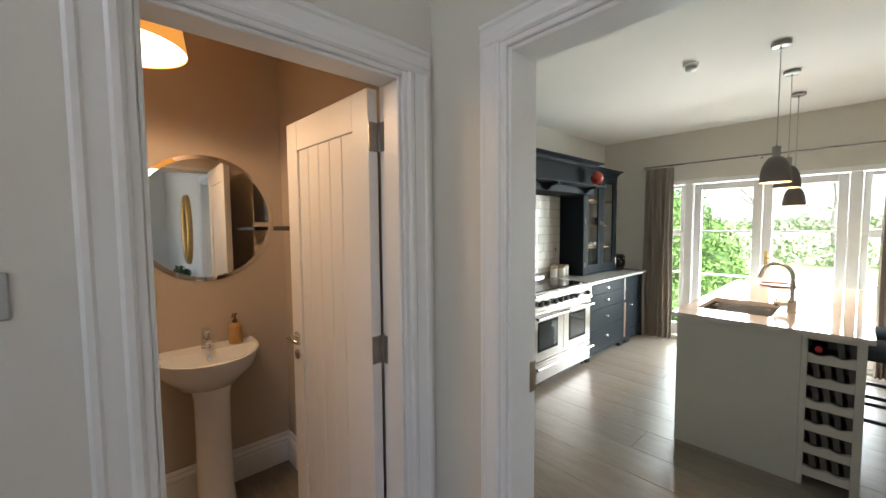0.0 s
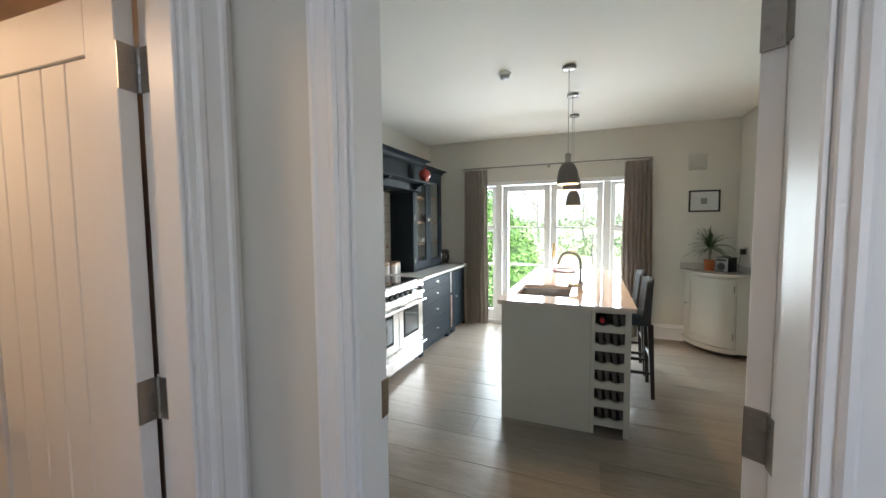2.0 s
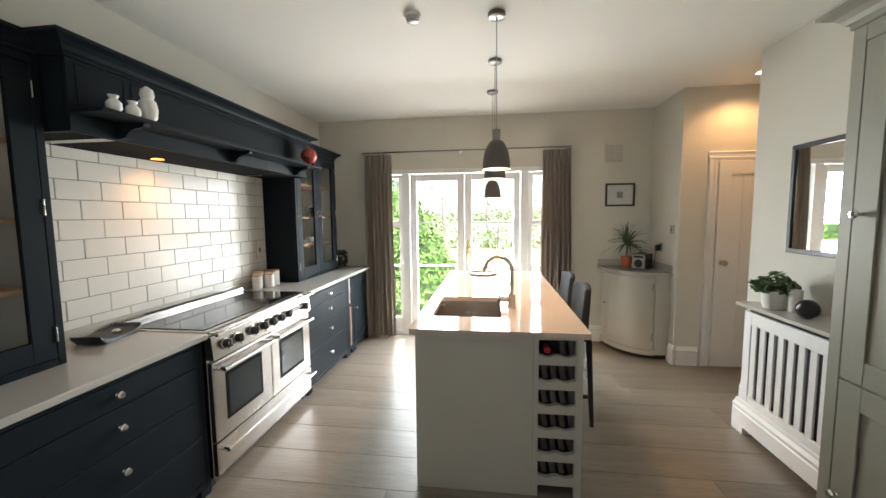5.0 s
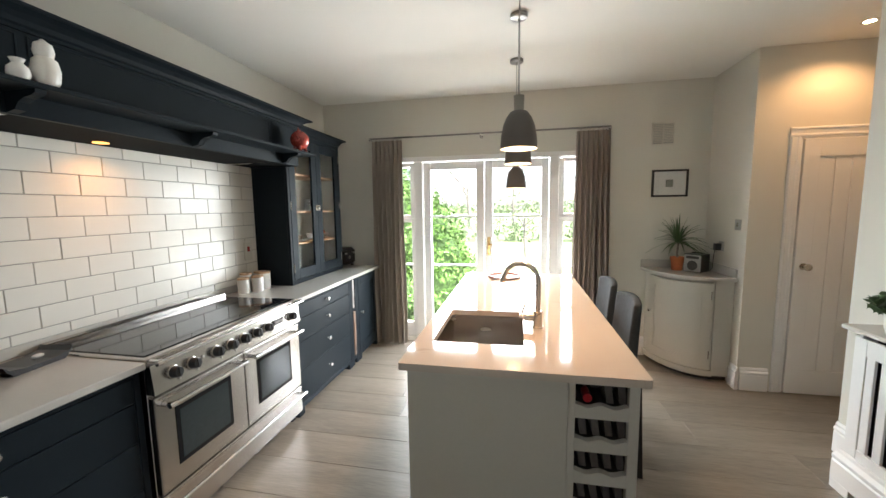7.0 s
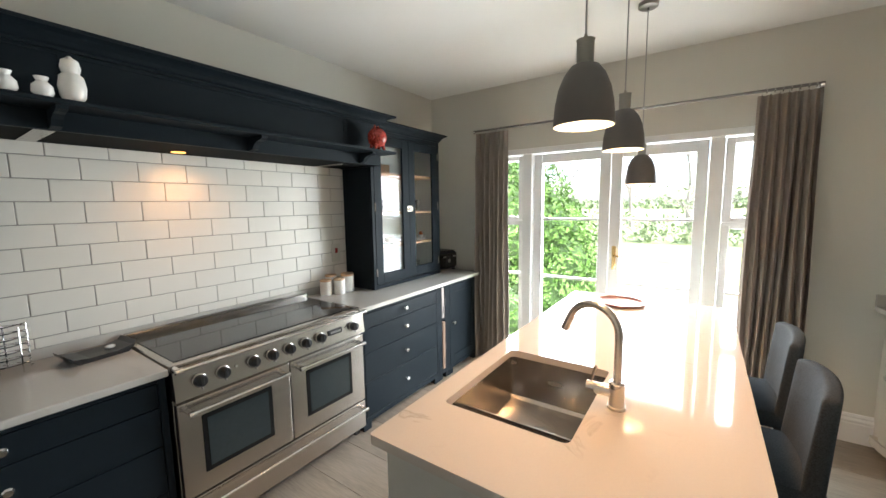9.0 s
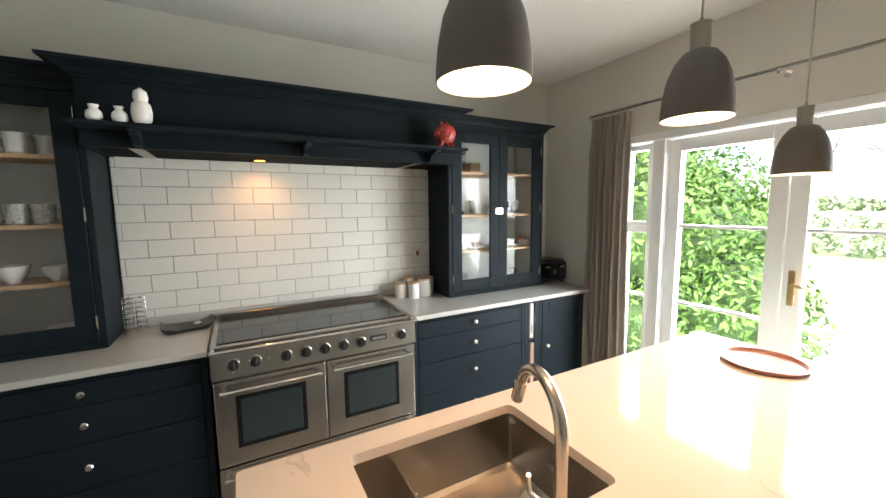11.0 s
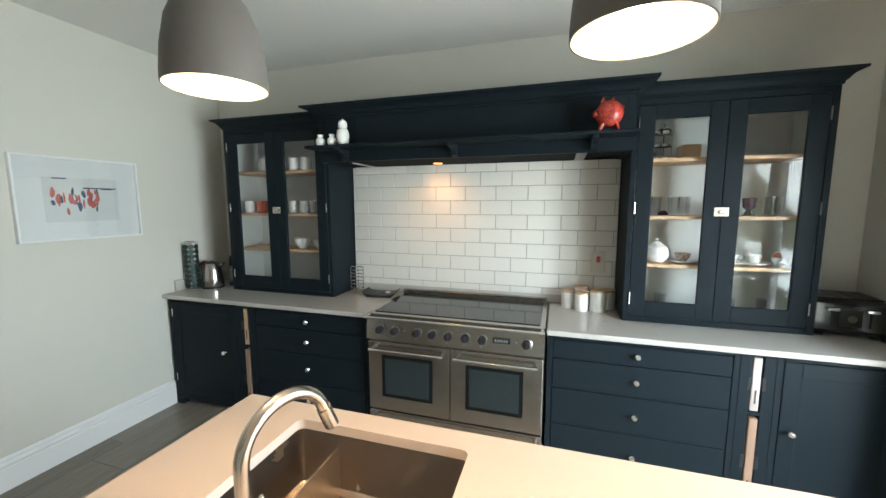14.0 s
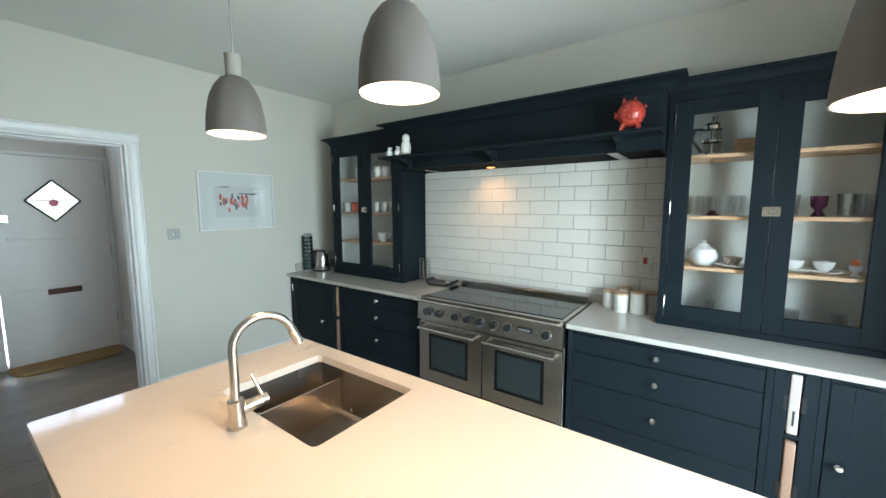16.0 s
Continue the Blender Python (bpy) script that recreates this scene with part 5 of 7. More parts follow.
pp = thing("potted_plant", (3.9, -1.16, 0.9), "leafy green plant in a cream ceramic pot", "potted plant")
lathe("pot", [(0, 0), (0.058, 0), (0.066, 0.03), (0.072, 0.115), (0.067, 0.115), (0.062, 0.1), (0, 0.1)], (3.9, -1.16, 0.9005), CERAM, pp, 28, "cream ceramic pot")
bm = bmesh.new()
rnd = random.Random(9)
for k in range(150):
    a, rr = rnd.uniform(0, 6.283), 0.115 * math.sqrt(rnd.random())
    hh = rnd.uniform(0.02, 0.13) * (1.15 - rr / 0.16)
    ctr = Vector((3.9 + rr * math.cos(a), -1.16 + rr * math.sin(a), 1.0 + hh))
    m = Matrix.Translation(ctr) @ Euler((rnd.uniform(-0.9, 0.9), rnd.uniform(-0.9, 0.9), rnd.uniform(0, 6.28))).to_matrix().to_4x4()
    L, wd = rnd.uniform(0.025, 0.045), rnd.uniform(0.01, 0.016)
    v = [bm.verts.new(m @ Vector(c_)) for c_ in ((-L, 0, 0), (-L * 0.3, wd, 0.004), (L * 0.4, wd * 0.9, 0.004), (L, 0, -0.004), (L * 0.4, -wd * 0.9, 0.004), (-L * 0.3, -wd, 0.004))]
    bm.faces.new(v)
part("foliage", bm, LEAF, pp, "small oval green leaves")
lathe("glass_vase", [(0, 0), (0.03, 0), (0.034, 0.02), (0.034, 0.12), (0.03, 0.14), (0.028, 0.14), (0.031, 0.12), (0.031, 0.005), (0, 0.005)], (3.79, -1.2, 0.9005), PORC, None, 24)
tagged(scene.objects["glass_vase"], "slim white vase on the radiator cover", "vase")
bm = bmesh.new()
bmesh.ops.create_icosphere(bm, subdivisions=3, radius=0.055, matrix=Matrix.Translation((3.66, -1.17, 0.9535)))
for v in bm.verts:
    v.co += 0.004 * Vector(noise.noise_vector(v.co * 60))
tagged(part("ornament", bm, BLACK, smooth=True), "black textured ornament ball on the radiator cover", "ornament")
m_ = thing("wall_mirror", (3.6, -1.33, 1.25), "rectangular wall mirror in a black frame", "mirror")
for a, b in (((2.99, 1.245), (4.05, 1.275)), ((2.99, 1.91), (4.05, 1.94)), ((2.99, 1.275), (3.02, 1.91)), ((4.02, 1.275), (4.05, 1.91))):
    box("frame", (a[0], -1.3295, a[1]), (b[0], -1.305, b[1]), BLACK, m_, 0.003)
box("glass", (3.02, -1.3295, 1.275), (4.02, -1.315, 1.91), MIRROR, m_, 0)

# tall larder cabinet by the door
tcb = thing("tall_cabinet", (2.2, -0.95, 0), "tall olive grey painted larder cabinet with panelled doors", "tall cabinet")
ty, tx0, tx1 = -0.622, 1.5, 2.835
box("carcass", (tx0, -1.328, 0.0), (tx1, ty - 0.021, 2.14), TALLP, tcb, 0.002)
boxes("face_frame", [((tx1 - 0.05, ty - 0.02, 0.0), (tx1, ty, 2.14)), ((tx0, ty - 0.02, 0.0), (tx0 + 0.05, ty, 2.14)), ((tx0 + 0.05, ty - 0.02, 2.085), (tx1 - 0.05, ty, 2.14)), ((tx0 + 0.05, ty - 0.02, 0.0), (tx1 - 0.05, ty, 0.09)), ((2.17, ty - 0.02, 0.09), (2.2, ty, 2.085))], TALLP, tcb, 0.002)
for a, b in ((2.204, tx1 - 0.054), (tx0 + 0.054, 2.166)):
    for lo, hi in ((0.094, 0.905), (0.912, 2.081)):
        dr = box("door", (a, ty - 0.018, lo), (b, ty - 0.008, hi), TALLP, tcb, 0.002)
        s_ = 0.085
        for p_, q_ in (((a, lo), (a + s_, hi)), ((b - s_, lo), (b, hi)), ((a + s_, hi - s_), (b - s_, hi)), ((a + s_, lo), (b - s_, lo + s_))):
            box("door_rail", (p_[0], ty - 0.0085, p_[1]), (q_[0], ty + 0.001, q_[1]), TALLP, dr, 0.002)
        knob(b - 0.032 if a > 2 else a + 0.045, 0.48 if lo < 0.5 else 1.5, ty + 0.001, dr, 1)
bm = bmesh.new()
pr = [(o_ * 1.15, z_ * 1.1) for o_, z_ in COVE]
rings = []
for o_, z_ in pr:
    rings.append([bm.verts.new(c_) for c_ in ((tx0 - o_, -1.328, 2.14 + z_), (tx0 - o_, ty + o_, 2.14 + z_), (tx1 + o_, ty + o_, 2.14 + z_), (tx1 + o_, -1.328, 2.14 + z_))])
for p_, q_ in zip(rings, rings[1:]):
    for k in range(3):
        bm.faces.new((p_[k], p_[k + 1], q_[k + 1], q_[k]))
bm.faces.new(rings[-1])
bm.faces.new(rings[0])
part("cornice", bm, TALLP, tcb)

# bar stools
def stool(x, label):
    s = thing("bar_stool", (x, 0.15, 0), label, "bar stool", "stools at the island")
    w = 0.19
    bm = bmesh.new()
    add_box(bm, (x - w, -0.05, 0.61), (x + w, 0.35, 0.69), 0.022)
    part("seat", bm, STOOLF, s, smooth=True)
    bm = bmesh.new()
    n, rows = 10, 8
    front, back = [], []
    for j in range(rows + 1):
        v = j / rows
        fr, bk = [], []
        for k in range(n + 1):
            u = -1 + 2 * k / n
            top = 1.005 - 0.018 * u * u * v
            z = 0.62 + (top - 0.62) * v
            bow = 0.03 * u * u
            yy = -0.035 - 0.025 * v + bow
            th = 0.03 - 0.008 * v
            ww = w * (1 - 0.03 * v)
            fr.append(bm.verts.new((x + ww * u, yy + th, z)))
            bk.append(bm.verts.new((x + ww * u, yy - th, z)))
        front.append(fr)
        back.append(bk)
    for g in (front, back):
        for j in range(rows):
            for k in range(n):
                bm.faces.new((g[j][k], g[j][k + 1], g[j + 1][k + 1], g[j + 1][k]))
    for k in range(n):
        for j in (0, rows):
            bm.faces.new((front[j][k], front[j][k + 1], back[j][k + 1], back[j][k]))
    for j in range(rows):
        for k in (0, n):
            bm.faces.new((front[j][k], front[j + 1][k], back[j + 1][k], back[j][k]))
    bmesh.ops.recalc_face_normals(bm, faces=bm.faces)
    sharp = [e for e in bm.edges if len(e.link_faces) == 2 and e.calc_face_angle(0) > 1.0]
    bmesh.ops.bevel(bm, geom=sharp, offset=0.014, segments=3, affect="EDGES", profile=0.5)
    part("backrest", bm, STOOLF, s, "blue-grey tweed backrest", smooth=True)
    for lx, sx in ((x - w + 0.03, -0.025), (x + w - 0.03, 0.025)):
        for y0, y1 in ((-0.045, -0.075), (0.31, 0.35)):
            bm = bmesh.new()
            a, b = 0.021, 0.014
            t_ = [bm.verts.new((lx + dx * a, y0 + dy * a, 0.625)) for dx, dy in ((-1, -1), (1, -1), (1, 1), (-1, 1))]
            u_ = [bm.verts.new((lx + sx + dx * b, y1 + dy * b, 0.0)) for dx, dy in ((-1, -1), (1, -1), (1, 1), (-1, 1))]
            bm.faces.new(t_)
            bm.faces.new(u_)
            for k in range(4):
                bm.faces.new((t_[k], t_[(k + 1) % 4], u_[(k + 1) % 4], u_[k]))
            part("leg", bm, STOOLL, s)
    for y, z in ((0.335, 0.25), (-0.06, 0.32)):
        box("stretcher", (x - w + 0.02, y - 0.01, z), (x + w - 0.02, y + 0.01, z + 0.028), STOOLL, s, 0.002)
    for lx in (x - w + 0.016, x + w - 0.016):
        box("stretcher", (lx - 0.01, -0.055, 0.2), (lx + 0.01, 0.335, 0.225), STOOLL, s, 0.002)


stool(4.15, "high-backed bar stool in blue-grey tweed with black legs")
stool(4.67, "high-backed bar stool in blue-grey tweed with black legs")

# smoke alarm and passage downlight
sm = thing("smoke_alarm", (3.565, 1.096, CZ), "round white ceiling smoke alarm", "smoke alarm")
lathe("base", [(0, 0), (0.05, 0), (0.05, -0.012), (0.046, -0.018), (0, -0.018)], (3.565, 1.096, CZ - 0.0005), PORC, sm, 28)
lathe("sensor", [(0.04, -0.018), (0.036, -0.04), (0.028, -0.046), (0, -0.046)], (3.565, 1.096, CZ - 0.0005), GREYST, sm, 24)
dl = thing("downlight", (4.85, -1.75, CZ), "small recessed passage downlight, lit", "downlight")
lathe("bezel", [(0.03, -0.002), (0.045, -0.003), (0.045, 0.0), (0.03, 0.0)], (4.9, -1.62, CZ - 0.0005), CHROME, dl, 24)
lathe("lens", [(0, -0.002), (0.03, -0.002)], (4.9, -1.62, CZ - 0.001), glow("downlight_lens", (1, 0.75, 0.45), 8), dl, 20)
lamp("passage_light", "SPOT", 4.5, WARM, look((4.9, -1.62, CZ - 0.02), (5.0, -1.65, 0)), cone=(radians(140), 0.6), radius=0.03)

# art on the west wall
def rugby(p, xm):
    box("print", (xm + 0.0002, 1.5, 1.48), (xm + 0.001, 1.895, 1.75), mat("pale_print", (0.55, 0.57, 0.56), 0.8, vary=0.06), p, 0, "pale watercolour print")
    dark = mat("ink_navy", (0.06, 0.07, 0.12), 0.8, vary=0.3)
    red = mat("ink_red", (0.42, 0.10, 0.08), 0.8, vary=0.3)
    rnd = random.Random(2)
    for k in range(26):
        y = 1.535 + 0.25 * rnd.random() ** 0.8
        z = 1.595 + rnd.uniform(-0.055, 0.07)
        bm = bmesh.new()
        n = 9
        ang, a_, b_ = rnd.uniform(-0.6, 0.6), rnd.uniform(0.006, 0.017), rnd.uniform(0.012, 0.034)
        bm.faces.new([bm.verts.new((xm + 0.0014 + 0.00001 * k, y + a_ * math.cos(6.283 * j / n) * rnd.uniform(0.7, 1.2), z + b_ * math.sin(6.283 * j / n) + ang * 0.02 * math.cos(6.283 * j / n))) for j in range(n)])
        part("brush_mark", bm, red if k % 3 else dark, p)
    for y0, y1, z in ((1.70, 1.885, 1.685), (1.80, 1.86, 1.68), (1.55, 1.62, 1.74)):
        box("brush_mark", (xm + 0.0012, y0, z), (xm + 0.0016, y1, z + 0.008), dark, p, 0)


frame_on_x("framed_print", 1.3055, 1, 1.365, 2.025, 1.365, 1.873, 0.012, 0.028, TRIM, "white framed watercolour print of small red and navy figures", "picture", rugby)

# ---- cloakroom ----
MB = 2.69
m_ = thing("round_mirror", (0.73, MB, 1.57), "round frameless mirror hung above the basin", "mirror")
lathe("bevel", [(0.352, 0.0), (0.352, 0.004), (0.328, 0.012)], (0, 0, 0), MIRROR, m_, 64, m=Matrix.Translation((0.735, MB - 0.001, 1.572)) @ pose(0, 0, 0, 90))
lathe("glass", [(0.3279, 0.012), (0, 0.0121)], (0, 0, 0), MIRROR, m_, 64, m=Matrix.Translation((0.735, MB - 0.001, 1.572)) @ pose(0, 0, 0, 90))
b = thing("pedestal_basin", (0.72, 2.5, 0), "white porcelain pedestal basin", "basin")
BX, BZ = 0.69, 0.86
bm = bmesh.new()
n = 28


def dshape(w, dep, z, y0=MB - 0.006):
    pts = [(BX - w, y0, z)]
    for k in range(n + 1):
        a = math.pi * k / n
        pts.append((BX - w * math.cos(a) * (0.97 + 0.03 * math.cos(2 * a)), y0 - 0.05 - (dep - 0.05) * math.sin(a) ** 0.8, z))
    pts.append((BX + w, y0, z))
    return pts


levels = [dshape(0.05, 0.2, BZ - 0.19), dshape(0.16, 0.28, BZ - 0.17), dshape(0.235, 0.37, BZ - 0.08), dshape(0.252, 0.40, BZ - 0.02), dshape(0.254, 0.405, BZ - 0.004), dshape(0.25, 0.40, BZ)]
rings = [[bm.verts.new(c_) for c_ in lv_] for lv_ in levels]
for p_, q_ in zip(rings, rings[1:]):
    for k in range(len(p_)):
        j = (k + 1) % len(p_)
        bm.faces.new((p_[k], p_[j], q_[j], q_[k]))
bm.faces.new(rings[0])
inner = []
for w_, dep_, z_, off in ((0.228, 0.378, BZ - 0.002, 0.125), (0.20, 0.345, BZ - 0.04, 0.13), (0.15, 0.30, BZ - 0.10, 0.14), (0.05, 0.24, BZ - 0.12, 0.17)):
    pts = [(BX - w_, MB - 0.006 - off, z_)]
    for k in range(n + 1):
        a = math.pi * k / n
        pts.append((BX - w_ * math.cos(a), MB - 0.006 - off - 0.01 - (dep_ - off - 0.01) * math.sin(a) ** 0.8, z_))
    pts.append((BX + w_, MB - 0.006 - off, z_))
    inner.append([bm.verts.new(c_) for c_ in pts])
for p_, q_ in zip([rings[-1]] + inner, inner):
    for k in range(len(p_)):
        j = (k + 1) % len(p_)
        bm.faces.new((p_[k], p_[j], q_[j], q_[k]))
bm.faces.new(inner[-1])
part("bowl", bm, PORC, b, smooth=True)
lathe("pedestal", [(0.0, 0.0), (0.098, 0.0), (0.096, 0.02), (0.088, 0.1), (0.083, 0.4), (0.085, 0.62), (0.095, 0.685), (0, 0.685)], (BX, 2.51, 0.0), PORC, b, 32, stretch=(1, 0.9))
lathe("overflow", [(0, 0), (0.014, 0), (0.014, 0.004), (0, 0.004)], (0, 0, 0), CHROME, b, 16, m=Matrix.Translation((BX, MB - 0.137, BZ - 0.045)) @ pose(0, 0, 0, 75))
t = thing("basin_tap", (BX, 2.6, BZ), "small chrome basin mixer tap", "tap")
bm = bmesh.new()
add_lathe(bm, [(0, 0), (0.024, 0), (0.022, 0.01), (0.02, 0.09), (0, 0.09)], (BX, 2.615, BZ), 20)
add_box(bm, (BX - 0.016, 2.50, BZ + 0.045), (BX + 0.016, 2.62, BZ + 0.068), 0.007)
part("body", bm, CHROME, t, smooth=True)
box("lever", (BX - 0.018, 2.545, BZ + 0.092), (BX + 0.018, 2.635, BZ + 0.112), CHROME, t, 0.006)
s = thing("soap_dispenser", (0.84, 2.6, BZ), "ribbed amber soap dispenser with a pump", "soap dispenser")
prof = [(0, 0)]
for k in range(9):
    prof += [(0.034, 0.003 + k * 0.011), (0.0365, 0.008 + k * 0.011)]
prof += [(0.03, 0.108), (0.014, 0.118), (0, 0.118)]
lathe("bottle", prof, (0.835, 2.60, BZ), WICKER, s, 28)
bm = bmesh.new()
add_lathe(bm, [(0, 0.118), (0.013, 0.118), (0.013, 0.135), (0.005, 0.138), (0.005, 0.16), (0.012, 0.162), (0.012, 0.172), (0, 0.173)], (0.835, 2.6, BZ), 16)
add_tube(bm, [(0.835, 2.6, BZ + 0.167), (0.815, 2.565, BZ + 0.165), (0.812, 2.56, BZ + 0.158)], 0.005, 8)
part("pump", bm, mat("bronze_pump", (0.2, 0.12, 0.06), 0.35, 0.7), s, "bronze pump")
lp = thing("ceiling_lamp", (0.42, 1.95, CZ), "warm glowing fabric drum shade lamp", "ceiling lamp")
LX, LY, LZ = 0.375, 2.02, 2.17
FAB = glow("lit_fabric", (0.95, 0.42, 0.08), 0.13)
lathe("shade", [(0.20, 0.0), (0.17, 0.22), (0.168, 0.22), (0.198, 0.0)], (LX, LY, LZ), FAB, lp, 48, "amber lit fabric shade")
lathe("diffuser", [(0, 0.004), (0.196, 0.004), (0.196, 0.006), (0, 0.006)], (LX, LY, LZ), glow("lit_diffuser", (1.0, 0.86, 0.62), 1.0), lp, 48, "bright white diffuser disc")
tube("stem", [(LX, LY, LZ + 0.2), (LX, LY, CZ - 0.002)], 0.008, CHROME, lp, 10)
lathe("rose", [(0, 0), (0.05, 0), (0.045, -0.02), (0, -0.02)], (LX, LY, CZ - 0.0005), CHROME, lp, 24)
lamp("cloakroom_light", "SPOT", 5.2, (1.0, 0.62, 0.33), look((LX, LY, LZ - 0.01), (LX, LY, 0)), cone=(radians(172), 0.25), radius=0.12)
sh = thing("wall_shelf", (1.1, 2.2, 1.5), "dark wooden shelf on the cloakroom wall", "shelf")
box("plank", (1.03, 2.08, 1.5), (1.149, 2.5, 1.525), STOOLL, sh, 0.003)
box("frame", (1.135, 2.12, 1.56), (1.149, 2.45, 1.95), STOOLL, sh, 0.003)

# ---- hall ----
mt = thing("door_mat", (-0.4, 0.75, 0), "half-round brown coir door mat", "door mat")
pts = [(-0.6, 0.34), (-0.6, 1.17)]
for k in range(13):
    a = math.pi / 2 * k / 12
    pts.append((-0.48 + 0.24 * math.sin(a), 1.04 + 0.13 * math.cos(a)))
for k in range(13):
    a = math.pi / 2 * k / 12
    pts.append((-0.48 + 0.24 * math.cos(a), 0.47 - 0.13 * math.sin(a)))
prism("matting", pts, "z", 0.0, 0.016, COIR, mt)
gm = thing("oval_mirror", (1.16, -0.8, 1.5), "oval mirror in a carved gold frame", "mirror")
bm = bmesh.new()
add_tube(bm, [(1.145, -0.85 + 0.22 * math.cos(radians(a)), 1.5 + 0.42 * math.sin(radians(a))) for a in range(0, 361, 12)], 0.045, 10, cap=False)
part("frame", bm, GOLD, gm, smooth=True)
lathe("glass", [(0, 0), (0.2, 0.0)], (0, 0, 0), MIRROR, gm, 40, m=Matrix.Translation((1.152, -0.85, 1.5)) @ Matrix.Diagonal((1, 1, 2, 1)) @ pose(0, 0, 0, 0, -90))
tb = thing("console_table", (1.0, -0.75, 0), "slim white console table in the hall", "console table")
box("top", (0.86, -1.35, 0.78), (1.135, -0.35, 0.81), TRIM, tb)
for x, y in ((0.88, -1.33), (1.115, -1.33), (0.88, -0.37), (1.115, -0.37)):
    box("leg", (x - 0.018, y - 0.018, 0), (x + 0.018, y + 0.018, 0.78), TRIM, tb)
pp2 = copy_thing(pp, Matrix.Translation((1.0, -0.6, 0.81)))
tagged(pp2, "leafy green plant in a cream pot on the hall table", "potted plant")

# ---- kitchen: small things ----
def on_shelf(name, prof, at, material, label, cat, segs=20, handle=None):
    ob = lathe(name, prof, at, material, None, segs)
    tagged(ob, label, cat)
    return ob


CUP = [(0, 0.004), (0.028, 0), (0.038, 0.01), (0.043, 0.096), (0.040, 0.096), (0.035, 0.014), (0, 0.01)]
BOWL = [(0, 0.0), (0.03, 0.0), (0.034, 0.01), (0.062, 0.04), (0.072, 0.075), (0.069, 0.075), (0.058, 0.042), (0.03, 0.016), (0, 0.014)]
PLATE = [(0, 0.002), (0.06, 0.0), (0.085, 0.006), (0.115, 0.016), (0.113, 0.019), (0.08, 0.01), (0, 0.007)]
TUMB = [(0, 0.004), (0.028, 0.002), (0.034, 0.11), (0.0325, 0.11), (0.027, 0.012), (0, 0.012)]
ORANGE = mat("orange_glaze", (0.62, 0.12, 0.06), 0.25)
STRIPE = mat("speckled_mug_glaze", (0.45, 0.45, 0.42), 0.3, vary=0.6, scale=60, fine=120)


def mug(x, y, z, material, label, ang=0.0):
    u = thing("mug", (x, y, z), label, "mug", "mugs in the dresser")
    lathe("cup", CUP, (x, y, z), material, u, 24)
    bm = bmesh.new()
    c_, s__ = math.cos(ang), math.sin(ang)
    add_tube(bm, [(x + (0.039 + 0.025 * math.sin(radians(a))) * c_, y + (0.039 + 0.025 * math.sin(radians(a))) * s__, z + 0.045 + 0.028 * math.cos(radians(a))) for a in range(0, 181, 20)], 0.005, 8)
    part("handle", bm, material, u, smooth=True)


for x, y in ((2.0, 2.54), (2.25, 2.54), (2.365, 2.54), (2.44, 2.62)):
    mug(x, y, 1.8403, PORC, "white china mug on a dresser shelf", 3.5)
mug(1.82, 2.54, 1.5153, CERAM, "pale green mug on a dresser shelf", 0.3)
mug(1.935, 2.54, 1.5153, ORANGE, "orange mug on a dresser shelf", 0.2)
mug(2.045, 2.56, 1.5153, CERAM, "cream mug on a dresser shelf", 3.0)
for x in (2.23, 2.335, 2.43, 2.27):
    mug(x, 2.54 if x != 2.27 else 2.65, 1.5153, STRIPE, "patterned grey mug on a dresser shelf", 0.4)
for x, y, z, k in ((2.28, 2.57, 1.2353, 0.95), (2.44, 2.58, 1.2353, 0.85), (2.43, 2.58, 0.9268, 0.85)):
    on_shelf("bowl", [(a * k, b_ * k * 1.2) for a, b_ in BOWL], (x, y, z), PORC, "white china bowl on a dresser shelf", "bowl", 28)
for k in range(4):
    on_shelf("plate", PLATE, (1.95, 2.6, 0.9268 + 0.011 * k), PORC, "white china plate in a stack", "plate", 32)
on_shelf("plate", PLATE, (2.26, 2.62, 0.9268), PORC, "white china plate in the dresser", "plate", 32)
for x, y in ((4.72, 2.6), (4.78, 2.66), (4.86, 2.58), (4.93, 2.64), (5.14, 2.6), (5.33, 2.58), (5.4, 2.66)):
    on_shelf("tumbler", TUMB, (x, y, 1.5153), DRINK, "clear glass tumbler on a dresser shelf", "glass", 20)
on_shelf("glass", [(0, 0.0), (0.03, 0.0), (0.012, 0.03), (0.03, 0.05), (0.034, 0.10), (0.032, 0.10), (0.028, 0.055), (0, 0.04)], (5.24, 2.6, 1.5153), mat("plum_glass", (0.05, 0.01, 0.028), 0.08), "plum-coloured stemmed glass on a shelf", "glass")
on_shelf("glass", [(0, 0.0), (0.03, 0.0), (0.03, 0.006), (0.02, 0.02), (0.014, 0.028), (0, 0.028)], (4.82, 2.64, 1.5153), mat("dark_glass", (0.08, 0.02, 0.03), 0.08), "dark glass dish on a dresser shelf", "glass dish")
# cafetiere
cf = thing("cafetiere", (4.79, 2.6, 1.84), "glass and chrome cafetiere on the top shelf", "cafetiere")
lathe("beaker", [(0, 0.01), (0.045, 0.008), (0.046, 0.15), (0.044, 0.15), (0.043, 0.012), (0, 0.014)], (4.79, 2.6, 1.8403), GLASS, cf, 24)
for z in (0.004, 0.075, 0.145):
    lathe("band", [(0.047, z), (0.049, z), (0.049, z + 0.01), (0.047, z + 0.01), (0.047, z)], (4.79, 2.6, 1.8403), CHROME, cf, 24)
lathe("lid", [(0.05, 0.155), (0.05, 0.162), (0.03, 0.178), (0.006, 0.182), (0.006, 0.2), (0.012, 0.206), (0, 0.216), (0, 0.155)], (4.79, 2.6, 1.8403), CHROME, cf, 24)
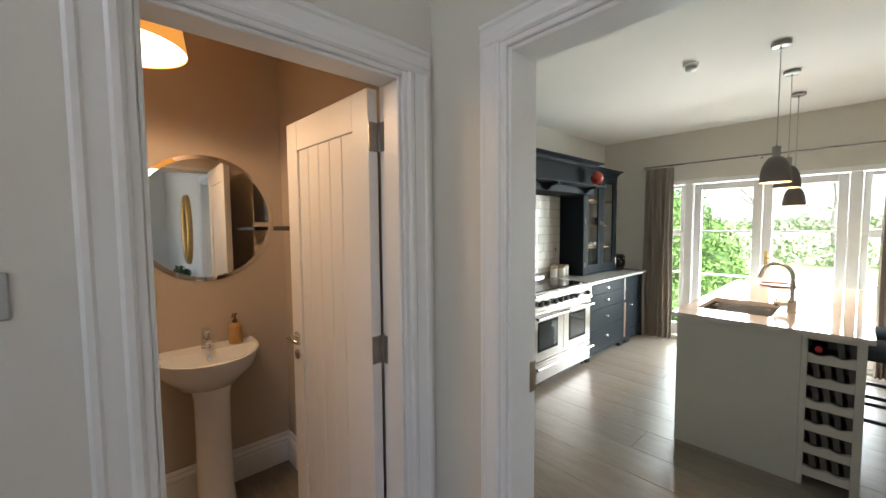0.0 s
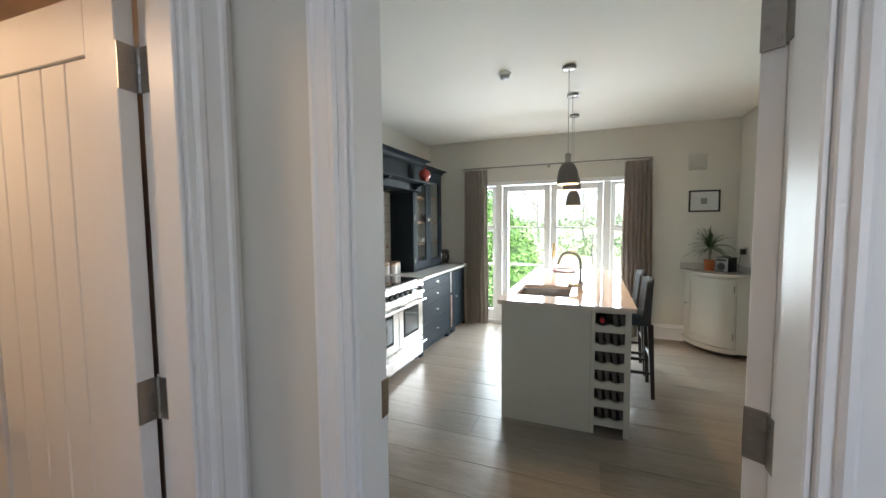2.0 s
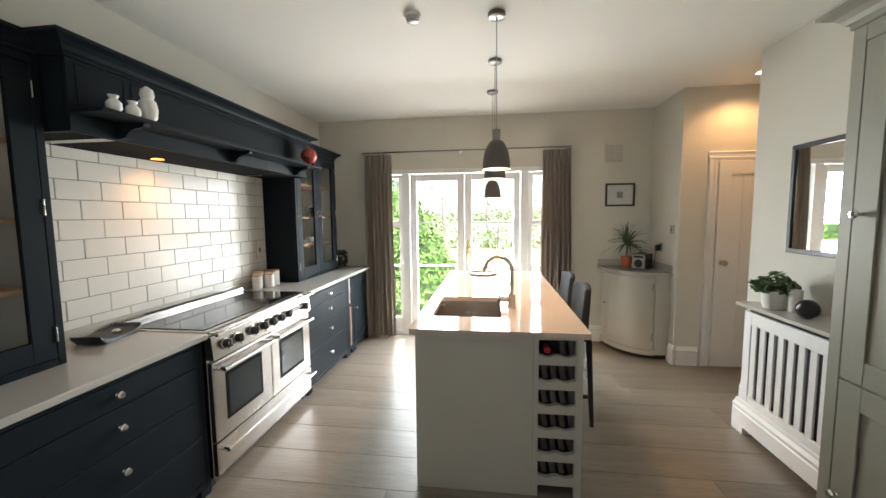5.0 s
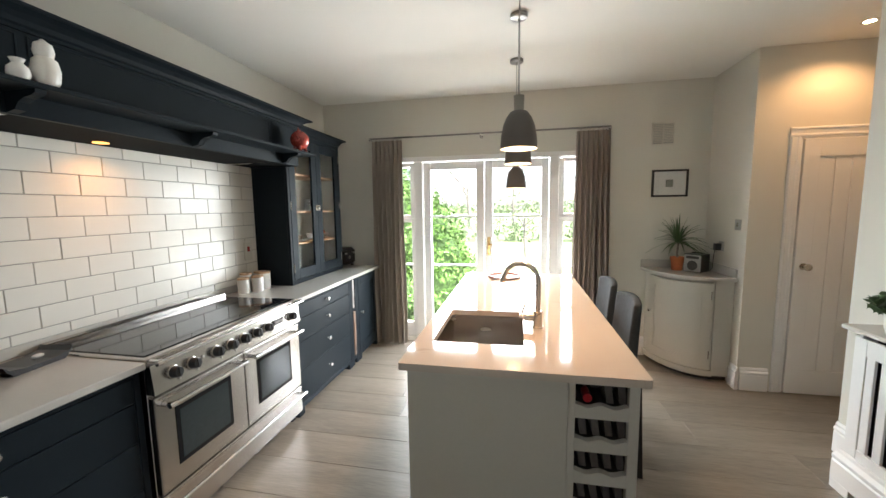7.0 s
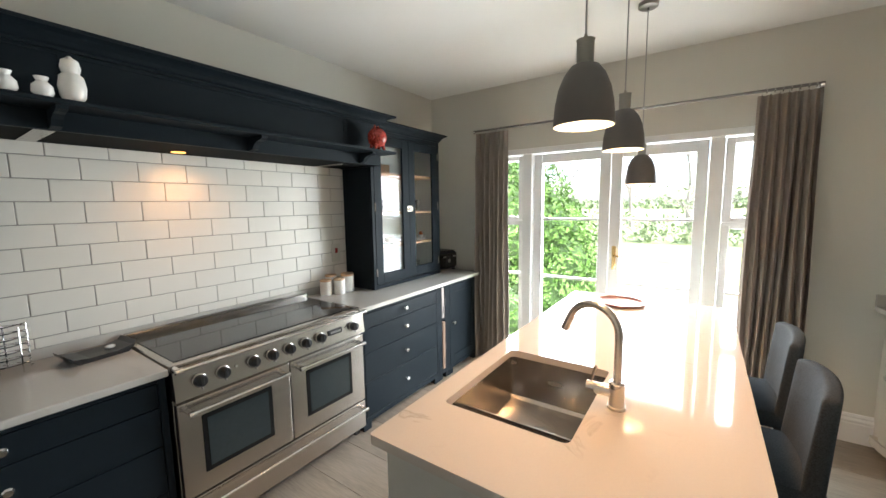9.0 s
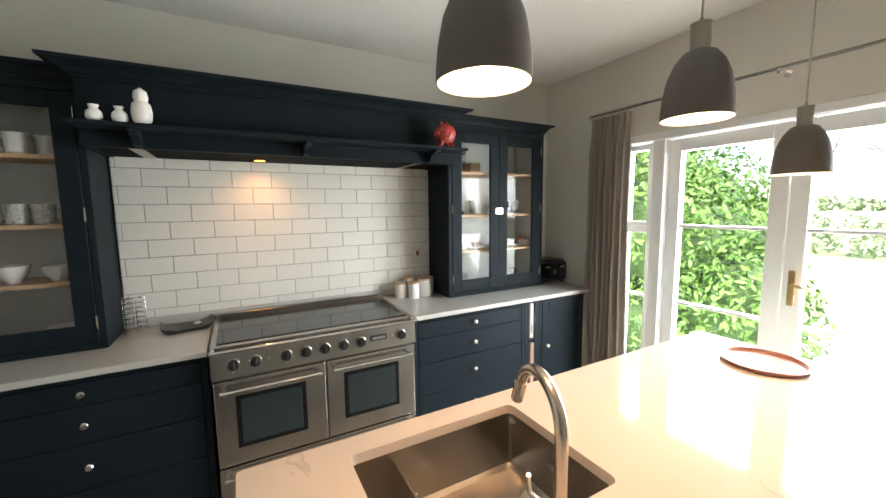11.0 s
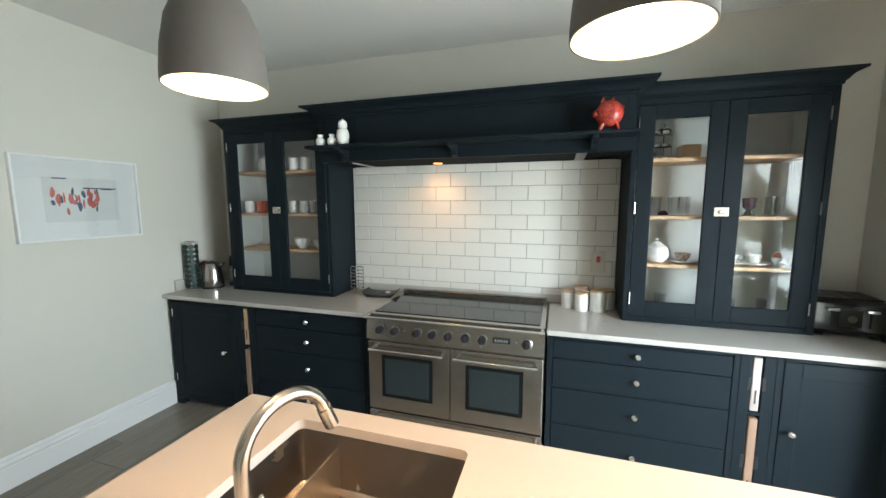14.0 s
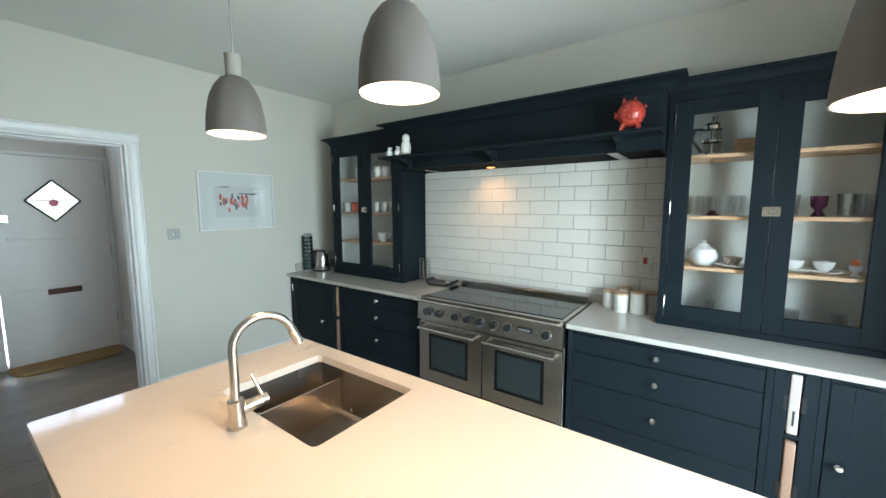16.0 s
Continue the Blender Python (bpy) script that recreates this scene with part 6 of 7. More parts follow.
tube("handle", [(4.745, 2.575, 1.985), (4.71, 2.56, 1.985), (4.7, 2.555, 1.93), (4.745, 2.575, 1.865)], 0.008, BLACK, cf, 10)
tube("plunger", [(4.79, 2.6, 1.86), (4.79, 2.6, 2.02)], 0.004, CHROME, cf, 8)
bxm = thing("tin_box", (4.93, 2.66, 1.84), "small brown box on the top dresser shelf", "box")
box("body", (4.89, 2.6, 1.8403), (4.985, 2.72, 1.925), OAK, bxm, 0.003)
# teapot
tp = thing("teapot", (4.79, 2.6, 1.235), "white china teapot on a dresser shelf", "teapot")
lathe("body", [(0, 0), (0.04, 0), (0.065, 0.03), (0.07, 0.055), (0.058, 0.09), (0.03, 0.108), (0, 0.11)], (4.79, 2.6, 1.2353), PORC, tp, 28)
lathe("lid", [(0.032, 0.108), (0.02, 0.12), (0.008, 0.124), (0.012, 0.136), (0, 0.142)], (4.79, 2.6, 1.2353), PORC, tp, 20)
tube("spout", [(4.80, 2.65, 1.275), (4.804, 2.68, 1.29), (4.805, 2.69, 1.325)], [0.016, 0.011, 0.008], PORC, tp, 10)
tube("handle", [(4.735, 2.615, 1.325), (4.705, 2.625, 1.33), (4.695, 2.63, 1.29), (4.727, 2.62, 1.265)], 0.006, PORC, tp, 10)
PATT = mat("patterned_china", (0.6, 0.5, 0.42), 0.25, vary=0.7, scale=70, fine=120)
for x, y in ((4.925, 2.58), (5.17, 2.6), (5.28, 2.6)):
    on_shelf("saucer", [(a * 0.75, b_) for a, b_ in PLATE], (x, y, 1.2353), PORC, "white china saucer on a dresser shelf", "saucer", 28)
    on_shelf("teacup", [(0, 0.004), (0.02, 0.002), (0.034, 0.02), (0.042, 0.048), (0.04, 0.048), (0.03, 0.022), (0, 0.01)], (x, y, 1.2455), PATT if x < 5 else PORC, "china teacup on its saucer", "teacup", 24)
for x, m2 in ((5.385, TERRA), (5.44, STRIPE)):
    ec = thing("egg_cup", (x, 2.58, 1.235), "white egg cup holding an egg" if m2 is TERRA else "pale patterned empty egg cup", "egg cup")
    lathe("cup", [(0, 0), (0.02, 0), (0.008, 0.016), (0.022, 0.034), (0.024, 0.05), (0.02, 0.05), (0, 0.03)], (x, 2.58, 1.2353), PORC, ec, 18)
    if m2 is TERRA:
        lathe("egg", [(0, 0.035), (0.018, 0.045), (0.02, 0.06), (0.012, 0.078), (0, 0.083)], (x, 2.58, 1.2353), m2, ec, 16)
for x, y in ((4.83, 2.62), (5.18, 2.6), (5.36, 2.62)):
    on_shelf("tumbler", TUMB, (x, y, 0.9268), DRINK, "clear glass tumbler on the dresser base", "glass", 20)

# hood shelf ornaments
PX, PY, PZ = 4.446, 2.215, 2.043
for x in (2.726, 2.812):
    on_shelf("white_vase", [(0, 0), (0.02, 0), (0.03, 0.018), (0.028, 0.04), (0.014, 0.056), (0.02, 0.07), (0.017, 0.07), (0.01, 0.058), (0, 0.05)], (x, 2.212, 1.9575), PORC, "small white bud vase on the hood shelf", "vase", 24)
ow = lathe("owl_ornament", [(0, 0), (0.024, 0), (0.036, 0.02), (0.04, 0.055), (0.034, 0.09), (0.024, 0.1), (0.029, 0.12), (0.024, 0.145), (0.01, 0.155), (0.006, 0.16), (0, 0.16)], (2.89, 2.215, 1.9575), CERAM, None, 28)
tagged(ow, "white textured owl ornament on the hood shelf", "ornament")
bm = bmesh.new()
bmesh.ops.create_uvsphere(bm, u_segments=24, v_segments=16, radius=0.068, matrix=Matrix.Translation((PX, PY, PZ)))
for a, b_ in ((-0.03, -0.02), (0.03, -0.02), (-0.03, 0.02), (0.03, 0.02)):
    add_tube(bm, [(PX + a, PY + b_, PZ - 0.047), (PX + a * 1.5, PY + b_ * 1.2, 1.9578)], [0.014, 0.008], 10)
add_tube(bm, [(PX - 0.032, PY - 0.01, PZ + 0.055), (PX - 0.034, PY - 0.013, PZ + 0.083)], [0.014, 0.002], 8)
add_tube(bm, [(PX + 0.013, PY + 0.005, PZ + 0.058), (PX + 0.02, PY + 0.005, PZ + 0.083)], [0.014, 0.002], 8)
add_tube(bm, [(PX - 0.062, PY - 0.015, PZ - 0.002), (PX - 0.078, PY - 0.02, PZ - 0.002)], [0.02, 0.017], 12)
add_tube(bm, [(PX + 0.055, PY + 0.005, PZ + 0.02), (PX + 0.068, PY + 0.01, PZ + 0.03), (PX + 0.06, PY + 0.01, PZ + 0.04)], 0.004, 8)
tagged(part("pig_ornament", bm, REDG, smooth=True), "mottled red glazed pig ornament on the hood shelf", "ornament")

# worktop things
k = thing("kettle", (1.62, 2.56, 0.895), "brushed steel kettle with a black handle", "kettle")
KX, KY = 1.46, 2.46
lathe("body", [(0, 0.012), (0.08, 0.012), (0.083, 0.02), (0.072, 0.13), (0.062, 0.195), (0.055, 0.205), (0, 0.21)], (KX, KY, 0.8952), STEEL, k, 32)
lathe("base", [(0, 0), (0.085, 0), (0.085, 0.012), (0, 0.012)], (KX, KY, 0.8952), BLACK, k, 28)
lathe("lid", [(0.05, 0.205), (0.04, 0.216), (0.01, 0.22), (0, 0.23)], (KX, KY, 0.8952), BLACK, k, 20)
tube("handle", [(KX - 0.035, KY - 0.035, 1.105), (KX - 0.078, KY - 0.078, 1.092), (KX - 0.092, KY - 0.092, 1.03), (KX - 0.08, KY - 0.08, 0.965), (KX - 0.054, KY - 0.054, 0.945)], 0.012, BLACK, k, 10)
prism("spout", [(KX + 0.05, 1.06), (KX + 0.05, 1.1), (KX + 0.088, 1.1)], "y", KY + 0.02, KY + 0.05, STEEL, k)
cm = thing("coffee_machine", (1.66, 2.6, 0.895), "black pod coffee machine on the worktop", "coffee machine")
bm = bmesh.new()
add_box(bm, (1.52, 2.63, 0.8954), (1.62, 2.765, 1.13), 0.012)
add_box(bm, (1.525, 2.565, 1.06), (1.615, 2.65, 1.15), 0.012)
add_box(bm, (1.525, 2.56, 0.8954), (1.62, 2.65, 0.92), 0.006)
part("body", bm, BLACK, cm)
tube("lever", [(1.57, 2.58, 1.148), (1.57, 2.63, 1.175), (1.57, 2.71, 1.14)], 0.008, CHROME, cm, 10)
pt = thing("pod_carousel", (1.362, 2.36, 0.895), "tall wire carousel filled with coffee pods", "pod holder")
bm = bmesh.new()
for a in range(0, 360, 45):
    x_, y_ = 1.362 + 0.05 * math.cos(radians(a)), 2.36 + 0.05 * math.sin(radians(a))
    add_tube(bm, [(x_, y_, 0.897), (x_, y_, 1.285)], 0.002, 6)
for z in (0.898, 1.285):
    add_tube(bm, [(1.362 + 0.05 * math.cos(radians(a)), 2.36 + 0.05 * math.sin(radians(a)), z) for a in range(0, 361, 24)], 0.003, 6, cap=False)
part("frame", bm, CHROME, pt, "chrome wire frame")
podm = [mat("pod_green", (0.012, 0.04, 0.026), 0.35, 0.4), BLACK, mat("pod_teal", (0.015, 0.03, 0.035), 0.35, 0.4)]
for j in range(9):
    for q, a in enumerate((235, 280, 325, 10)):
        x_, y_ = 1.362 + 0.036 * math.cos(radians(a)), 2.36 + 0.036 * math.sin(radians(a))
        lathe("pod", [(0, 0), (0.014, 0.002), (0.018, 0.014), (0.0205, 0.016), (0, 0.017)], (0, 0, 0), podm[(j + q) % 3], pt, 12, m=Matrix.Translation((x_, y_, 0.93 + j * 0.0395)) @ pose(0, 0, 0, 0, 0, a) @ pose(0, 0, 0, 0, 90))
rp = thing("red_canister", (1.47, 2.62, 0.895), "small red canister behind the kettle", "canister")
lathe("body", [(0, 0), (0.027, 0), (0.027, 0.19), (0.018, 0.215), (0, 0.22)], (1.365, 2.475, 0.8954), mat("red_tin", (0.35, 0.03, 0.03), 0.35), rp, 20)
ts = thing("toaster", (5.67, 2.55, 0.895), "black and chrome four-slice toaster", "toaster")
tm = pose(5.672, 2.575, 0.8953, 0, 0, -6)
SMOKE = mat("smoked_chrome", (0.09, 0.087, 0.084), 0.2, 1.0, vary=0.04, bump=0)
box("body", (-0.155, -0.125, 0.012), (0.155, 0.125, 0.2), BLACK, ts, 0.03, m=tm)
box("front_panel", (-0.14, -0.132, 0.035), (0.14, -0.122, 0.178), SMOKE, ts, 0.006, m=tm)
box("top_plate", (-0.135, -0.105, 0.198), (0.135, 0.105, 0.2035), SMOKE, ts, 0.002, m=tm)
for x in (-0.11, 0.11):
    for y in (-0.11, 0.11):
        box("foot", (x - 0.015, y - 0.012, 0), (x + 0.015, y + 0.012, 0.014), BLACK, ts, 0.002, m=tm)
for x in (-0.1, -0.035, 0.035, 0.1):
    box("slot", (x - 0.014, -0.085, 0.2025), (x + 0.014, 0.085, 0.2045), BLACK, ts, 0, m=tm)
for x in (-0.075, 0.075):
    box("lever_slot", (x - 0.004, -0.1335, 0.06), (x + 0.004, -0.1315, 0.15), BLACK, ts, 0, m=tm)
    box("lever", (x - 0.024, -0.156, 0.14), (x + 0.024, -0.131, 0.156), CHROME, ts, 0.004, m=tm)
box("dial_plate", (-0.045, -0.1345, 0.06), (0.045, -0.1315, 0.15), BLACK, ts, 0.002, m=tm)
lathe("dial", [(0, 0), (0.022, 0), (0.02, 0.014), (0, 0.014)], (0, 0, 0), CHROME, ts, 20, m=tm @ Matrix.Translation((0, -0.1345, 0.105)) @ pose(0, 0, 0, 90))
pg = thing("wall_plug", (5.6, 2.76, 1.13), "black plug in a wall socket above the toaster", "plug")
box("socket_plate", (5.55, 2.771, 1.10), (5.70, 2.7795, 1.185), PORC, pg, 0.003, "white socket plate")
box("plug", (5.565, 2.735, 1.115), (5.613, 2.771, 1.168), BLACK, pg, 0.008)
tube("cable", [(5.589, 2.742, 1.118), (5.586, 2.735, 1.07), (5.61, 2.74, 1.0), (5.62, 2.745, 0.9)], 0.0035, BLACK, pg, 8)
wr = thing("wire_rack", (2.7, 2.7, 0.895), "round chrome wire cutlery basket", "wire basket")
for j in range(7):
    bm = bmesh.new()
    add_tube(bm, [(2.70 + 0.05 * math.cos(radians(a)), 2.67 + 0.05 * math.sin(radians(a)), 0.91 + 0.028 * j + 0.028 * a / 360) for a in range(0, 361, 20)], 0.0028, 6, cap=False)
    part("coil", bm, CHROME, wr, smooth=True)
for a in (20, 110, 200, 290):
    bm = bmesh.new()
    x_, y_ = 2.70 + 0.05 * math.cos(radians(a)), 2.67 + 0.05 * math.sin(radians(a))
    add_tube(bm, [(x_, y_, 0.8965), (x_, y_, 1.09)], 0.0028, 6)
    part("upright", bm, CHROME, wr, smooth=True)
tr = thing("slate_dish", (2.92, 2.6, 0.895), "black curved slate dish with a white pebble", "dish")
bm = bmesh.new()
tmm = pose(2.945, 2.60, 0.8953, 0, 0, 8) @ Matrix.Diagonal((0.84, 0.84, 0.84, 1))
poly = [(-0.15, 0.055), (-0.13, 0.035), (-0.06, 0.022), (0.06, 0.022), (0.13, 0.035), (0.15, 0.055), (0.14, 0.03), (0.11, 0.0), (-0.11, 0.0), (-0.14, 0.03)]
add_prism(bm, poly, "y", -0.09, 0.09)
bmesh.ops.transform(bm, matrix=tmm, verts=bm.verts)
part("dish", bm, BLACK, tr)
bm = bmesh.new()
bmesh.ops.create_uvsphere(bm, u_segments=16, v_segments=10, radius=0.02, matrix=tmm @ Matrix.Translation((0.06, 0, 0.03)) @ Matrix.Diagonal((1.3, 1, 0.6, 1)))
part("pebble", bm, PORC, tr, "white pebble", smooth=True)
for x, y, r_, h_ in ((4.295, 2.66, 0.043, 0.118), (4.38, 2.705, 0.043, 0.14), (4.375, 2.60, 0.042, 0.122), (4.475, 2.62, 0.05, 0.138), (4.54, 2.70, 0.049, 0.128)):
    jr = thing("storage_jar", (x, y, 0.895), "cream ceramic storage jar with a pale wooden lid", "jar", "jars beside the range")
    lathe("jar", [(0, 0), (r_ * 0.96, 0), (r_, 0.006), (r_, h_ - 0.012), (r_ * 0.97, h_ - 0.012), (0, h_ - 0.012)], (x, y, 0.8953), CERAM, jr, 28)
    lathe("lid", [(r_ * 0.95, 0), (r_ * 1.02, 0), (r_ * 1.02, 0.012), (0, 0.012)], (x, y, 0.8953 + h_ - 0.0115), OAK, jr, 28, "pale wooden lid")
sp = thing("cooker_switch", (4.48, 2.765, 1.2), "white cooker switch with a red rocker", "switch")
box("plate", (4.437, 2.748, 1.125), (4.523, 2.7565, 1.27), WALL, sp, 0.003)
box("rocker", (4.468, 2.742, 1.195), (4.492, 2.748, 1.235), mat("red_plastic", (0.35, 0.02, 0.02), 0.35), sp, 0.002, "red rocker")
wb = thing("wine_bottle", (3.3, 0.34, 0.8), "dark wine bottle with a red cap in the rack", "wine bottle")
bmx = pose(3.56, 0.345, 0.808, 0, -90, 0)
lathe("bottle", [(0, 0), (0.036, 0), (0.037, 0.19), (0.03, 0.22), (0.015, 0.25), (0.0145, 0.27), (0, 0.27)], (0, 0, 0), mat("dark_bottle_glass", (0.012, 0.016, 0.01), 0.08), wb, 24, m=bmx)
lathe("cap", [(0.0152, 0.255), (0.0158, 0.31), (0.0165, 0.312), (0.0165, 0.322), (0, 0.323)], (0, 0, 0), mat("red_foil", (0.45, 0.02, 0.03), 0.3, 0.4), wb, 20, "red foil cap", m=bmx)
db = thing("dish_brush", (3.5, 0.62, 0.7), "white and blue dish brush in the sink", "brush")
tube("handle", [(3.5, 0.64, 0.71), (3.49, 0.60, 0.80), (3.485, 0.585, 0.87)], [0.006, 0.006, 0.008], PORC, db, 10)
lathe("head", [(0, 0), (0.028, 0), (0.03, 0.02), (0.01, 0.03), (0, 0.03)], (3.5, 0.645, 0.6905), mat("blue_plastic", (0.05, 0.12, 0.4), 0.4), db, 20)

# ---- tiles on the range wall ----
tw = structure("tile_bed", [((2.64, 2.7605, 0.9485), (4.59, 2.779, 1.873))], GROUT, "grey grout behind white wall tiles", "tiling")
PX, PZ, G = 0.2243, 0.1022, 0.0035
cache = {}


def tile_mesh(w, h):
    key = (round(w, 4), round(h, 4))
    if key not in cache:
        bm = bmesh.new()
        add_box(bm, (-w / 2, -0.004, -h / 2), (w / 2, 0.004, h / 2), 0.002)
        me = mesh_of("tile", bm)
        me.materials.append(TILE)
        cache[key] = me
    return cache[key]


trnd = random.Random(4)
for rw in range(11):
    z0 = 1.8137 - (10 - rw) * PZ + PZ
    lo, hi = z0 - PZ + G / 2, z0 - G / 2
    lo, hi = max(lo, 0.9495), min(hi, 1.8725)
    if hi - lo < 0.01:
        continue
    off = 2.773 + (PX / 2 if (10 - rw) % 2 == 0 else 0)
    x = off - 2 * PX
    while x < 4.6:
        a, b_ = max(x + G / 2, 2.6415), min(x + PX - G / 2, 4.5885)
        if b_ - a > 0.012:
            o = part("tile", tile_mesh(b_ - a, hi - lo), TILE, None)
            o.parent = tw
            o.matrix_basis = pose((a + b_) / 2, 2.7595, (lo + hi) / 2, trnd.uniform(-0.25, 0.25), 0, trnd.uniform(-0.25, 0.25))
        x += PX

# ---- planks ----
fl = scene.objects["floor"]
pcache = {}


def plank_mesh(w, l):
    key = (round(w, 3), round(l, 2))
    if key not in pcache:
        bm = bmesh.new()
        add_box(bm, (-w / 2, -l / 2, -0.012), (w / 2, l / 2, 0.0), 0.0012)
        me = mesh_of("plank", bm)
        me.materials.append(FLOORW)
        pcache[key] = me
    return pcache[key]


prnd = random.Random(11)
PW, PL = 0.285, 2.0
x = -0.8
row = 0
while x < 6.11:
    y = -3.3 - prnd.uniform(0.2, 1.8)
    while y < 2.95:
        a, b_ = max(y, -3.29), min(y + PL, 2.94)
        if b_ - a > 0.05:
            w_ = min(PW, 6.115 - x) - 0.0018
            if w_ > 0.02:
                l_ = round(b_ - a - 0.003, 2)
                o = part("plank", plank_mesh(w_, l_), FLOORW, None)
                o.parent = fl
                o.matrix_basis = pose(x + w_ / 2, (a + b_) / 2, 0.0)
        y += PL
    x += PW
    row += 1

# ---- garden ----
def ground():
    bm = bmesh.new()
    vs = [bm.verts.new(c_) for c_ in ((-400, -400, -0.16), (400, -400, -0.16), (400, 400, -0.16), (-400, 400, -0.16))]
    bm.faces.new(vs)
    return tagged(part("ground", bm, LAWN), "green lawn reaching into the distance", "lawn", kind="structure")


ground()
# pale ground added so the front door's gap and pane read as white daylight
tagged(boxes("driveway", [((-30, -15, -0.155), (-0.85, 15, -0.14))], PAVE), "pale ground added to whiten what shows past the front door", "driveway", kind="structure")
pv = tagged(boxes("patio", [((6.12, -2.5, -0.15), (10.4, 4.2, -0.075))], GAP), "joint bed of a pale paved terrace", "patio", kind="structure")
bm = bmesh.new()
add_box(bm, (-0.2965, -0.2965, -0.02), (0.2965, 0.2965, 0.0), 0.004)
slab = mesh_of("paving_slab", bm)
slab.materials.append(PAVE)
for a in range(7):
    for b_ in range(11):
        o = new("paving_slab", slab)
        o.parent = pv
        o.matrix_basis = pose(6.42 + a * 0.6, -2.2 + b_ * 0.6, -0.06 + prnd.uniform(-0.002, 0.002))


def leaf_cloud(name, blobs, count, size, material, parent, seed, flat=0.0):
    """Many small bent leaves near the skins of overlapping blobs (centre, radii)."""
    rg = np.random.RandomState(seed)
    vol = np.array([b_[1][0] * b_[1][1] + b_[1][1] * b_[1][2] for b_ in blobs])
    pick = rg.choice(len(blobs), count, p=vol / vol.sum())
    d = rg.normal(size=(count, 3))
    d /= np.linalg.norm(d, axis=1)[:, None]
    c = np.array([b_[0] for b_ in blobs])[pick]
    r = np.array([b_[1] for b_ in blobs])[pick]
    depth = 1 - 0.35 * rg.rand(count) ** 2 + 0.12 * rg.rand(count)
    pos = c + r * d * depth[:, None]
    nrm = d + 0.9 * rg.normal(size=(count, 3))
    nrm /= np.linalg.norm(nrm, axis=1)[:, None]
    a = np.cross(nrm, rg.normal(size=(count, 3)))
    a /= np.linalg.norm(a, axis=1)[:, None]
    b2 = np.cross(nrm, a)
    s = size * (0.6 + 0.8 * rg.rand(count))[:, None]
    quads = np.stack([pos - a * s, pos + b2 * s * 0.42 + nrm * s * 0.12, pos + a * s, pos - b2 * s * 0.42 + nrm * s * 0.12], axis=1).reshape(-1, 3)
    keep = np.repeat(pos[:, 2] > -0.12, 4)
    quads = quads[keep]
    me = bpy.data.meshes.new(name)
    me.from_pydata(quads.tolist(), [], np.arange(len(quads)).reshape(-1, 4).tolist())
    me.materials.append(material)
    ob = new(name, me)
    if parent:
        ob.parent = parent
        ob.matrix_parent_inverse = parent.matrix_basis.inverted()
    return ob


hd = thing("laurel_shrub", (8.0, 2.6, -0.15), "large glossy green laurel shrub by the terrace", "shrub")
blobs = [((7.5, 1.95, 0.35), (0.75, 0.72, 0.8)), ((7.7, 2.3, 0.95), (0.8, 0.8, 0.85)), ((7.3, 2.7, 1.2), (0.8, 0.75, 0.9)), ((8.2, 2.75, 0.6), (0.9, 0.9, 1.0)), ((7.1, 3.3, 1.3), (0.85, 0.8, 1.15)), ((7.7, 3.0, 1.75), (0.7, 0.7, 0.65)), ((7.2, 3.9, 1.3), (0.9, 0.8, 1.2)), ((8.6, 2.9, 1.2), (0.9, 0.9, 1.2)), ((7.0, 2.5, 0.2), (0.6, 0.6, 0.6)), ((7.35, 1.75, 0.75), (0.42, 0.4, 0.5))]
for k in range(5):
    tube("stem", [(7.6 + 0.1 * k, 2.3 + 0.15 * k, -0.16), (7.5 + 0.1 * k, 2.4 + 0.12 * k, 0.6), (7.4 + 0.12 * k, 2.5 + 0.15 * k, 1.3)], [0.04, 0.03, 0.015], BARK, hd, 8)
leaf_cloud("foliage", blobs, 36000, 0.04, LEAFB, hd, 1)
# solid cores in darker green stand for the shade deep between the leaves
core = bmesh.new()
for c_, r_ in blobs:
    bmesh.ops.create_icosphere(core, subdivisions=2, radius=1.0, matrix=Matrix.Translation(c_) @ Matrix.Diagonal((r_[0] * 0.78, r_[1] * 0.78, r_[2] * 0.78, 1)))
part("inner_growth", core, mat("inner_growth", (0.028, 0.058, 0.012), 0.9, vary=0.4), hd, "dark green core painted as the shade between leaves")

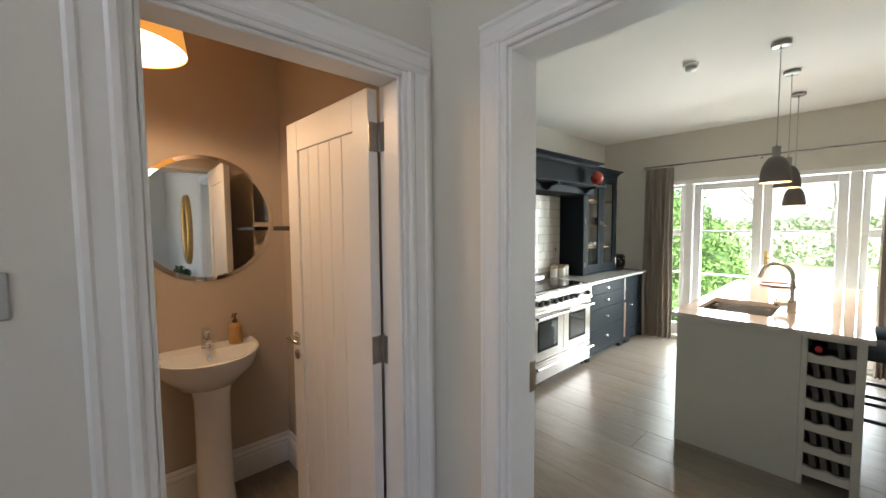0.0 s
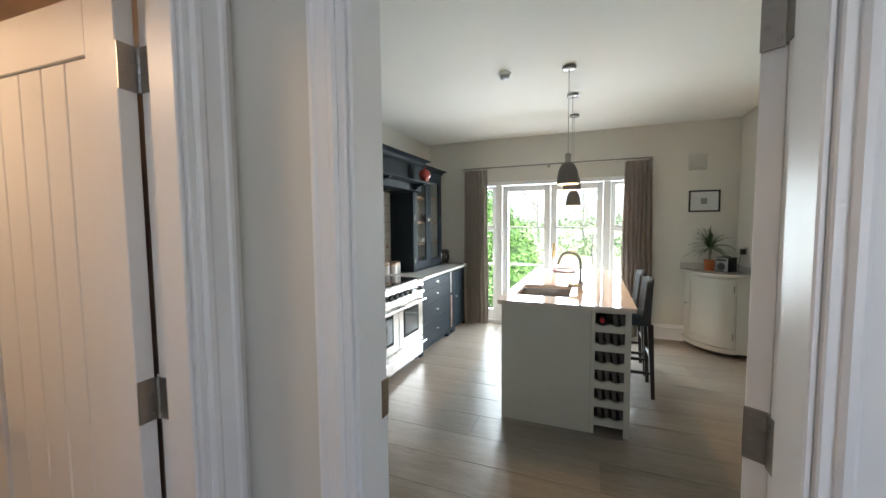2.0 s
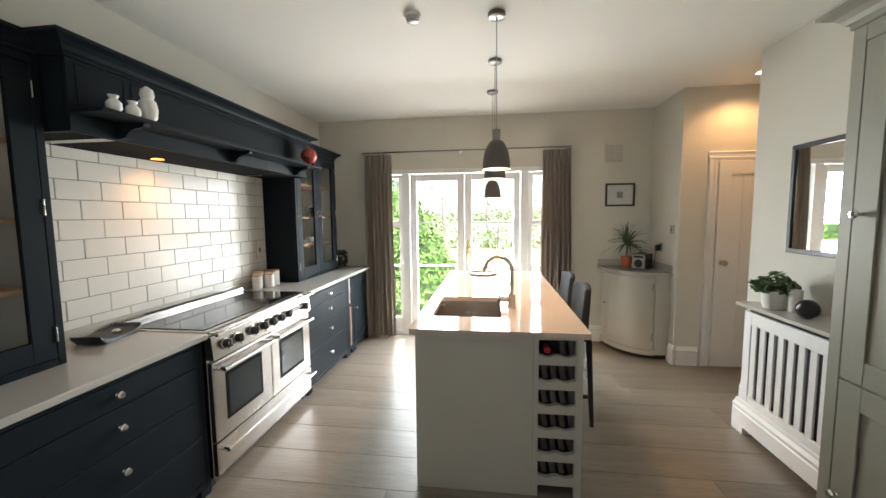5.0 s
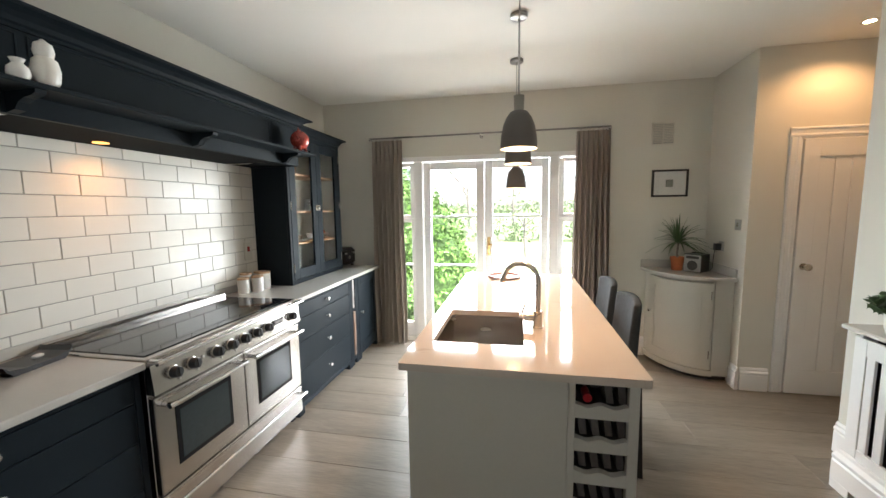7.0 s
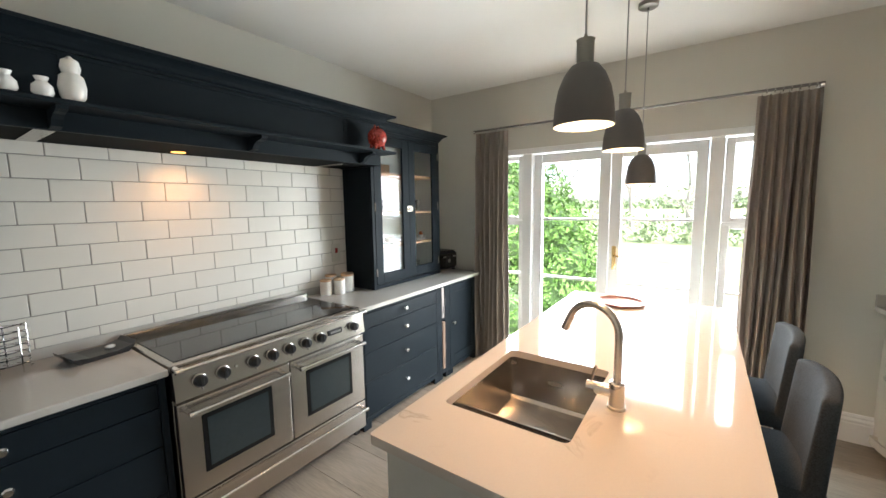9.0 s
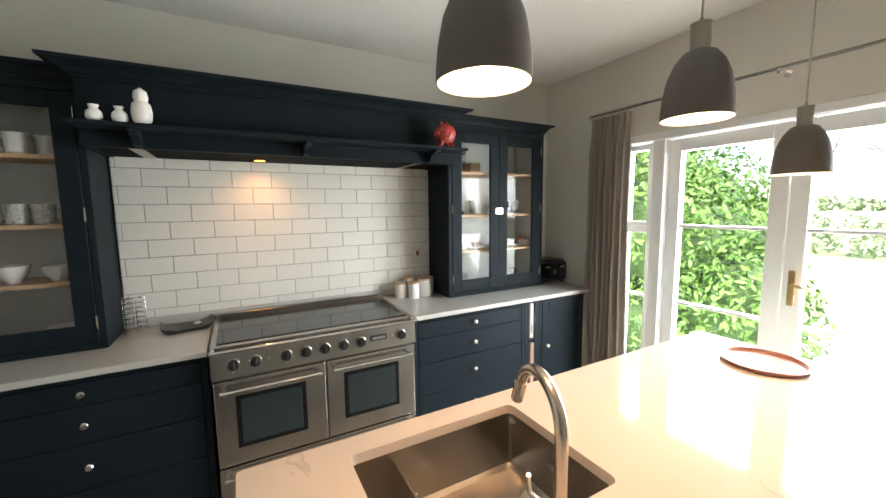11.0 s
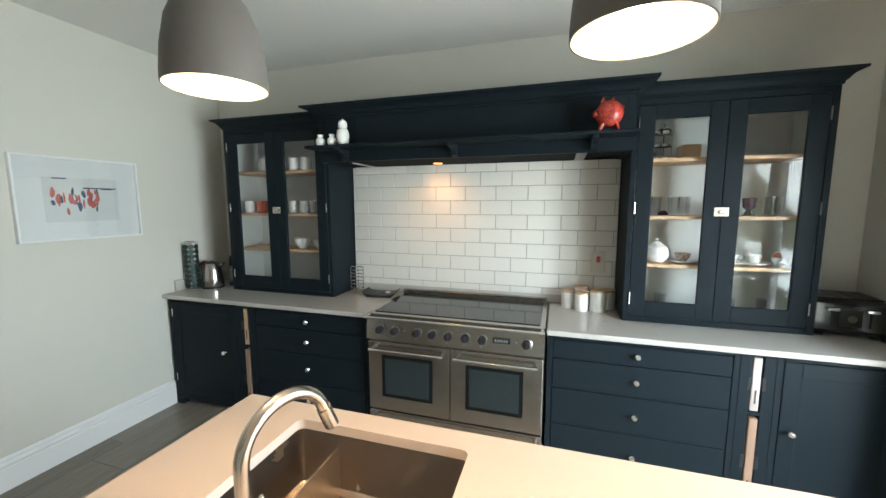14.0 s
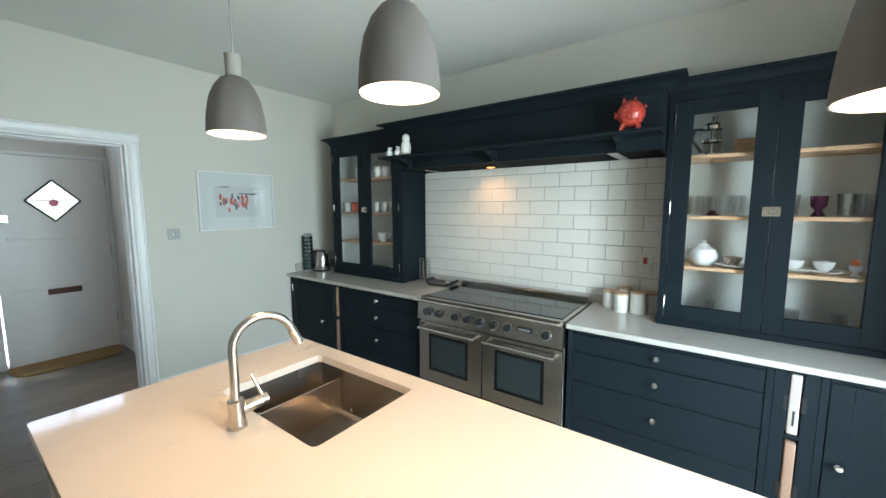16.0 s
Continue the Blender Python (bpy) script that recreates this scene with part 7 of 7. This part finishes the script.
fh = thing("far_hedge", (21, 0, -0.15), "clipped green hedge at the end of the lawn", "hedge")
hb = [((21 + random.Random(k).uniform(-0.4, 0.4), -24 + 1.5 * k, 0.2), (0.9, 1.2, 0.7 + 0.3 * random.Random(k + 50).random())) for k in range(32)]
leaf_cloud("foliage", hb, 14000, 0.12, HAZYLEAF, fh, 3)


def tree(x, y, h, seed, leafy):
    rnd = random.Random(seed)
    t_ = thing("tree", (x, y, -0.16), "slender garden tree with thin spring foliage", "tree", "trees beyond the lawn")
    bm = bmesh.new()
    tips = []

    def grow(p, d, L, r, lvl):
        q = p + d * L
        midp = p + d * L * 0.5 + Vector((rnd.uniform(-1, 1), rnd.uniform(-1, 1), 0)) * L * 0.05
        add_tube(bm, [p, midp, q], [r, r * 0.8, r * 0.6], 6)
        if lvl == 0:
            tips.append(q)
            return
        for _ in range(3 if lvl > 1 else 4):
            ax = Vector((rnd.uniform(-1, 1), rnd.uniform(-1, 1), rnd.uniform(-0.1, 0.8))).normalized()
            grow(p + d * L * rnd.uniform(0.45, 1.0), (d * 0.75 + ax * 0.75).normalized(), L * rnd.uniform(0.55, 0.75), r * 0.5, lvl - 1)
    grow(Vector((x, y, -0.16)), Vector((0.02, 0.03, 1)).normalized(), h * 0.42, h * 0.016, 3)
    part("trunk", bm, BARK, t_)
    if leafy:
        leaf_cloud("crown", [(tuple(p), (0.5, 0.5, 0.4)) for p in tips], leafy, 0.07, HAZYLEAF, t_, seed)


for x, y, h, sd, lf in ((24, 0.8, 6.5, 1, 250), (26, -3.2, 7.5, 2, 300), (32, 4.5, 8, 3, 400), (24, -6.5, 7, 4, 300), (34, 10, 9, 5, 400), (14.5, 0.35, 3.2, 6, 150)):
    tree(x, y, h, sd, lf)
fw = thing("far_wood", (110, 0, -0.15), "hazy band of distant green trees", "trees", kind="stuff")
wbm = [((110 + 6 * random.Random(k).random(), -90 + 5 * k, 0.8), (3.5, 4.5, 1.2 + 1.6 * random.Random(k + 9).random())) for k in range(36)]
leaf_cloud("foliage", wbm, 9000, 0.6, HAZYLEAF, fw, 7)
